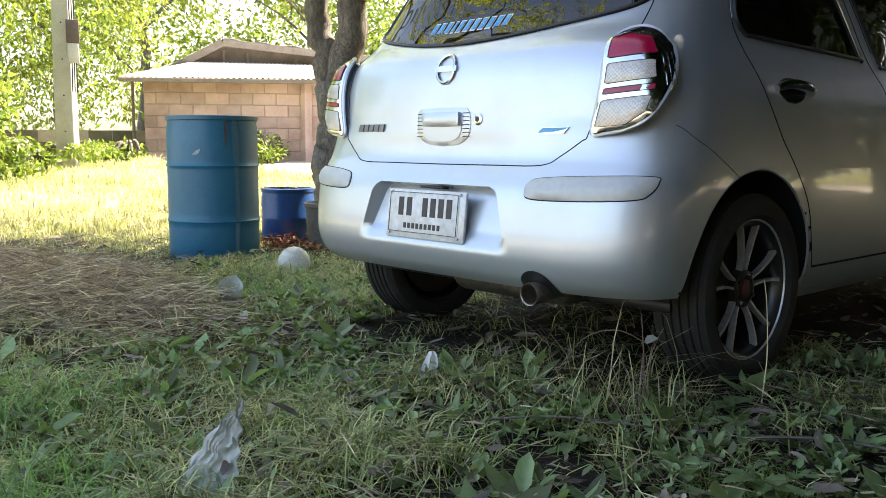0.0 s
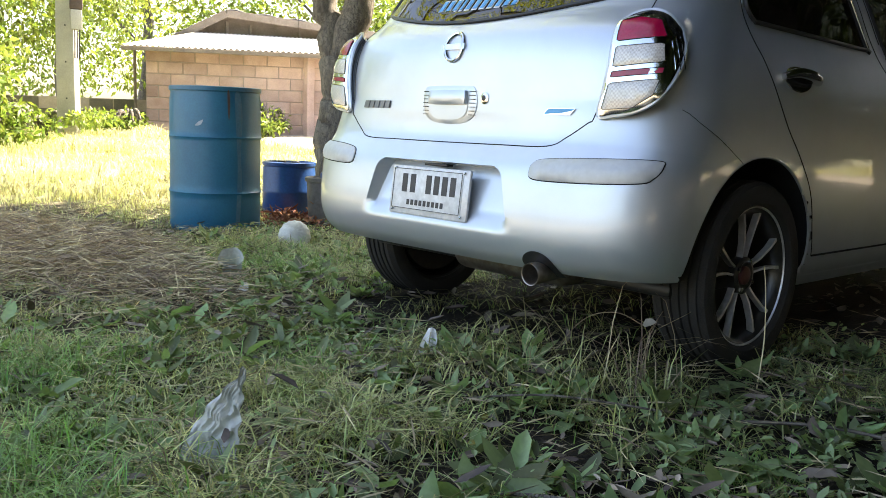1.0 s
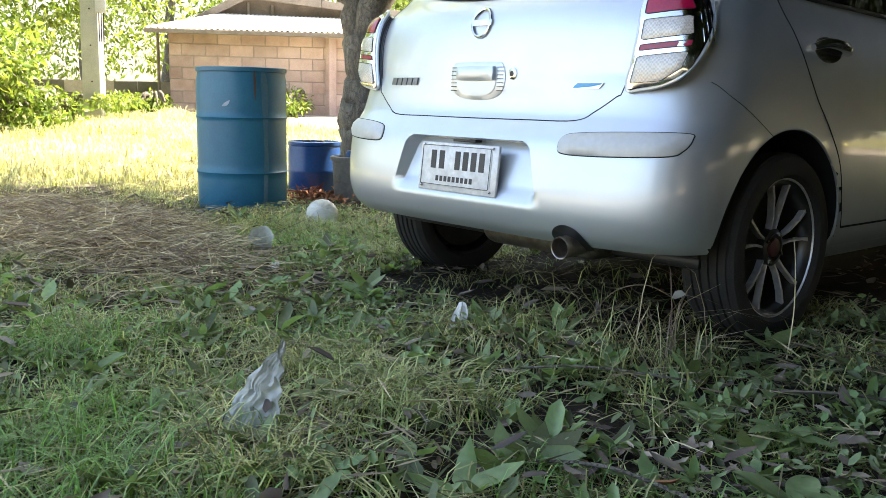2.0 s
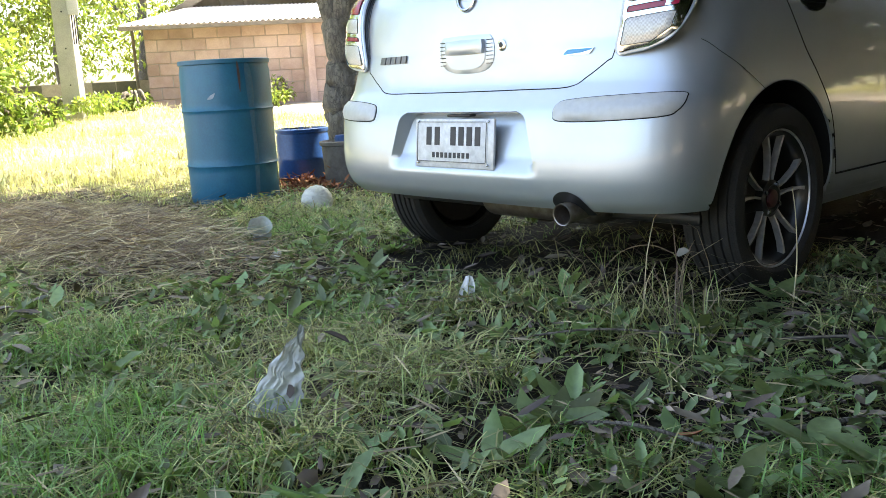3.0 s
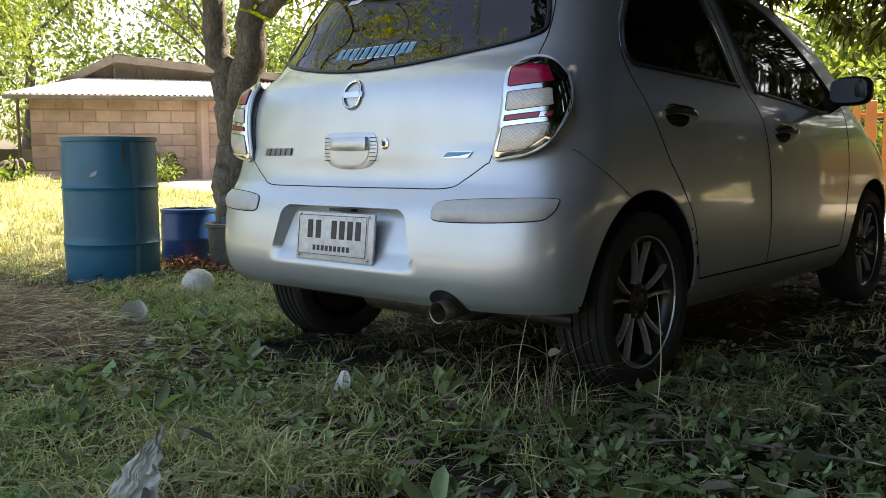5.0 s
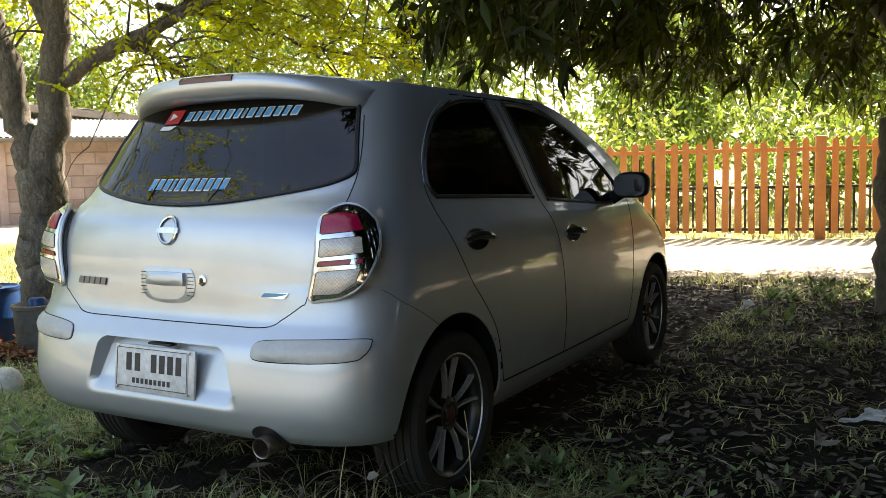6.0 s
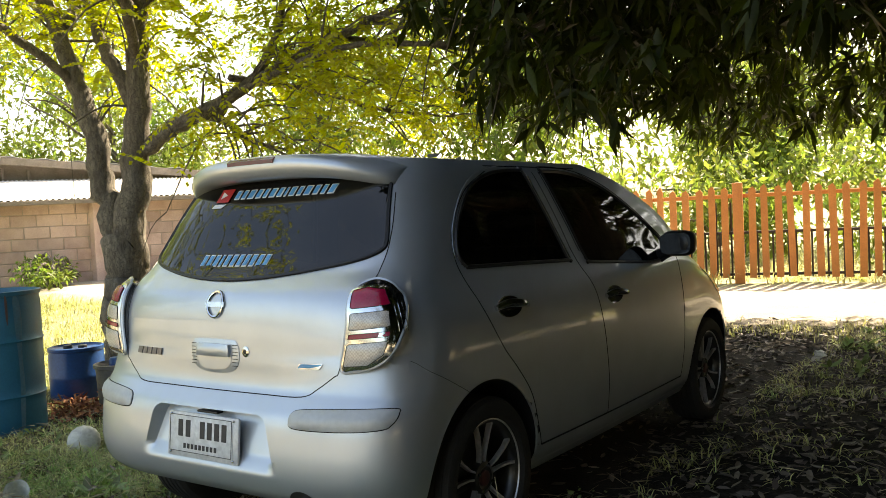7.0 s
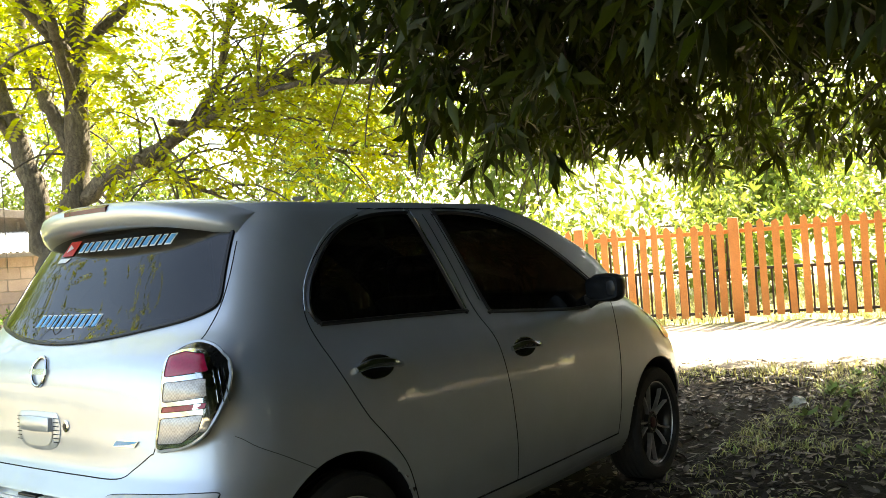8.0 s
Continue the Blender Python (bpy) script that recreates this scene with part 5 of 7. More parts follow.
# ---- hut, low wall, pole and fence ----
def block_wall(owner, origin, along, length, base, courses, mat, mortar, skip=None, rough_top=False):
    """Courses of concrete blocks on a mortar core, block by block."""
    u = Vector((along[0], along[1], 0)).normalized()
    nrm = Vector((u.y, -u.x, 0))
    bm = box_bm((length, 0.10, courses * 0.2), (0, 0, courses * 0.1))
    turn = Matrix((( u.x, -nrm.x, 0, 0), (u.y, -nrm.y, 0, 0), (0, 0, 1, 0), (0, 0, 0, 1)))
    bmesh.ops.transform(bm, matrix=Matrix.Translation(Vector((origin[0], origin[1], base)) + u * length / 2) @ turn, verts=bm.verts)
    core = part("mortar", bm, mortar, owner, smooth=False)
    shapes = []
    for k in range(3):
        b = box_bm((0.386, 0.13, 0.188), bevel=0.006, segments=1)
        for v in b.verts:
            v.co += Vector(rng.normal(size=3) * 0.002)
        me = bpy.data.meshes.new("block")
        b.to_mesh(me)
        b.free()
        me.materials.append(mat)
        shapes.append(me)
    half = box_bm((0.186, 0.13, 0.188), bevel=0.006, segments=1)
    hm = bpy.data.meshes.new("half_block")
    half.to_mesh(hm)
    half.free()
    hm.materials.append(mat)
    for c in range(courses):
        x = 0.0 if c % 2 == 0 else -0.2
        while x < length - 0.05:
            a, b = max(x, 0.0), min(x + 0.4, length)
            if b - a > 0.1 and not (rough_top and c == courses - 1 and rng.random() < 0.35):
                me = shapes[int(rng.integers(3))] if b - a > 0.3 else hm
                ob = new("block", me)
                ob.parent = owner
                p = Vector((origin[0], origin[1], base)) + u * ((a + b) / 2) + nrm * float(rng.normal() * 0.003)
                ob.matrix_world = Matrix.Translation(p + Vector((0, 0, c * 0.2 + 0.1))) @ turn
            x += 0.4


def corrugated(owner, corners, waves, mat, height=0.02, name="roof_sheet"):
    """A corrugated sheet between four corners: eave left, eave right, ridge right, ridge left."""
    a, b, c, d = (Vector(p) for p in corners)
    verts, faces = [], []
    n = waves * 6
    for i in range(n + 1):
        s = i / n
        lift = Vector((0, 0, height * math.sin(2 * math.pi * waves * s)))
        for j in range(4):
            t = j / 3
            verts.append((a.lerp(b, s)).lerp(d.lerp(c, s), t) + lift)
    k = len(verts)
    verts += [v - Vector((0, 0, 0.007)) for v in verts]
    for i in range(n):
        for j in range(3):
            q = i * 4 + j
            faces.append((q, q + 4, q + 5, q + 1))
            faces.append((k + q, k + q + 1, k + q + 5, k + q + 4))
        faces.append((i * 4, k + i * 4, k + i * 4 + 4, i * 4 + 4))
    return piece(name, verts, faces, mat, owner, sharp=60)


def beam(owner, a, b, w, h, mat, name="beam"):
    a, b = Vector(a), Vector(b)
    d = b - a
    bm = box_bm((d.length, w, h), bevel=0.006, segments=1)
    rot = d.to_track_quat("X", "Z").to_matrix().to_4x4()
    bmesh.ops.transform(bm, matrix=Matrix.Translation((a + b) / 2) @ rot, verts=bm.verts)
    return part(name, bm, mat, owner)


HUT_AT, HUT_WAY = Vector((-12.5, 4.58, 0)), Vector((0.49, 0.872, 0))
HUT_OUT = Vector((0.872, -0.49, 0))


def build_hut():
    hut = thing("hut", "low hut of pinkish concrete blocks with a pale corrugated roof", "hut")
    base = 0.40
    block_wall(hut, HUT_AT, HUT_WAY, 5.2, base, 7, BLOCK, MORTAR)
    side = -HUT_OUT
    block_wall(hut, HUT_AT + HUT_WAY * 0.06, side, 3.0, base, 7, BLOCK, MORTAR)
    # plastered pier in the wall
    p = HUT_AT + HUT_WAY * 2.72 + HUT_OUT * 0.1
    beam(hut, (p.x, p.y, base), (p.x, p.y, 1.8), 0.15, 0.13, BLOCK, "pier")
    # lean-to roof
    e0, e1 = HUT_AT - HUT_WAY * 0.36 + HUT_OUT * 0.35, HUT_AT + HUT_WAY * 5.6 + HUT_OUT * 0.35
    r0, r1 = HUT_AT + HUT_WAY * 0.75 - HUT_OUT * 2.1, HUT_AT + HUT_WAY * 5.6 - HUT_OUT * 2.1
    corrugated(hut, ((e0.x, e0.y, 1.83), (e1.x, e1.y, 1.87), (r1.x, r1.y, 2.30), (r0.x, r0.y, 2.30)), 62, ROOFING, 0.012)
    beam(hut, (e0.x, e0.y, 1.78), (e1.x, e1.y, 1.81), 0.05, 0.07, OLD_WOOD)
    post = HUT_AT - HUT_WAY * 0.2 - HUT_OUT * 0.2
    beam(hut, (post.x, post.y, gh(post.x, post.y) - 0.1), (post.x, post.y, 1.8), 0.045, 0.045, OLD_WOOD, "post")
    # taller gable behind
    house = thing("gabled_house", "old house with a grey timber gable behind the hut", "house")
    g0 = HUT_AT + HUT_WAY * 0.5 - HUT_OUT * 2.3
    g1 = HUT_AT + HUT_WAY * 5.8 - HUT_OUT * 2.3
    ap = HUT_AT + HUT_WAY * 1.3 - HUT_OUT * 2.3
    zl, zr, za = 2.28, 2.34, 2.70
    deep = -HUT_OUT * 4.0
    v = [(g0.x, g0.y, 0.3), (g1.x, g1.y, 0.3), (g1.x, g1.y, zr), (ap.x, ap.y, za), (g0.x, g0.y, zl)]
    back = [(Vector(q) + deep)[:] for q in v]
    piece("wall", v + [tuple(q) for q in back], [(0, 1, 2, 3, 4), (9, 8, 7, 6, 5), (0, 4, 9, 5), (1, 6, 7, 2)], OLD_WOOD, house, smooth=False)
    fore = HUT_OUT * 0.35
    for a, za_, b, zb_, nm in ((g0 - HUT_WAY * 0.3, zl - 0.12, ap, za + 0.05, "roof"), (ap, za + 0.05, g1 + HUT_WAY * 0.3, zr - 0.02, "roof")):
        corrugated(house, ((a.x + fore.x, a.y + fore.y, za_), (b.x + fore.x, b.y + fore.y, zb_), (b.x + deep.x, b.y + deep.y, zb_), (a.x + deep.x, a.y + deep.y, za_)), 8, ROOFING, 0.02, nm)
        f2 = fore * 0.95
        beam(house, (a.x + f2.x, a.y + f2.y, za_ - 0.08), (b.x + f2.x, b.y + f2.y, zb_ - 0.08), 0.04, 0.14, OLD_WOOD, "bargeboard")
    for s in (0.3, 0.75, 1.7, 2.6):
        p = g0 + HUT_WAY * (0.5 + s) + HUT_OUT * 0.05
        z = za - 0.1 * s - 0.12
        beam(house, (p.x, p.y, 2.2), (p.x, p.y, z), 0.06, 0.06, OLD_WOOD, "stud")
    low = thing("garden_wall", "low dark mossy block wall beside the hut", "wall")
    start = HUT_AT - HUT_WAY * 2.6 - HUT_OUT * 0.6
    block_wall(low, start, HUT_WAY, 2.6, 0.36, 3, DARK_BLOCK, MORTAR, rough_top=True)


def build_pole():
    p = Vector((-10.84, 2.69, 0))
    z0 = gh(p.x, p.y) - 0.2
    pole = thing("utility_pole", "square concrete utility pole with a meter box", "utility pole")
    face = Matrix.Rotation(math.atan2(-0.95, 0.31) + 0.62, 4, "Z")
    bm = box_bm((0.25, 0.25, 8.0), (0, 0, 4.0), bevel=0.02)
    for v in bm.verts:
        s = 1.06 - 0.05 * v.co.z
        v.co.x *= s
        v.co.y *= s
    bmesh.ops.transform(bm, matrix=Matrix.Translation((p.x, p.y, z0)) @ face, verts=bm.verts)
    part("shaft", bm, CONCRETE, pole)
    side = Vector((0.36, 0.93, 0))
    toward = Vector((0.93, -0.36, 0))
    for z, w, h, mat, nm, lab in ((2.28, 0.17, 0.32, DARK_TIMBER, "board", "dark meter board"), (1.98, 0.15, 0.27, CONCRETE, "meter_box", "pale meter box")):
        q = p + side * 0.13 + toward * 0.18
        b = box_bm((0.1, w, h), bevel=0.012)
        bmesh.ops.transform(b, matrix=Matrix.Translation((q.x, q.y, z)) @ Matrix.Rotation(math.atan2(toward.y, toward.x), 4, "Z"), verts=b.verts)
        part(nm, b, mat, pole, lab)
    for k in range(3):
        q = p + side * (0.1 + 0.03 * k) + toward * 0.19
        v, f = tube(spline([(q.x, q.y, 1.45), (q.x + 0.02, q.y, 1.9), (q.x - 0.01, q.y, 2.5), (q.x, q.y, 6.0)], 6), 0.009, 5)
        piece("cable", v, f, BLACK, pole)
    for k in range(6):
        q = p - side * 0.02 + toward * 0.13
        v, f = tube([(q.x, q.y, 0.9 + 0.5 * k), (q.x + toward.x * 0.03, q.y + toward.y * 0.03, 0.9 + 0.5 * k)], 0.012, 6)
        piece("bolt", v, f, BLACK, pole)


FENCE_AT, FENCE_WAY = Vector((-1.62, 11.75, 0)), Vector((0.968, 0.25, 0)).normalized()


def build_fence():
    fence = thing("picket_fence", "orange painted picket fence with black lower rails along the road", "fence")
    out_ = Vector((FENCE_WAY.y, -FENCE_WAY.x, 0))
    turn = Matrix(((FENCE_WAY.x, -out_.x, 0, 0), (FENCE_WAY.y, -out_.y, 0, 0), (0, 0, 1, 0), (0, 0, 0, 1)))

    def picket(w, h, point):
        bm = bmesh.new()
        t = 0.035
        shape = [(-w / 2, 0), (w / 2, 0), (w / 2, h - point), (w * 0.12, h), (-w / 2, h - point * 0.7)]
        a = [bm.verts.new((x, -t / 2, z)) for x, z in shape]
        b = [bm.verts.new((x, t / 2, z)) for x, z in shape]
        bm.faces.new(a), bm.faces.new(b[::-1])
        for i in range(5):
            j = (i + 1) % 5
            bm.faces.new((a[i], b[i], b[j], a[j]))
        bmesh.ops.recalc_face_normals(bm, faces=bm.faces)
        me = bpy.data.meshes.new("picket")
        bm.to_mesh(me)
        bm.free()
        me.materials.append(ORANGE_PAINT)
        return me

    kinds = [picket(0.10, 1.44, 0.07), picket(0.094, 1.47, 0.09), picket(0.105, 1.41, 0.06)]
    for i in range(-42, 38):
        p = FENCE_AT + FENCE_WAY * (0.195 * i + float(rng.normal() * 0.006))
        ob = new("picket", kinds[int(rng.integers(3))])
        ob.parent = fence
        ob.matrix_world = Matrix.Translation((p.x, p.y, gh(p.x, p.y) + 0.09)) @ turn @ Matrix.Rotation(float(rng.normal() * 0.012), 4, "Y")
    for i in range(-4, 4):
        p = FENCE_AT + FENCE_WAY * (2.34 * i)
        bm = box_bm((0.15, 0.13, 1.62), (0, 0, 0.75), bevel=0.012)
        bmesh.ops.transform(bm, matrix=Matrix.Translation((p.x, p.y, gh(p.x, p.y))) @ turn, verts=bm.verts)
        part("fence_post", bm, ORANGE_PAINT, fence)
    for z, h, mat, off, nm in ((1.36, 0.06, ORANGE_PAINT, -0.04, "rail"), (0.79, 0.045, BLACK_STEEL, -0.06, "black_rail"), (0.14, 0.045, BLACK_STEEL, -0.06, "black_rail")):
        a, b = FENCE_AT - FENCE_WAY * 8.6, FENCE_AT + FENCE_WAY * 7.4
        beam(fence, (a.x + out_.x * off, a.y + out_.y * off, z), (b.x + out_.x * off, b.y + out_.y * off, z), 0.03, h, mat, nm)
    me = box_bm((0.028, 0.028, 0.72), (0, 0, 0.45))
    bars = bpy.data.meshes.new("black_bar")
    me.to_mesh(bars)
    me.free()
    bars.materials.append(BLACK_STEEL)
    for i in range(-76, 66):
        p = FENCE_AT + FENCE_WAY * (0.111 * i + 0.05) - out_ * 0.075
        ob = new("black_bar", bars)
        ob.parent = fence
        ob.matrix_world = Matrix.Translation((p.x, p.y, gh(p.x, p.y))) @ turn
    # taller dark bars behind the stretch beyond the thick post
    me = box_bm((0.03, 0.03, 1.2), (0, 0, 0.66))
    tall = bpy.data.meshes.new("dark_bar")
    me.to_mesh(tall)
    me.free()
    tall.materials.append(BLACK_STEEL)
    for i in range(1, 34):
        p = FENCE_AT - FENCE_WAY * (0.222 * i - 0.11) - out_ * 0.09
        ob = new("dark_bar", tall)
        ob.parent = fence
        ob.matrix_world = Matrix.Translation((p.x, p.y, gh(p.x, p.y))) @ turn


build_hut()
build_pole()
build_fence()

# ---- drums, bucket and litter on the ground ----
def build_drum():
    m = Matrix.Translation((-3.23, 0.91, gh(-3.23, 0.91) - 0.005)) @ Matrix.Diagonal((1.02, 1.02, 1.05, 1))
    drum = thing("plastic_drum", "tall blue plastic drum with moulded hoops and scuffs", "drum", m)
    prof = [(0.0005, 0.012), (0.255, 0.012), (0.262, 0.0), (0.278, 0.004), (0.286, 0.03), (0.287, 0.20), (0.289, 0.235), (0.296, 0.246), (0.289, 0.257), (0.288, 0.30), (0.288, 0.56),
            (0.289, 0.575), (0.296, 0.586), (0.289, 0.597), (0.288, 0.63), (0.286, 0.82), (0.28, 0.85), (0.281, 0.862), (0.29, 0.866), (0.291, 0.89), (0.283, 0.893), (0.276, 0.885), (0.272, 0.84), (0.27, 0.05), (0.0005, 0.05)]
    v, f = revolve(prof, 64)
    v = [(x * (1 + 0.012 * math.sin(3 * math.atan2(y, x) + 4 * z)), y * (1 + 0.01 * math.sin(2 * math.atan2(y, x) + 1)), z) for x, y, z in v]
    piece("drum_body", v, f, DRUM_BLUE, drum, sharp=50)

    def wall(p, off):
        t, z = p
        r = 0.288
        x, y = r * math.cos(t), r * math.sin(t)
        x, y = x * (1 + 0.012 * math.sin(3 * t + 4 * z)), y * (1 + 0.01 * math.sin(2 * t + 1))
        return Vector((x + off * math.cos(t), y + off * math.sin(t), z))

    t0 = math.atan2(-3.1, 5.5)
    scuff = outline([(t0 - 0.42, 0.655), (t0 - 0.30, 0.66), (t0 - 0.24, 0.69), (t0 - 0.3, 0.685), (t0 - 0.36, 0.675)])
    v, f = patch([(a, b) for a, b in scuff], wall, 0.0025, 0.0, 0.03)
    piece("scuff_mark", v, f, DRUM_SCUFF, drum, "pale scuff")
    # paler grey-blue streak over most of the drum's height
    streak = outline([(t0 + 0.44, 0.845), (t0 + 0.56, 0.845), (t0 + 0.62, 0.72), (t0 + 0.58, 0.5), (t0 + 0.6, 0.3), (t0 + 0.55, 0.05), (t0 + 0.47, 0.05), (t0 + 0.5, 0.4), (t0 + 0.46, 0.65)])
    v, f = patch(streak, wall, 0.0025, 0.0, 0.03)
    piece("pale_streak", v, f, DRUM_STREAK, drum, "paler grey-blue streak down the side")
    drip = outline([(t0 + 0.27, 0.86), (t0 + 0.31, 0.86), (t0 + 0.325, 0.78), (t0 + 0.305, 0.69), (t0 + 0.28, 0.74)])
    v, f = patch(drip, wall, 0.0025, 0.0, 0.03)
    piece("rust_run", v, f, RUST_BROWN, drum, "brown rust run")


def build_can():
    m = Matrix.Translation((-3.74, 1.81, gh(-3.74, 1.81) - 0.005))
    can = thing("plastic_container", "small blue plastic container beside the drum", "container", m)
    prof = [(0.0005, 0.0), (0.185, 0.0), (0.2, 0.02), (0.203, 0.16), (0.207, 0.172), (0.203, 0.184), (0.203, 0.33), (0.196, 0.365), (0.204, 0.37), (0.206, 0.395), (0.19, 0.40), (0.18, 0.385), (0.17, 0.38), (0.0005, 0.38)]
    v, f = revolve(prof, 48)
    body = piece("container_body", v, f, CAN_BLUE, can, sharp=50)
    for dx in (-0.06, 0.05):
        v, f = revolve([(0.0005, 0.405), (0.03, 0.405), (0.034, 0.40), (0.034, 0.375)], 16)
        piece("bung", [(x + dx, y + dx * 0.5, z) for x, y, z in v], f, BLACK, can)
    m = Matrix.Translation((-3.08, 1.72, gh(-3.08, 1.72) - 0.005))
    bucket = thing("bucket", "worn grey plastic bucket with a blue lid knob", "bucket", m)
    prof = [(0.0005, 0.0), (0.13, 0.0), (0.14, 0.012), (0.155, 0.30), (0.168, 0.305), (0.17, 0.33), (0.16, 0.335), (0.15, 0.31), (0.145, 0.29), (0.0005, 0.29)]
    v, f = revolve(prof, 40)
    piece("bucket_body", v, f, GREY_PLASTIC, bucket, sharp=50)
    v, f = revolve([(0.0005, 0.375), (0.05, 0.372), (0.06, 0.355), (0.058, 0.29)], 24)
    piece("lid_knob", v, f, CAN_BLUE, bucket, "blue plastic lid knob")


def build_ball():
    c = (-2.1, 0.8)
    m = Matrix.Translation((c[0], c[1], gh(*c) + 0.07)) @ Matrix.Rotation(0.9, 4, "Z") @ Matrix.Rotation(1.1, 4, "X")
    ball = thing("plastic_ball", "dirty white ribbed plastic ball in the grass", "ball", m)
    verts, faces = [], []
    n, k = 48, 20
    for i in range(n):
        a = 2 * math.pi * i / n
        for j in range(k + 1):
            b = math.pi * (0.02 + 0.96 * j / k)
            r = 0.092 * (1 + 0.02 * math.cos(16 * a) - 0.05 * max(0.0, math.cos(b - 0.3)) ** 6)
            verts.append((r * math.sin(b) * math.cos(a), r * math.sin(b) * math.sin(a), r * 0.93 * math.cos(b)))
    for i in range(n):
        for j in range(k):
            p, q = i * (k + 1) + j, ((i + 1) % n) * (k + 1) + j
            faces.append((p, p + 1, q + 1, q))
    faces += [tuple(i * (k + 1) for i in range(n)), tuple(i * (k + 1) + k for i in range(n))[::-1]]
    piece("ball_shell", verts, faces, WHITE_PLASTIC, ball, sharp=60)


def crumpled(name, label, category, at, size, mat, seed, lean=0.6, fold=0.25, turn=0.0, n=14, fin=False):
    """A crumpled sheet standing or lying in the grass."""
    g = np.random.default_rng(seed)
    ph = g.uniform(0, 6, 8)
    verts, faces = [], []
    for i in range(n + 1):
        for j in range(n + 1):
            s, t = i / n - 0.5, j / n
            w = size[0] * (1.0 - 0.75 * max(0.0, t - 0.25)) * (1 + 0.12 * math.sin(5 * t + ph[0]))
            x = s * w + 0.06 * size[0] * math.sin(4 * t + ph[1]) + size[0] * 0.25 * t
            z = t * size[1] * math.cos(lean) * (1 - 0.12 * abs(s))
            y = t * size[1] * math.sin(lean) + fold * size[0] * (0.28 * math.sin(9 * s + 3 * t + ph[2]) + 0.2 * math.sin(14 * t + 4 * s + ph[3]) + 0.12 * math.sin(23 * s - 9 * t + ph[4]))
            if fin:
                w = size[0] * max(0.05, (1 - t ** 2.0)) * (1 + 0.04 * math.sin(9 * t))
                x = size[0] * (0.5 + 0.08 * t) - (0.5 - s) * w + 0.004 * math.sin(31 * t + 7 * s)
                y += size[0] * (0.13 * abs(noise.noise((s * 4, t * 5, seed))) + 0.05 * abs(noise.noise((s * 9 + t * 4, t * 11, seed + 5))) + 0.02 * noise.noise((s * 19, t * 27, seed + 9)))
            verts.append((x, y, z))
    for i in range(n):
        for j in range(n):
            q = i * (n + 1) + j
            faces.append((q, q + n + 1, q + n + 2, q + 1))
    k = len(verts)
    verts += [(x, y + 0.0012, z) for x, y, z in verts]
    faces += [tuple(k + i for i in f[::-1]) for f in faces]
    me = mesh_of(name, verts, faces, mat, True, 35)
    ob = new(name, me)
    ob.matrix_world = Matrix.Translation((at[0], at[1], gh(at[0], at[1]) + at[2])) @ Matrix.Rotation(turn, 4, "Z")
    return tagged(ob, label, category)


def build_litter():
    crumpled("plastic_bag", "torn clear plastic bag standing up in grass", "plastic bag", (0.545, -1.135, 0.0), (0.13, 0.235), CLEAR_SHEET, 3, 0.12, 0.0, radians(40), 30, True)
    crumpled("paper_scrap", "small white paper scrap in the grass", "litter", (0.15, -0.17, 0.02), (0.055, 0.085), PALE_PAPER, 5, 0.4, 0.2, radians(50), 8)
    crumpled("white_litter", "crumpled white litter on dark leaf litter", "litter", (0.95, 5.2, 0.0), (0.16, 0.11), PALE_PAPER, 8, 0.9, 0.4, 0.6, 10)
    crumpled("cloth_scrap", "pale grey cloth scrap on leaf litter", "litter", (2.05, 2.15, 0.005), (0.22, 0.1), PALE_PAPER, 12, 1.2, 0.3, 0.3, 10)
    # clear bottle end in the grass
    m = Matrix.Translation((-1.45, 0.04, gh(-1.45, 0.04) + 0.07)) @ Matrix.Rotation(radians(38), 4, "Y") @ Matrix.Rotation(0.4, 4, "X")
    cup = thing("plastic_cup", "crushed clear plastic cup in the grass", "cup", m)
    prof = [(0.0005, -0.05), (0.036, -0.05), (0.04, -0.045), (0.043, -0.01), (0.048, 0.0), (0.046, 0.03), (0.055, 0.06), (0.057, 0.066), (0.054, 0.064), (0.044, 0.03), (0.041, -0.01), (0.036, -0.043), (0.0005, -0.046)]
    v, f = revolve(prof, 28)
    v = [(x * (1 + 0.06 * math.sin(5 * math.atan2(y, x) + 40 * z)), y * (1 + 0.05 * math.sin(3 * math.atan2(y, x))), z) for x, y, z in v]
    piece("cup_wall", v, f, THIN_PLASTIC, cup)
    crumpled("paper_crumb", "small pale scrap beside a plastic cup", "litter", (-1.12, -0.1, 0.005), (0.05, 0.05), PALE_PAPER, 15, 0.8, 0.3, 0.9, 7)


def sheet_material(name, colour, clear):
    m = material(name, colour, 0.3, grain=0.1, second=[min(1, c * 1.25) for c in colour], scale=30.0)
    n, l = m.node_tree.nodes, m.node_tree.links
    tr, ms = n.new("ShaderNodeBsdfTransparent"), n.new("ShaderNodeMixShader")
    ms.inputs["Fac"].default_value = clear
    l.new(n["Principled BSDF"].outputs["BSDF"], ms.inputs[1])
    l.new(tr.outputs["BSDF"], ms.inputs[2])
    l.new(ms.outputs["Shader"], n["Material Output"].inputs["Surface"])
    return m


CLEAR_SHEET = sheet_material("cloudy_plastic_film", (0.5, 0.52, 0.51), 0.42)
THIN_PLASTIC = sheet_material("thin_clear_plastic", (0.6, 0.62, 0.62), 0.62)
PALE_PAPER = material("pale_paper", (0.8, 0.79, 0.75), 0.7, grain=0.1)
build_drum()
build_can()
build_ball()
build_litter()

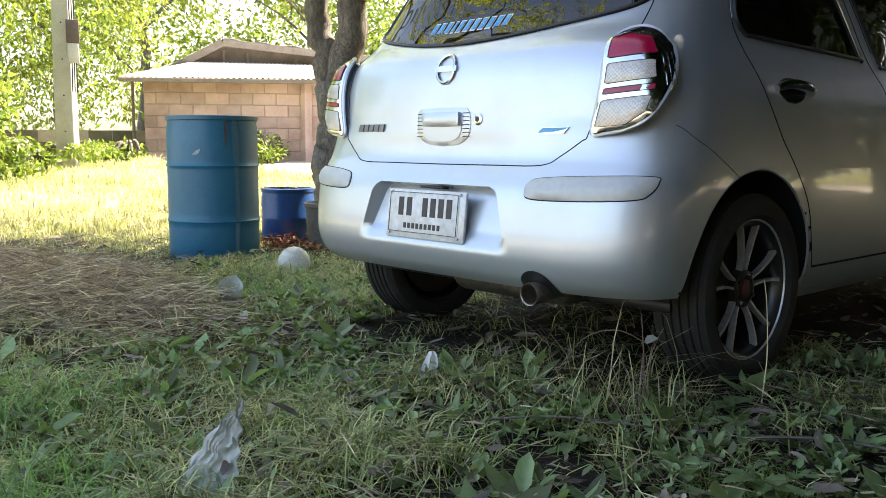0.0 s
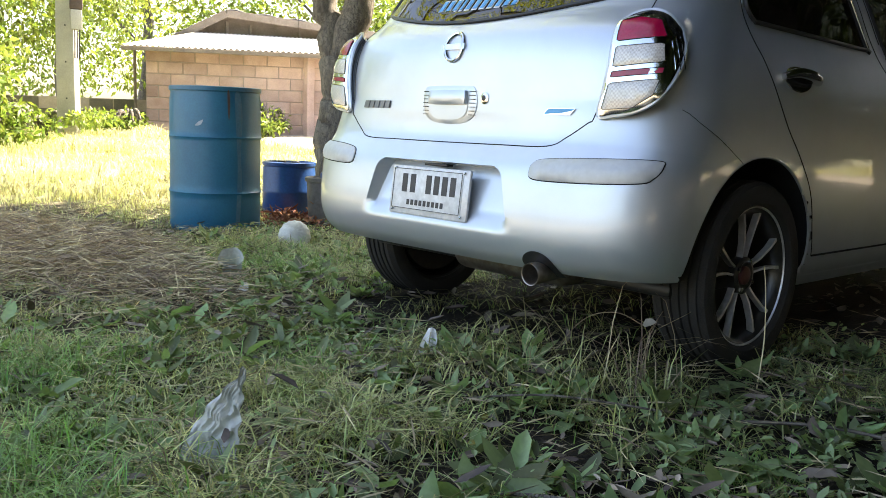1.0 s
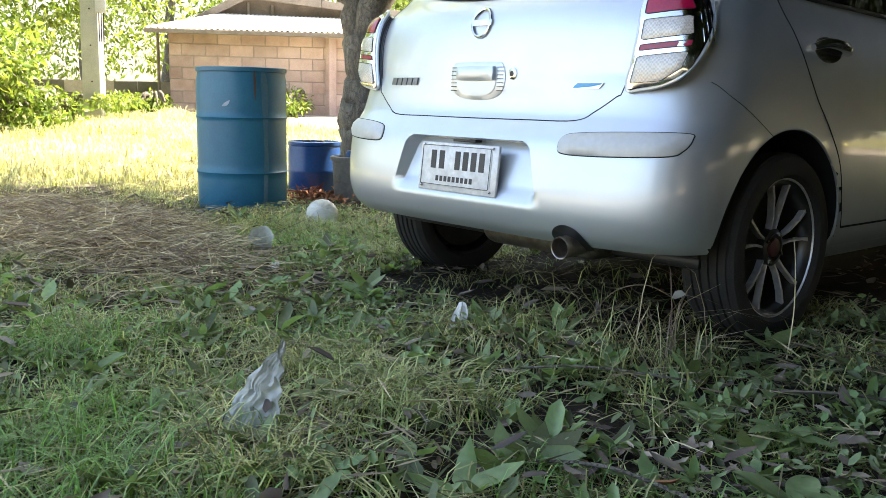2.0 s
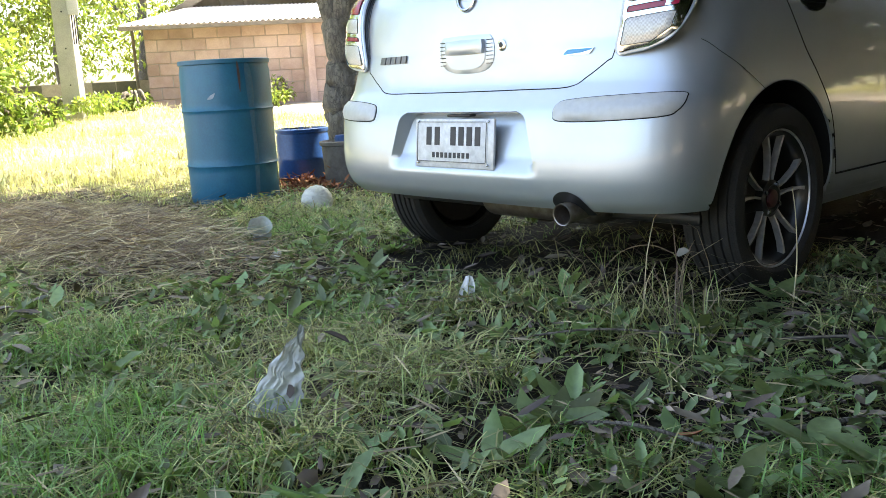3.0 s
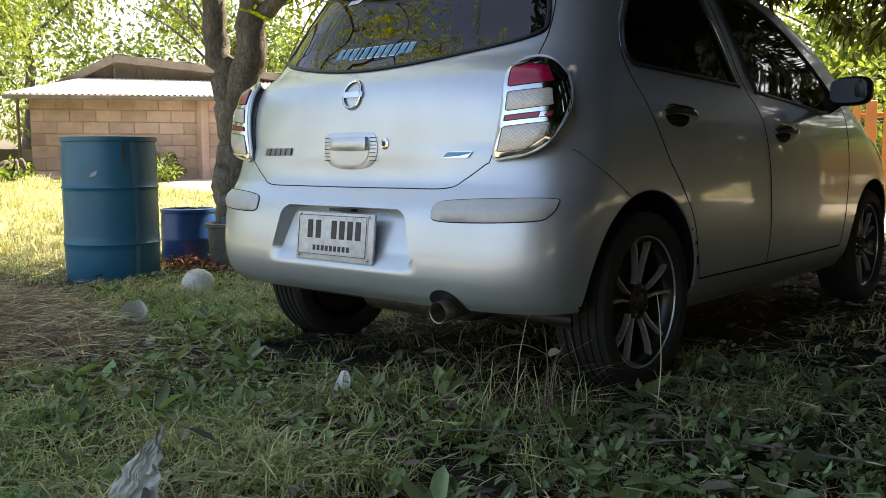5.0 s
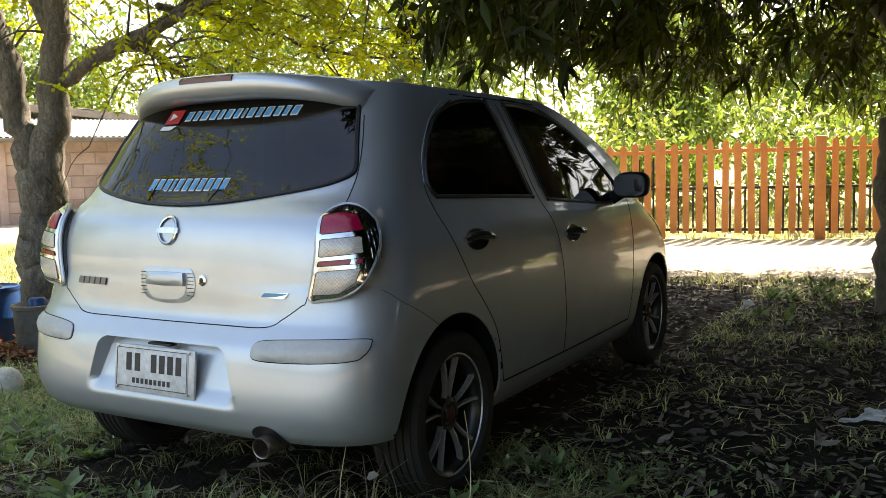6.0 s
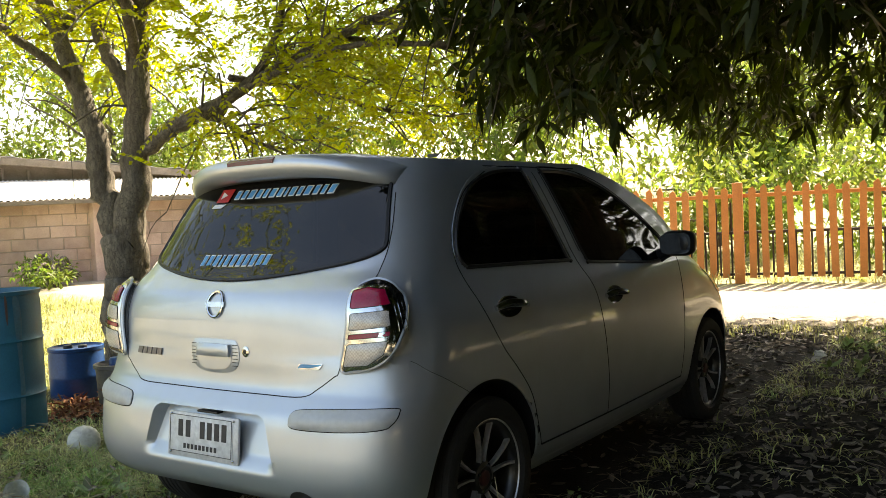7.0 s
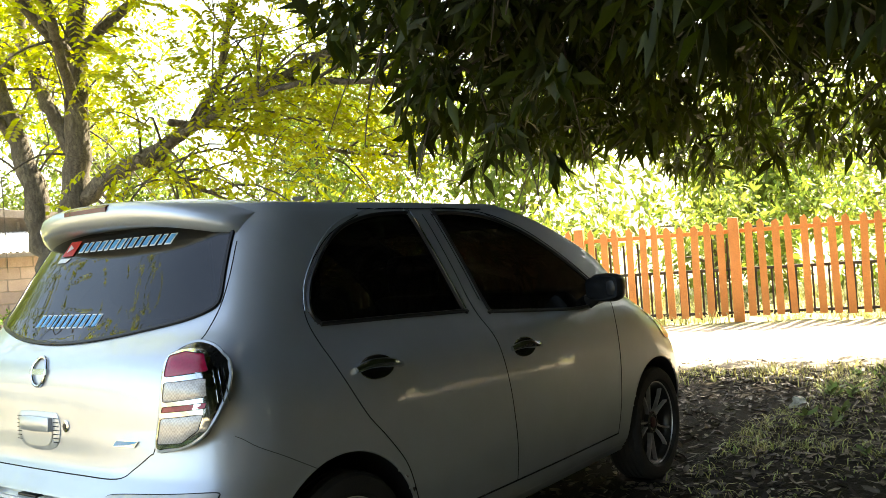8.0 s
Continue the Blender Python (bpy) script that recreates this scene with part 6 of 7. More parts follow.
# ---- trees ----
def branch_set(paths, sides=9, wobble=0.02, seed=1):
    """Limbs as tapered tubes: each a list of points, a start and an end radius."""
    g = np.random.default_rng(seed)
    verts, faces = [], []
    for pts, r0, r1 in paths:
        line = spline(pts, 7 if r0 > 0.03 else 3)
        n = len(line)
        rad = []
        for i in range(n):
            s = i / (n - 1)
            rad.append((r0 + (r1 - r0) * s) * (1 + 0.045 * math.sin(9 * s + r0 * 50) + float(g.normal() * 0.015)))
            if 0 < i < n - 1:
                line[i] = line[i] + Vector(g.normal(size=3) * wobble * min(1.0, rad[-1] * 8))
        tube(line, rad, sides if r0 > 0.03 else 4, False, verts, faces)
    return verts, faces


def twigs(ends, seed, count, reach, drop=0.0, r=0.012, up=0.3):
    """Thin side shoots from given places; returns the limbs and their tips."""
    g = np.random.default_rng(seed)
    paths, tips = [], []
    for p, d in ends:
        for _ in range(count):
            w = Vector(g.normal(size=3)) * 0.8 + Vector(d) + Vector((0, 0, up))
            w.normalize()
            L = reach * float(g.uniform(0.5, 1.2))
            a = Vector(p)
            b = a + w * L * 0.5 + Vector((0, 0, 0.08 * L))
            c = a + w * L + Vector((0, 0, -drop * L))
            paths.append(([a, b, c], r, r * 0.35))
            tips += [(b, w), (c, w)]
    return paths, tips


def pinnate(tips, g, per_tip, rachis, leaflets, size, spread=0.35):
    """Feathery leaves: leaflets in two rows along thin stalks."""
    base, way, ln, wd = [], [], [], []
    for p, d in tips:
        for _ in range(per_tip):
            w = Vector(d) * 0.6 + Vector(g.normal(size=3)) * 0.8
            w.z -= 0.25
            w.normalize()
            o = Vector(p) + Vector(g.normal(size=3)) * spread
            side = w.cross(Vector((0, 0, 1)))
            if side.length < 0.1:
                side = Vector((1, 0, 0))
            side.normalize()
            for k in range(leaflets):
                s = (k + 1) / leaflets
                q = o + w * rachis * s + Vector((0, 0, -0.25 * rachis * s * s))
                for sg in (-1, 1):
                    base.append(q)
                    way.append(side * sg + w * 0.45 + Vector((0, 0, -0.25)))
                    ln.append(size * (0.8 + 0.4 * g.random()) * (1 - 0.35 * s))
                    wd.append(size * 0.36)
    return base, way, ln, wd


def build_light_tree():
    """The forked tree with feathery light leaves beside the drums."""
    g = np.random.default_rng(21)
    tree = thing("tree", "forked tree with feathery yellow-green leaves beside the drums", "tree")
    o = Vector((-3.92, 2.42, 0))
    r = Vector((0.82, 0.57, 0))
    d = Vector((-0.57, 0.82, 0))
    z0 = gh(o.x, o.y) - 0.15

    def at(a, z, b=0.0):
        return o + r * a + d * b + Vector((0, 0, z))

    limbs = [
        ([at(-0.03, z0), at(0.0, 0.4), at(0.0, 0.8), at(0.01, 1.15)], 0.21, 0.17),
        ([at(-0.03, 0.95), at(-0.11, 1.5), at(-0.25, 2.3), at(-0.5, 3.1), at(-1.0, 4.2), at(-1.3, 5.2)], 0.125, 0.03),
        ([at(0.05, 0.95), at(0.11, 1.7), at(0.2, 2.5), at(0.24, 3.3), at(0.35, 4.4), at(0.4, 5.6)], 0.145, 0.03),
        ([at(0.2, 2.25), at(0.0, 2.65), at(-0.2, 3.1, 0.1), at(-0.35, 3.8, 0.2)], 0.07, 0.03),
        ([at(0.17, 1.9), at(0.5, 2.1, -0.1), at(0.85, 2.24, -0.15), at(1.25, 2.45, -0.2), at(1.9, 2.75, -0.2), at(2.8, 3.1, -0.3)], 0.08, 0.025),
        ([at(0.72, 2.19, -0.12), at(0.92, 2.14, -0.1), at(1.05, 2.02, -0.1), at(1.25, 1.92, -0.1)], 0.04, 0.018),
        ([at(0.9, 2.2, -0.1), at(1.05, 2.3, -0.3), at(1.3, 2.4, -0.4), at(2.0, 2.6, -0.6), at(2.9, 2.55, -0.8), at(3.6, 2.6, -1.0)], 0.035, 0.014),
        ([at(1.2, 2.43, -0.2), at(1.4, 2.9), at(1.5, 3.6, 0.2), at(1.8, 4.6, 0.4)], 0.04, 0.018),
        ([at(0.24, 3.1), at(0.8, 3.7, 0.2), at(1.5, 4.4, 0.5), at(2.2, 5.0, 0.6)], 0.05, 0.02),
        ([at(0.2, 2.7), at(0.3, 3.1, -0.5), at(0.5, 3.6, -1.2), at(0.9, 4.0, -2.0)], 0.05, 0.018),
        ([at(-0.3, 2.5), at(-0.7, 2.9, -0.4), at(-1.2, 3.2, -0.9), at(-1.8, 3.4, -1.5)], 0.045, 0.016),
        ([at(-0.45, 3.0), at(-1.0, 3.4, 0.5), at(-1.8, 3.7, 0.9)], 0.04, 0.016),
        ([at(1.9, 2.75, -0.2), at(2.5, 2.8, 0.4), at(3.2, 2.75, 0.9)], 0.025, 0.012),
        ([at(0.24, 3.0), at(-0.2, 3.8, -0.9), at(-0.8, 4.5, -1.9), at(-1.3, 4.8, -2.8)], 0.06, 0.02),
        ([at(0.3, 3.6), at(0.4, 4.5, -1.0), at(0.6, 5.0, -2.2), at(0.8, 5.1, -3.2)], 0.055, 0.02),
        ([at(-0.6, 3.3), at(-1.4, 4.2, -0.8), at(-2.2, 4.9, -1.8), at(-2.8, 5.2, -2.6)], 0.055, 0.02),
        ([at(-0.8, 4.5, -1.9), at(-0.2, 4.9, -2.7), at(0.3, 5.2, -3.4)], 0.03, 0.014),
        # three limbs above the view, added to throw shade on the lawn
        ([at(-0.35, 3.0), at(-0.5, 3.8, 0.9), at(-0.7, 4.4, 1.8), at(-1.0, 4.7, 2.8)], 0.06, 0.02),
        ([at(-0.55, 4.0, 1.2), at(-1.2, 4.5, 1.9), at(-2.0, 4.7, 2.4), at(-2.6, 4.7, 2.6)], 0.04, 0.015),
        ([at(-0.7, 4.4, 1.8), at(-0.1, 4.7, 2.4), at(0.5, 4.8, 3.0)], 0.035, 0.015),
        ([at(1.0, 2.48, -0.15), at(1.5, 2.45, 0.4), at(2.2, 2.3, 1.0), at(2.8, 2.25, 1.4)], 0.03, 0.012),
    ]
    ends = []
    for pts, a, b in limbs[1:]:
        line = spline(pts, 4)
        for i in range(len(line) // 3, len(line), 2):
            w = (line[min(i + 1, len(line) - 1)] - line[i - 1]).normalized()
            ends.append((line[i], w))
    more, tips = twigs(ends, 5, 3, 0.9, 0.15)
    more2, tips2 = twigs(tips[1::2], 6, 1, 0.6, 0.25, 0.006)
    v, f = branch_set(limbs + more + more2, 10, 0.02, 3)
    piece("trunk", v, f, BARK, tree, "grey rough bark with pale patches", sharp=0)
    all_tips = [t for t in tips + tips2 if (t[0] - o).dot(r) < 2.9 and t[0].z > (1.95 if (t[0] - o).dot(r) > 0.8 else 2.75)]
    base, way, ln, wd = pinnate([t for t in all_tips if g.random() < 0.85], g, 3, 0.32, 9, 0.08, 0.24)
    ob = new("crown", leaf_mesh("crown", base, way, ln, wd, LEAF_LIGHT, 0.1, 0.1, 9))
    ob.parent = tree
    tagged(ob, "feathery yellow-green leaves")


def whorls(centres, g, per, length, width, droop):
    base, way, ln, wd = [], [], [], []
    for p, outw in centres:
        for k in range(per):
            w = Vector(g.normal(size=3)) * 0.75 + Vector(outw) * 0.5
            w.z -= droop
            base.append(Vector(p) + Vector(g.normal(size=3)) * 0.05)
            way.append(w)
            L = length * (0.7 + 0.6 * g.random())
            ln.append(L)
            wd.append(width * (0.8 + 0.4 * g.random()))
    return base, way, ln, wd


def build_dark_tree(o, seed, trim, label, skirt=2.15, over=0, per=12, size=1.0):
    """A big dark tree with a double trunk and a crown that hangs low; trim shortens it towards the lighter tree."""
    g = np.random.default_rng(seed)

    def stray(q):
        """Low shoots out over the car's roof, where the crown is open."""
        return q.x < -0.9 and q.z < 2.3

    tree = thing("mango_tree", label, "tree")
    z0 = gh(o.x, o.y) - 0.2
    v3 = Vector
    limbs = [
        ([o + v3((0, 0, z0)), o + v3((0.0, 0, 0.2)), o + v3((-0.01, 0, 0.35)), o + v3((-0.01, 0, 0.55))], 0.33, 0.12),
        ([o + v3((-0.13, 0.02, z0)), o + v3((-0.14, 0.03, 0.4)), o + v3((-0.17, 0.04, 0.9)), o + v3((-0.18, 0.02, 1.5)), o + v3((-0.12, 0, 2.1)), o + v3((-0.5, -0.5, 3.0)), o + v3((-1.4, -1.2, 3.9))], 0.235, 0.09),
        ([o + v3((0.15, -0.02, z0)), o + v3((0.15, -0.02, 0.4)), o + v3((0.18, -0.02, 0.9)), o + v3((0.2, 0, 1.5)), o + v3((0.1, 0.05, 2.1)), o + v3((0.5, 0.3, 3.1)), o + v3((1.2, 0.8, 4.2))], 0.225, 0.09),
        ([o + v3((-0.1, 0, 2.0)), o + v3((-0.2, 0.3, 2.8)), o + v3((-0.2, 0.8, 4.0)), o + v3((0, 1.2, 5.2))], 0.13, 0.05),
    ]
    tips = []
    # lower limbs spread like an umbrella, ends hanging
    for k in range(22):
        a = 2 * math.pi * k / 22 + float(g.normal() * 0.1)
        reach = float(g.uniform(3.2, 4.6)) * (trim if math.cos(a - 3.55) > 0.75 else 1.0)
        way = v3((math.cos(a), math.sin(a), 0))
        top = float(g.uniform(2.7, 4.2))
        s = o + v3((0, 0, float(g.uniform(1.9, 2.6)))) + way * 0.15
        pts = [s, o + way * reach * 0.35 + v3((0, 0, top)), o + way * reach * 0.7 + v3((0, 0, top + 0.15)), o + way * reach + v3((0, 0, top - 0.5))]
        limbs.append((pts, 0.075, 0.018))
    # upper limbs above the view, spread wide to cast shade on the car
    for k in range(34):
        a = 2 * math.pi * k / 34 + float(g.normal() * 0.2)
        reach = float(g.uniform(1.5, 5.6))
        way = v3((math.cos(a), math.sin(a), 0))
        pts = [o + v3((0, 0, 3.2)), o + way * reach * 0.5 + v3((0, 0, 4.7)), o + way * reach + v3((0, 0, float(g.uniform(4.7, 6.2))))]
        limbs.append((pts, 0.06, 0.015))
    ends = []
    for pts, a, b in limbs[1:]:
        line = spline(pts, 5)
        for i in range(len(line) // 3, len(line)):
            if line[i].z > 2.2:
                w = (line[min(i + 1, len(line) - 1)] - line[i - 1]).normalized()
                ends.append((line[i], w))
    more, tips = twigs(ends, 8, 3, 0.75, 0.35, 0.012, 0.1)
    v, f = branch_set(limbs + (more if per > 8 else []), 10, 0.02, 4)
    piece("trunk", v, f, BARK_DARK, tree, "dark double trunk", sharp=0)
    # leaf clusters on the shoots, and a skirt of hanging ones round the rim
    centres = []
    for p, w in tips:
        for _ in range(2):
            q = p + v3(g.normal(size=3)) * 0.28
            if q.z > skirt - 0.25 and not stray(q):
                centres.append((q, w))
    for k in range(900):
        a = float(g.uniform(0, 2 * math.pi))
        rad = float(np.sqrt(g.uniform(0.25, 1.0))) * 4.5
        rad *= trim if math.cos(a - 3.55) > 0.75 else 1.0
        low = skirt - 0.35 * math.sin(a) + 0.15 * math.sin(3 * a + 1.0) + 0.12 * math.sin(7 * a)
        z = low + 0.35 * (4.5 - rad) / 4.5 + float(g.exponential(0.35))
        p = o + v3((rad * math.cos(a), rad * math.sin(a), z))
        if not stray(p):
            centres.append((p, v3((math.cos(a), math.sin(a), -0.5))))
    # loose leaf clusters out of view overhead, added only to shade what lies below
    upper = []
    for k in range(over):
        a = float(g.uniform(0, 2 * math.pi))
        rad = float(np.sqrt(g.uniform(0, 1.0))) * 5.2
        upper.append((o + v3((rad * math.cos(a) - 0.3, rad * math.sin(a) - 1.1, 4.7 + float(g.uniform(0, 1.2)))), v3((0, 0, -0.3))))
    base, way, ln, wd = whorls(centres, g, per, 0.185 * size, 0.052 * size, 0.55)
    if upper:
        more = whorls(upper, g, 12, 0.29 * size**2, 0.095 * size**2, 0.2)
        base, way, ln, wd = base + more[0], way + more[1], ln + more[2], wd + more[3]
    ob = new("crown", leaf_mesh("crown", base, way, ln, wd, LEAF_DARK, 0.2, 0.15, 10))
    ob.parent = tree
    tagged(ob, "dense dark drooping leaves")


def leafy_mass(g, centre, size, count, leaf, name, parent, mat, seed, low=0.0):
    """A crown of clumped leaves: several lobes of uneven size, hollow inside."""
    lobes = [(Vector(centre) + Vector((g.normal() * size[0] * 0.45, g.normal() * size[1] * 0.45, g.normal() * size[2] * 0.4)), float(g.uniform(0.35, 0.7))) for _ in range(11)]
    per = count // len(lobes)
    base, way = [], []
    for c, s in lobes:
        u = g.normal(size=(per, 3))
        u /= np.linalg.norm(u, axis=1, keepdims=True)
        rad = g.uniform(0.55, 1.08, size=(per, 1))
        base.append(np.array(c) + u * rad * np.array(size) * s)
        w = u * 0.5 + g.normal(size=(per, 3)) * 0.7
        w[:, 2] -= 0.35
        way.append(w)
    base, way = np.concatenate(base), np.concatenate(way)
    ok = base[:, 2] > low
    base, way = base[ok], way[ok]
    ln = leaf * g.uniform(0.6, 1.4, size=len(base))
    ob = new(name, leaf_mesh(name, base, way, ln, ln * 0.42, mat, 0.2, 0.1, seed))
    ob.parent = parent
    return ob


def far_tree(at, height, spread, count, leaf, seed, label, name="tree", low=0.4, mat=None):
    g = np.random.default_rng(seed)
    tree = thing(name, label, "tree" if name == "tree" else "bush", group="trees beyond the lawn" if name == "tree" else "bushes round the clearing")
    z0 = gh(at[0], at[1])
    o = Vector((at[0], at[1], z0 - 0.1))
    top = Vector((at[0] + g.normal() * 0.3, at[1] + g.normal() * 0.3, z0 + height * 0.75))
    limbs = [([o, o.lerp(top, 0.3) + Vector((g.normal() * 0.15, g.normal() * 0.15, 0)), o.lerp(top, 0.65), top], 0.035 * height * 0.6, 0.03)]
    for k in range(7):
        a = float(g.uniform(0, 2 * math.pi))
        s = o.lerp(top, float(g.uniform(0.3, 0.8)))
        e = s + Vector((math.cos(a) * spread * 0.7, math.sin(a) * spread * 0.7, height * 0.25))
        limbs.append(([s, s.lerp(e, 0.5) + Vector((0, 0, 0.2)), e], 0.05, 0.015))
    v, f = branch_set(limbs, 7, 0.03, seed)
    piece("trunk", v, f, BARK, tree, sharp=0)
    leafy_mass(g, (at[0], at[1], z0 + height * 0.58), (spread, spread, height * 0.48), count, leaf, "crown", tree, mat or LEAF_FAR, seed, z0 + low)


def build_far_green():
    # unseen bushes, added as a dark mass for the flank to reflect
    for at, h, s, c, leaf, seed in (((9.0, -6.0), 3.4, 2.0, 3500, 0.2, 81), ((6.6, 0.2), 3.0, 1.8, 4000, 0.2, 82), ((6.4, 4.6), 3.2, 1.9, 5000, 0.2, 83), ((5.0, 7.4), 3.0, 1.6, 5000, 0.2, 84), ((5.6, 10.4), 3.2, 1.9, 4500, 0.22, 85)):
        far_tree(at, h, s, c, leaf, seed, "unseen dense dark bush added to dim the car's flank", "bush", 0.05, LEAF_DARK)
    spots = [((-10.6, -0.2), 4.2, 2.2, 16000, 0.105, 41), ((-13.5, 1.6), 6.0, 2.6, 19000, 0.11, 42), ((-16.0, 4.5), 6.5, 2.8, 18000, 0.12, 43), ((-19.5, 7.5), 8.5, 3.6, 17000, 0.17, 44),
             ((-17.5, 12.0), 6.0, 3.2, 14000, 0.17, 45), ((-13.0, 14.5), 6.2, 3.2, 14000, 0.17, 46), ((-8.5, 17.5), 6.2, 3.2, 8000, 0.25, 47), ((-4.0, 20.0), 6.4, 3.4, 8000, 0.26, 48),
             ((1.0, 21.5), 6.2, 3.4, 7500, 0.26, 49), ((6.0, 21.0), 4.4, 3.2, 6000, 0.28, 50), ((-13.5, -3.5), 6.5, 3.0, 5000, 0.25, 51)]
    for at, h, s, c, leaf, seed in spots:
        far_tree(at, h, s, c, leaf, seed, "leafy sunlit tree at the edge of the clearing")
    bushes = [((-9.3, 0.35), 1.35, 1.05, 4500, 0.11, 61), ((-11.2, 2.7), 0.4, 0.6, 1500, 0.08, 62), ((-11.9, 3.9), 0.3, 0.45, 1300, 0.08, 69), ((-9.6, 1.2), 0.7, 0.6, 1500, 0.09, 70), ((-10.9, 5.9), 0.5, 0.6, 1200, 0.08, 71), ((-6.5, 14.5), 1.9, 1.5, 3500, 0.15, 63), ((-3.0, 15.2), 2.1, 1.6, 3500, 0.16, 64),
              ((0.5, 15.6), 2.2, 1.7, 3500, 0.16, 65), ((4.0, 16.0), 2.0, 1.6, 3000, 0.16, 66), ((-9.3, 9.6), 1.6, 1.1, 3000, 0.13, 67), ((-7.6, 11.0), 2.2, 1.3, 3500, 0.14, 68)]
    for at, h, s, c, leaf, seed in bushes:
        far_tree(at, h, s, c, leaf, seed, "bright green bush in the sun", "bush", 0.05)


build_light_tree()
build_dark_tree(Vector((2.2, 5.45, 0)), 33, 0.89, "big dark tree with a double trunk and low drooping crown", over=5000)
# three unseen trees, added to keep light off the car's right flank
build_dark_tree(Vector((7.3, 2.0, 0)), 34, 1.0, "unseen dark tree added for shade, its crown hanging close to the ground", 0.9, 1300, 4, 1.75)
build_dark_tree(Vector((8.2, 8.4, 0)), 36, 1.0, "unseen dark tree added for shade by the road, with a low crown", 0.8, 900, 4, 1.75)
build_dark_tree(Vector((7.6, -4.2, 0)), 35, 1.0, "unseen dark tree added for shade behind the clearing, with a low crown", 1.0, 0, 4, 1.5)
build_far_green()

# ---- grass, weeds, straw and fallen leaves ----
def clear_of_things(x, y):
    ok = np.hypot(x + 3.23, y - 0.91) > 0.3
    ok &= np.hypot(x + 3.74, y - 1.81) > 0.2
    ok &= np.hypot(x + 3.92, y - 2.42) > 0.2
    ok &= np.hypot(x - 2.2, y - 5.45) > 0.35
    for wx in (0.725, -0.725):
        for wy in (0.605, 3.055):
            ok &= ~((abs(x - wx) < 0.1) & (abs(y - wy) < 0.14))
    return ok


def patchy(x, y, f, s):
    return 0.5 + 0.25 * (np.sin(f * x + s) + np.sin(f * 1.3 * y - 1.7 * s)) + 0.25 * np.sin(f * 0.7 * (x + y) + 2.1 * s) * np.sin(f * 2.1 * (x - y) + s)


def scatter(g, n, x0, x1, y0, y1):
    x, y = g.uniform(x0, x1, n), g.uniform(y0, y1, n)
    return x, y


def litter_zone(x, y):
    """Where the bare leaf litter under the big tree takes over from the grass."""
    return soft(x * 0.75 + y * 0.35, 0.95, 1.75)


def blades(name, label, g, n, box, height, width, mat, density, lean=(0.2, 1.1), tuft=7):
    x, y = scatter(g, n, *box)
    keep = g.random(n) < density(x, y)
    keep &= clear_of_things(x, y)
    x, y = x[keep], y[keep]
    # blades grow in tufts
    t = g.integers(0, max(1, len(x) // tuft), len(x))
    away = np.hypot(x - x[t], y - y[t])
    x, y = x[t] + (x - x[t]) * 0.05 / (0.05 + away), y[t] + (y - y[t]) * 0.05 / (0.05 + away)
    keep = clear_of_things(x, y) & (g.random(len(x)) < np.sqrt(density(x, y)))
    x, y = x[keep] + g.normal(size=keep.sum()) * 0.02, y[keep] + g.normal(size=keep.sum()) * 0.02
    k = len(x)
    base = np.stack([x, y, ground_height(x, y) - 0.005], axis=1)
    h = g.uniform(*height, k) * (0.6 + 0.6 * patchy(x, y, 2.7, 0.4))
    ob = new(name, blade_mesh(name, base, h, g.uniform(*width, k), g.uniform(*lean, k), g.uniform(0, 2 * np.pi, k), mat))
    return tagged(ob, label, "grass", kind="stuff")


def under_car(x, y):
    return (abs(x) < 0.75) & (y > 0.1) & (y < 3.6)


def straw_zone(x, y):
    """The patch of mown dry grass."""
    d = ((x + 2.3) / 1.5) ** 2 + ((y + 0.5) / 0.62) ** 2
    return np.clip(1.35 - d, 0, 1)


def brown_patch(x, y):
    """Bare spots where dead leaves have gathered in the grass."""
    spots = ((0.95, -0.66, 0.24), (1.25, -0.62, 0.2), (0.55, -0.35, 0.14), (1.45, -0.3, 0.2), (-0.1, -0.95, 0.14), (0.75, -1.0, 0.16))
    return np.clip(sum(np.exp(-((x - a) ** 2 + (y - b) ** 2) / r ** 2) for a, b, r in spots), 0, 1)


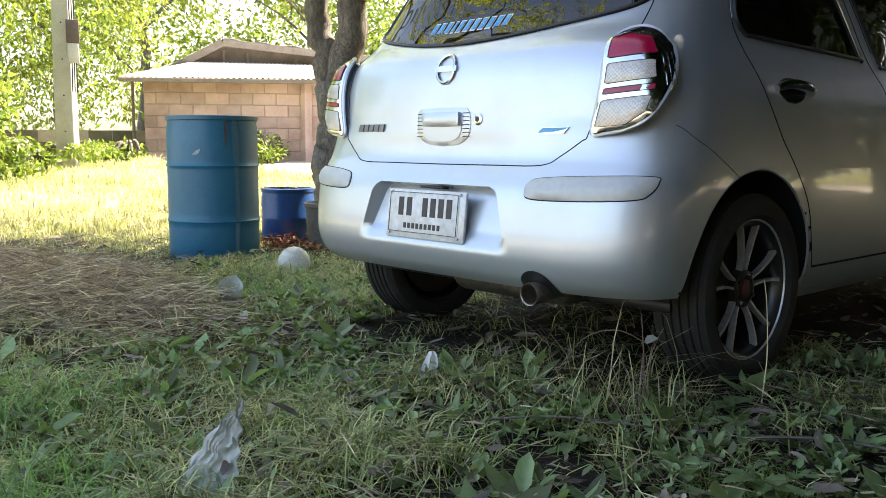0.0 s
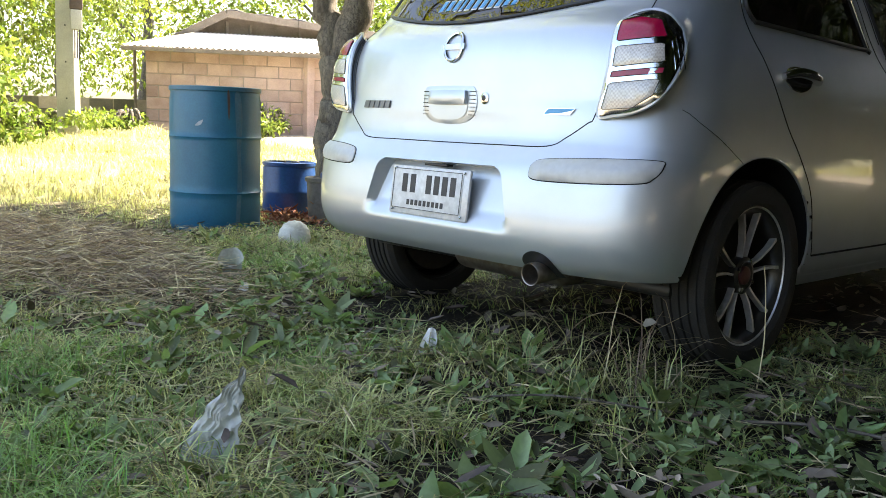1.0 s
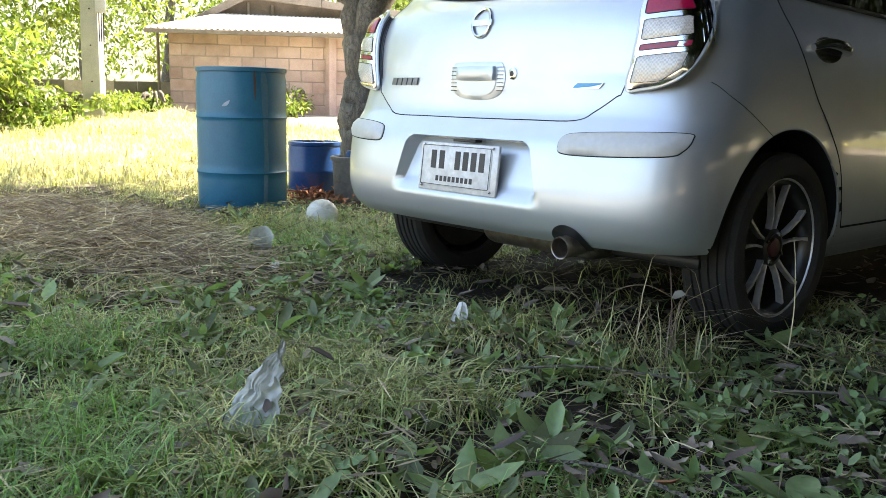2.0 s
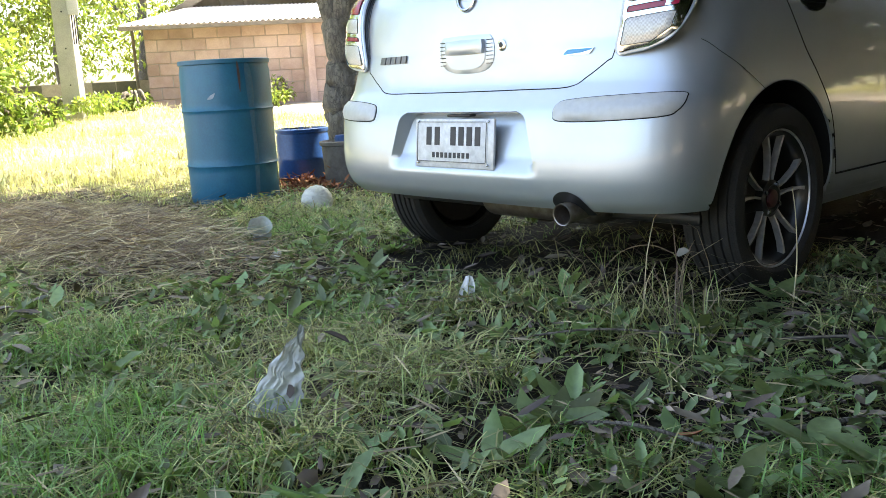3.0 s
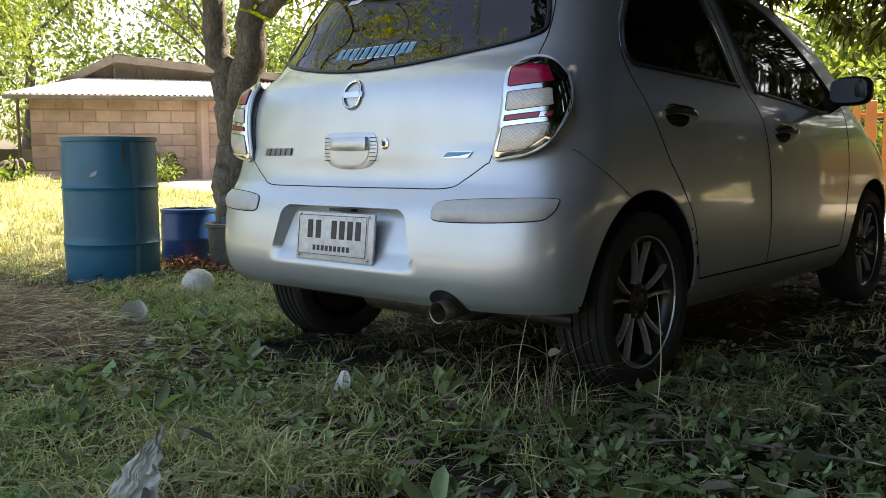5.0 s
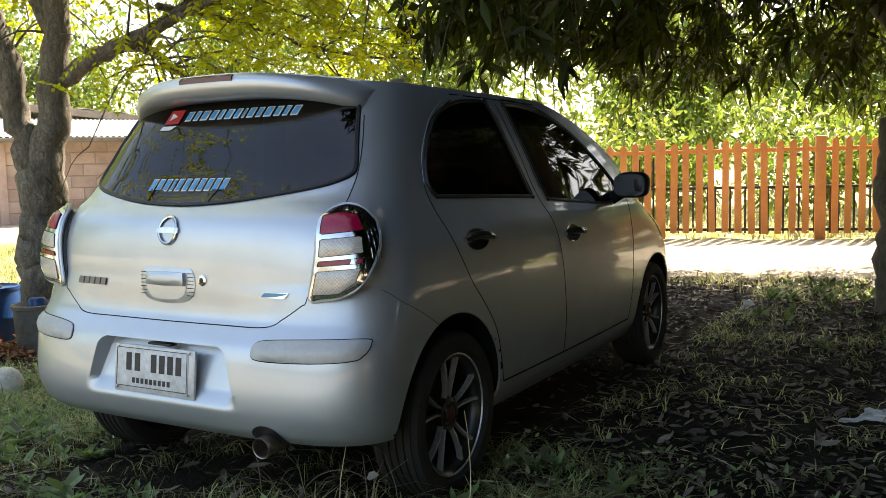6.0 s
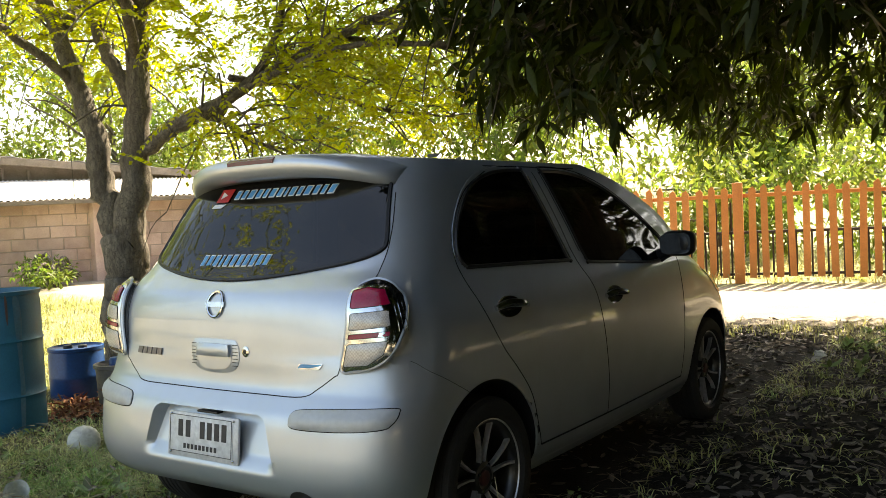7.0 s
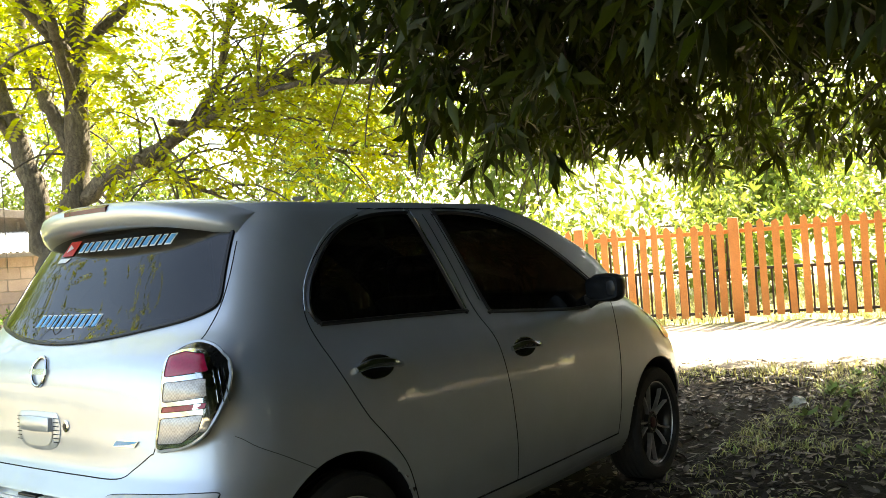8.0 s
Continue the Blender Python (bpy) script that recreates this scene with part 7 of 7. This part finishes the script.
def build_growth():
    g = np.random.default_rng(77)

    def near(x, y):
        return np.clip((0.3 + 0.9 * patchy(x, y, 3.1, 1.0)) * np.where(patchy(x, y, 11.0, 0.7) + 0.25 * patchy(x, y, 23.0, 1.9) > 0.56, 1.0, 0.14) * (1 - 0.93 * litter_zone(x, y)) * (1 - 0.5 * brown_patch(x, y)) * np.where(under_car(x, y), 0.18, 1) * (1 - 0.75 * straw_zone(x, y)), 0, 1)

    blades("grass", "short matted shaded grass round the car", g, 105000, (-2.6, 2.2, -2.1, 1.3), (0.04, 0.13), (0.002, 0.0048), GRASS, near, (0.6, 2.2), 16)
    blades("grass", "fine low grass round the car", g, 46000, (-2.4, 2.2, -2.1, 1.2), (0.02, 0.07), (0.0018, 0.0036), GRASS_FRESH, near, (0.2, 1.8), 9)
    blades("grass", "short grass between the drums and the tree", g, 110000, (-6.0, -1.4, -2.5, 3.2), (0.025, 0.09), (0.003, 0.006), GRASS, lambda x, y: np.clip(near(x, y), 0, 1), (0.2, 1.4))
    blades("grass", "thin dry grass on the bare ground behind", g, 26000, (-5.5, 4.0, -6.5, -1.9), (0.03, 0.1), (0.005, 0.01), GRASS, lambda x, y: np.clip(0.05 + 0.8 * patchy(x, y, 1.7, 0.3) * soft(y, -5.5, -2.0), 0, 1), (0.4, 1.8), 12)
    def lush(x, y):
        spots = ((0.3, -1.52, 0.34), (0.7, -1.46, 0.2), (1.16, -0.8, 0.13), (1.6, -0.62, 0.18), (-0.35, -1.15, 0.3), (1.3, -0.26, 0.12), (-1.6, 0.45, 0.3), (0.0, -0.5, 0.16))
        return np.clip(sum(np.exp(-((x - a) ** 2 + (y - b) ** 2) / r ** 2) for a, b, r in spots), 0, 1)

    blades("grass", "lush fresh green tufts of fine grass", g, 60000, (-2.2, 2.0, -2.0, 0.9), (0.05, 0.14), (0.0022, 0.0042), GRASS_FRESH, lush, (0.3, 1.5), 9)
    # creeping small-leaved cover
    n = 26000
    x, y = g.uniform(-2.8, 2.2, n), g.uniform(-2.1, 1.4, n)
    keep = (g.random(n) < 0.15 + 0.85 * patchy(x, y, 4.3, 2.0) ** 2) & clear_of_things(x, y) & ~under_car(x, y) & (g.random(n) < 1 - 0.6 * straw_zone(x, y)) & (g.random(n) < 1 - 0.5 * litter_zone(x, y))
    x, y = x[keep], y[keep]
    head = g.uniform(0, 6.28, len(x))
    L = g.uniform(0.014, 0.05, len(x)) * g.uniform(0.6, 1.1, len(x))
    ob = new("ground_cover", flat_leaves("ground_cover", np.stack([x, y, ground_height(x, y) + g.uniform(0.003, 0.07, len(x))], axis=1), np.stack([np.cos(head), np.sin(head), g.normal(size=len(x)) * 0.5], axis=1), L, L * g.uniform(0.35, 0.6, len(x)), LEAF_WEED, 31))
    tagged(ob, "small-leaved creeping weeds woven through the grass", "weeds", kind="stuff")

    def lawn(x, y):
        away = -(x + 3.2) * 0.87 + (y - 1.2) * 0.5
        return np.clip(soft(away, 0.6, 1.8) * (0.55 + 0.6 * patchy(x, y, 1.4, 2.0)), 0, 1) * (1 - soft(y * 0.97 - 0.24 * x, 6.6, 7.4))

    blades("lawn", "sunlit yellow-green lawn grass", g, 82000, (-13.0, -3.4, -3.5, 6.5), (0.06, 0.2), (0.006, 0.014), GRASS_SUN, lawn)

    def verge(x, y):
        a = y - 0.25 * x
        return np.clip(soft(a, 11.7, 12.2) * (1 - soft(a, 19, 21)), 0, 1)

    blades("verge_grass", "sunlit grass along and beyond the fence", g, 20000, (-8, 8, 11, 20), (0.08, 0.28), (0.012, 0.024), GRASS_SUN, verge)
    blades("verge_grass", "thin grass at the edge of the dirt road", g, 14000, (-3, 6, 5.6, 8.0), (0.04, 0.12), (0.005, 0.01), GRASS_SUN, lambda x, y: np.clip((1 - np.abs(y - 0.2 * x - 6.7) / 0.8), 0, 1))
    blades("grass", "thin shaded grass growing through the leaf litter", g, 42000, (0.85, 4.2, 0.6, 7.0), (0.03, 0.1), (0.004, 0.009), GRASS, lambda x, y: np.clip(0.15 + 0.8 * patchy(x, y, 1.9, 1.3) * soft(y, 0.8, 4.0), 0, 1) * (1 - soft(y - 0.2 * x, 6.3, 6.9)), (0.4, 1.8), 10)
    # tall loose blades behind the bumper
    n = 260
    x, y = g.normal(0.55, 0.28, n), g.normal(-0.02, 0.16, n)
    base = np.stack([x, y, ground_height(x, y)], axis=1)
    ob = new("tall_grass", blade_mesh("tall_grass", base, g.uniform(0.08, 0.24, n), g.uniform(0.002, 0.004, n), g.uniform(0.5, 1.7, n), g.uniform(0, 6.28, n), GRASS, 0.6))
    tagged(ob, "long arching grass blades under the rear bumper", "grass", kind="stuff")
    # dry straw
    n = 23000
    x, y = g.uniform(-4.6, 2.4, n), g.uniform(-2.4, 2.2, n)
    keep = (g.random(n) < np.maximum(straw_zone(x, y), 0.25 + 0.45 * patchy(x, y, 2.9, 0.6))) & clear_of_things(x, y) & (g.random(n) < 1 - 0.7 * litter_zone(x, y)) & ~under_car(x, y)
    x, y = x[keep], y[keep]
    z = ground_height(x, y) + g.uniform(0.01, 0.065, len(x)) + 0.05 * straw_zone(x, y) * g.random(len(x))
    head = g.uniform(0, 6.28, len(x))
    way = np.stack([np.cos(head), np.sin(head), g.normal(size=len(x)) * 0.18], axis=1)
    L = g.uniform(0.04, 0.18, len(x))
    ob = new("straw", leaf_mesh("straw", np.stack([x, y, z], axis=1), way, L, g.uniform(0.0025, 0.0055, len(x)), STRAW, 0.1, 0.05, 5))
    tagged(ob, "dry mown grass lying in the lawn", "straw", kind="stuff")
    n = 15000
    x, y = g.normal(-2.3, 0.8, n), g.normal(-0.5, 0.31, n)
    z = ground_height(x, y) + g.uniform(0.1, 1.0, n) ** 0.6 * 0.15 * straw_zone(x, y) + 0.006
    head = g.uniform(0, 6.28, n)
    way = np.stack([np.cos(head), np.sin(head), g.normal(size=n) * 0.25], axis=1)
    ob = new("straw", leaf_mesh("straw", np.stack([x, y, z], axis=1), way, g.uniform(0.08, 0.3, n), g.uniform(0.0018, 0.0042, n), STRAW_RED, 0.1, 0.08, 6))
    tagged(ob, "patch of matted brown mown grass", "straw", kind="stuff")
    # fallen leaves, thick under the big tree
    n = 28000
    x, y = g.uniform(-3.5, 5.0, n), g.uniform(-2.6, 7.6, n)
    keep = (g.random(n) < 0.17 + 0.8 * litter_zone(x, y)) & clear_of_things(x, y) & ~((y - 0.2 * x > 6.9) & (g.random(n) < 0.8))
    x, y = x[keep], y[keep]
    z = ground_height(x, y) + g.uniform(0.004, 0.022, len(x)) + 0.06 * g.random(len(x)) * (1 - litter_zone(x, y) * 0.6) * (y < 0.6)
    head = g.uniform(0, 6.28, len(x))
    way = np.stack([np.cos(head), np.sin(head), g.normal(size=len(x)) * 0.25], axis=1)
    L = g.uniform(0.03, 0.095, len(x))
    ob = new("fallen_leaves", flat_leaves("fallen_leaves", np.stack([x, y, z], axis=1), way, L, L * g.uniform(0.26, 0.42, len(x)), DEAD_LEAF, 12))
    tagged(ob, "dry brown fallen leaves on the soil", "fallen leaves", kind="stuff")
    n = 1700
    x, y = g.uniform(-0.6, 2.0, n), g.uniform(-1.4, 0.2, n)
    keep = (g.random(n) < brown_patch(x, y)) & clear_of_things(x, y)
    x, y = x[keep], y[keep]
    head = g.uniform(0, 6.28, len(x))
    way = np.stack([np.cos(head), np.sin(head), g.normal(size=len(x)) * 0.35], axis=1)
    L = g.uniform(0.022, 0.058, len(x))
    ob = new("fallen_leaves", flat_leaves("fallen_leaves", np.stack([x, y, ground_height(x, y) + g.uniform(0.01, 0.045, len(x))], axis=1), way, L, L * g.uniform(0.3, 0.5, len(x)), BROWN_LEAF, 14))
    tagged(ob, "curled brown leaves gathered in bare spots", "fallen leaves", kind="stuff")
    n = 34
    x, y = g.normal(0.74, 0.07, n), g.normal(0.06, 0.07, n)
    ob = new("tall_grass", blade_mesh("tall_grass", np.stack([x, y, ground_height(x, y)], axis=1), g.uniform(0.18, 0.36, n), g.uniform(0.0025, 0.0045, n), g.uniform(0.3, 1.3, n), g.uniform(0, 6.28, n), STRAW, 0.5))
    tagged(ob, "tall dry bent grass stalks beside the wheel", "grass", kind="stuff")
    # ground cover of broad weeds
    n = 1500
    x, y = g.uniform(-2.8, 2.2, n), g.uniform(-2.1, 1.4, n)
    keep = (g.random(n) < 0.2 + 0.7 * patchy(x, y, 2.2, 3.0) * (1 - 0.8 * straw_zone(x, y))) & clear_of_things(x, y) & ~(under_car(x, y))
    keep &= g.random(n) < 1 - 0.4 * litter_zone(x, y)
    rosettes("weeds", g, x[keep], y[keep], (0.03, 0.065), 0.6, "small broad-leaved weeds among the grass")
    n = 260
    x, y = g.uniform(-2.6, 2.0, n), g.uniform(-1.7, 1.0, n)
    keep = clear_of_things(x, y) & ~under_car(x, y) & (straw_zone(x, y) < 0.3)
    rosettes("weeds", g, x[keep], y[keep], (0.06, 0.11), 0.5, "larger broad-leaved weeds among the grass")
    n = 320
    x, y = g.uniform(1.0, 3.6, n), g.uniform(3.6, 6.9, n)
    keep = clear_of_things(x, y) & (g.random(n) < 0.15 + 0.85 * soft(y, 4.5, 6.4))
    rosettes("weeds", g, x[keep], y[keep], (0.05, 0.1), 0.7, "low green weeds at the edge of the road")
    # a carpet of broad leaves between the grass and the leaf litter
    n = 120
    x, y = g.uniform(0.3, 2.3, n), g.uniform(-1.9, 0.6, n)
    edge = litter_zone(x, y)
    keep = clear_of_things(x, y) & ~under_car(x, y) & (g.random(n) < np.clip(1.2 - abs(edge - 0.35) * 1.6, 0, 1))
    rosettes("weeds", g, x[keep], y[keep], (0.05, 0.095), 0.35, "low broad-leaved weeds along the leaf litter", None, (3, 6))


def flat_leaves(name, base, way, L, W, mat, seed):
    """Leaves lying nearly flat, a little cupped."""
    g = np.random.default_rng(seed)
    way = way / np.linalg.norm(way, axis=1, keepdims=True)
    up = np.array([[0, 0, 1.0]]) + g.normal(size=(len(base), 3)) * 0.3
    side = np.cross(way, up)
    side /= np.linalg.norm(side, axis=1, keepdims=True)
    nor = np.cross(side, way)
    L, W = L.reshape(-1, 1), W.reshape(-1, 1)
    curl = g.uniform(-0.1, 0.35, size=(len(base), 1)) * W
    a = base + way * L * 0.27
    b = base + way * L * 0.72
    tip = base + way * L + nor * L * g.uniform(-0.05, 0.2, size=(len(base), 1))
    v = np.stack([base, a + side * W * 0.45 + nor * curl, b + side * W * 0.38 + nor * curl, tip, b - side * W * 0.38 + nor * curl, a - side * W * 0.45 + nor * curl, a, b], axis=1).reshape(-1, 3)
    i = (np.arange(len(base)) * 8).reshape(-1, 1)
    t = [(0, 1, 6), (1, 2, 7), (1, 7, 6), (2, 3, 7), (7, 3, 4), (6, 7, 4), (6, 4, 5), (0, 6, 5)]
    f = np.concatenate([i + np.array([q]) for q in t], axis=1).reshape(-1, 3)
    return fast_mesh(name, v, f, mat)


def rosettes(name, g, x, y, size, rise, label, mat=None, per=(4, 8)):
    base, way, L, W = [], [], [], []
    for px, py in zip(x, y):
        k = int(g.integers(*per))
        s = float(g.uniform(*size))
        a0 = float(g.uniform(0, 6.28))
        h = float(g.uniform(0.01, 0.05))
        z = gh(px, py)
        for i in range(k):
            a = a0 + 6.28 * i / k + float(g.normal() * 0.25)
            base.append((px, py, z + h * g.random()))
            way.append((math.cos(a), math.sin(a), rise * float(g.uniform(0.3, 1.9))))
            ll = s * float(g.uniform(0.7, 1.25))
            L.append(ll)
            W.append(ll * float(g.uniform(0.34, 0.5)))
    ob = new(name, flat_leaves(name, np.array(base), np.array(way), np.array(L), np.array(W), mat or LEAF_WEED, int(g.integers(1000))))
    tagged(ob, label, "weeds", kind="stuff")


def single_plant(x, y, leaves, size, rise, label, seed, lw=0.42):
    """One well-seen weed: each broad leaf a part."""
    g = np.random.default_rng(seed)
    plant = thing("weed", label, "weed", group="large weeds in the grass")
    z = gh(x, y)
    v, f = tube([(x, y, z - 0.02), (x + 0.004, y, z + 0.03), (x, y + 0.004, z + 0.05)], [0.005, 0.004, 0.003], 6)
    piece("stem", v, f, LEAF_WEED, plant)
    for i in range(leaves):
        a = 6.28 * i / leaves + float(g.normal() * 0.3)
        up = rise * float(g.uniform(0.5, 1.5))
        w = Vector((math.cos(a), math.sin(a), up)).normalized()
        side = w.cross(Vector((0, 0, 1))).normalized()
        nor = side.cross(w)
        L, W = size * float(g.uniform(0.75, 1.2)), size * lw * float(g.uniform(0.8, 1.15))
        verts, faces = [], []
        n = 8
        o = Vector((x, y, z + 0.035 * float(g.random())))
        for k in range(n + 1):
            s = k / n
            p = o + w * L * s + Vector((0, 0, -0.35 * L * s * s))
            wide = W * 0.5 * (math.sin(math.pi * min(1.0, s ** 0.8 * 0.97 + 0.02)) ** 0.8)
            for q, lift in ((-1, 0.22), (-0.5, 0.05), (0, 0.0), (0.5, 0.05), (1, 0.22)):
                verts.append(p + side * wide * q + nor * wide * (lift + 0.06 * math.sin(9 * s + q)))
        for k in range(n):
            for j in range(4):
                faces.append((k * 5 + j, k * 5 + j + 1, k * 5 + j + 6, k * 5 + j + 5))
        piece("leaf", verts, faces, LEAF_WEED, plant, sharp=0)


build_growth()


def build_weeds_and_bits():
    """The plants, leaves and chips that stand out singly."""
    for x, y, n, size, rise, seed, label in ((1.14, -0.28, 7, 0.13, 1.1, 1, "bright green weed with upright oval leaves"), (0.2, -1.12, 6, 0.15, 0.35, 2, "grey-green weed with long drooping leaves"),
                                             (0.47, -0.86, 8, 0.13, 0.5, 3, "weed with narrow spreading leaves"), (1.5, -0.58, 7, 0.16, 0.6, 4, "pale green weed with long broad leaves"),
                                             (0.46, -1.28, 7, 0.15, 0.55, 5, "grey-green weed with broad pointed leaves"), (0.33, -0.7, 6, 0.12, 0.4, 6, "low weed with oval leaves"),
                                             (1.09, 0.07, 6, 0.11, 0.5, 7, "dark weed with round leaves near the wheel"), (0.83, -0.29, 6, 0.12, 0.45, 8, "dark broad-leaved weed in the grass"),
                                             (-1.78, 0.86, 10, 0.13, 0.9, 9, "bright green leafy plant beside the ball"), (-1.62, 0.95, 9, 0.12, 0.9, 10, "bright green leafy plant beside the ball"),
                                             (-0.87, -0.62, 7, 0.15, 0.5, 11, "grey-green weed with broad leaves by the straw"), (0.25, -0.41, 7, 0.12, 0.6, 12, "grey-green weed with oval leaves beside the paper scrap"),
                                             (0.94, 0.27, 6, 0.14, 0.35, 13, "dark broad-leaved weed under the wheel"), (1.3, -0.24, 9, 0.13, 0.5, 14, "weed with narrow dark leaves"), (1.62, -0.6, 7, 0.15, 0.7, 15, "fresh green weed with long leaves")):
        single_plant(x, y, n, size * 0.85, rise, label, seed, 0.4)
    for x, y, turn, size, mat, label in ((1.07, 0.63, 0.3, 0.11, YELLOW_LEAF, "yellow fallen leaf by the wheel"), (-0.32, -0.72, 1.1, 0.07, YELLOW_LEAF, "yellow-green fallen leaf in grass"), (0.72, -0.49, 2.0, 0.05, YELLOW_LEAF, "small yellow fallen leaf in grass"),
                                         (0.81, -0.63, 0.8, 0.05, YELLOW_LEAF, "small yellow fallen leaf in grass"), (0.16, -1.36, 0.2, 0.1, PALE_LEAF, "curled pale brown dead leaf"), (1.25, -0.69, 0.6, 0.1, RED_CHIP, "red-brown dead leaf in grass"),
                                         (0.06, -0.25, 0.9, 0.08, PALE_LEAF, "pale dry leaf in the grass"), (1.9, 1.65, 0.4, 0.12, PALE_LEAF, "pale dry leaf on dark soil")):
        size *= 0.75
        k = np.array([[x, y, gh(x, y) + 0.03]])
        w = np.array([[math.cos(turn), math.sin(turn), 0.12]])
        ob = new("fallen_leaf", flat_leaves("fallen_leaf", k, w, np.array([size]), np.array([size * 0.48]), mat, int(size * 1000)))
        tagged(ob, label, "leaf", "single fallen leaves")
    # pale leaf shapes on the roof: debris, and one standing for a sun fleck
    for x, y, z, turn in ((0.44, 0.80, 1.523, 0.4), (0.53, 0.87, 1.509, 1.7), (0.36, 0.9, 1.528, 2.4)):
        ob = new("fallen_leaf", flat_leaves("fallen_leaf", np.array([[x, y, z]]), np.array([[math.cos(turn), math.sin(turn), 0.02]]), np.array([0.06]), np.array([0.03]), PALE_LEAF, 21))
        tagged(ob, "pale leaf shape for roof debris and a sun fleck", "leaf", "single fallen leaves")
    # red-brown chips in front of the blue container
    g = np.random.default_rng(90)
    n = 420
    x, y = g.normal(-3.22, 0.16, n), g.normal(1.5, 0.13, n)
    x, y = x + (y - 1.5) * -0.6, y
    z = ground_height(x, y) + np.abs(g.normal(size=n)) * 0.03 + 0.01
    head = g.uniform(0, 6.28, n)
    ob = new("chips", flat_leaves("chips", np.stack([x, y, z], axis=1), np.stack([np.cos(head), np.sin(head), g.normal(size=n) * 0.5], axis=1), g.uniform(0.04, 0.1, n), g.uniform(0.012, 0.025, n), RED_CHIP, 4))
    tagged(ob, "heap of red-brown bark chips by the container", "bark chips", kind="stuff")
    # a tall dry stem by the wheel, a stick and a twig with a round leaf
    v, f = tube(spline([(0.95, 0.42, 0.0), (0.955, 0.43, 0.14), (0.945, 0.435, 0.28), (0.925, 0.45, 0.36)], 6), [0.0024 - 0.00008 * i for i in range(19)], 6)
    tagged(piece("dry_stem", v, f, STRAW), "tall dry grass stem in front of the wheel", "stem")
    v, f = tube(spline([(1.12, 0.02, 0.03), (1.3, 0.12, 0.045), (1.55, 0.15, 0.05), (1.75, 0.25, 0.04)], 6), 0.0045, 6)
    tagged(piece("stick", v, f, BARK_DARK), "thin grey stick on leaf litter", "stick")
    for a, b, c, r in (((1.06, -0.78, 0.035), (1.2, -0.72, 0.05), (1.38, -0.7, 0.04), 0.004), ((1.36, -0.62, 0.03), (1.45, -0.5, 0.045), (1.5, -0.36, 0.035), 0.006), ((0.6, -0.42, 0.04), (0.78, -0.3, 0.07), (1.0, -0.12, 0.05), 0.003)):
        v, f = tube(spline([a, b, c], 6), r, 6)
        tagged(piece("stick", v, f, BARK), "dry grey twig lying in the grass", "stick")
    v, f = tube(spline([(0.42, 0.1, 0.02), (0.52, 0.13, 0.16), (0.62, 0.16, 0.20), (0.69, 0.2, 0.17)], 6), 0.0015, 5)
    twig = tagged(piece("twig", v, f, STRAW), "thin arching twig with one round pale leaf", "twig")
    ob = new("leaf", flat_leaves("leaf", np.array([[0.69, 0.2, 0.17]]), np.array([[0.8, 0.2, 0.3]]), np.array([0.045]), np.array([0.035]), PALE_LEAF, 3))
    ob.parent = twig


build_weeds_and_bits()
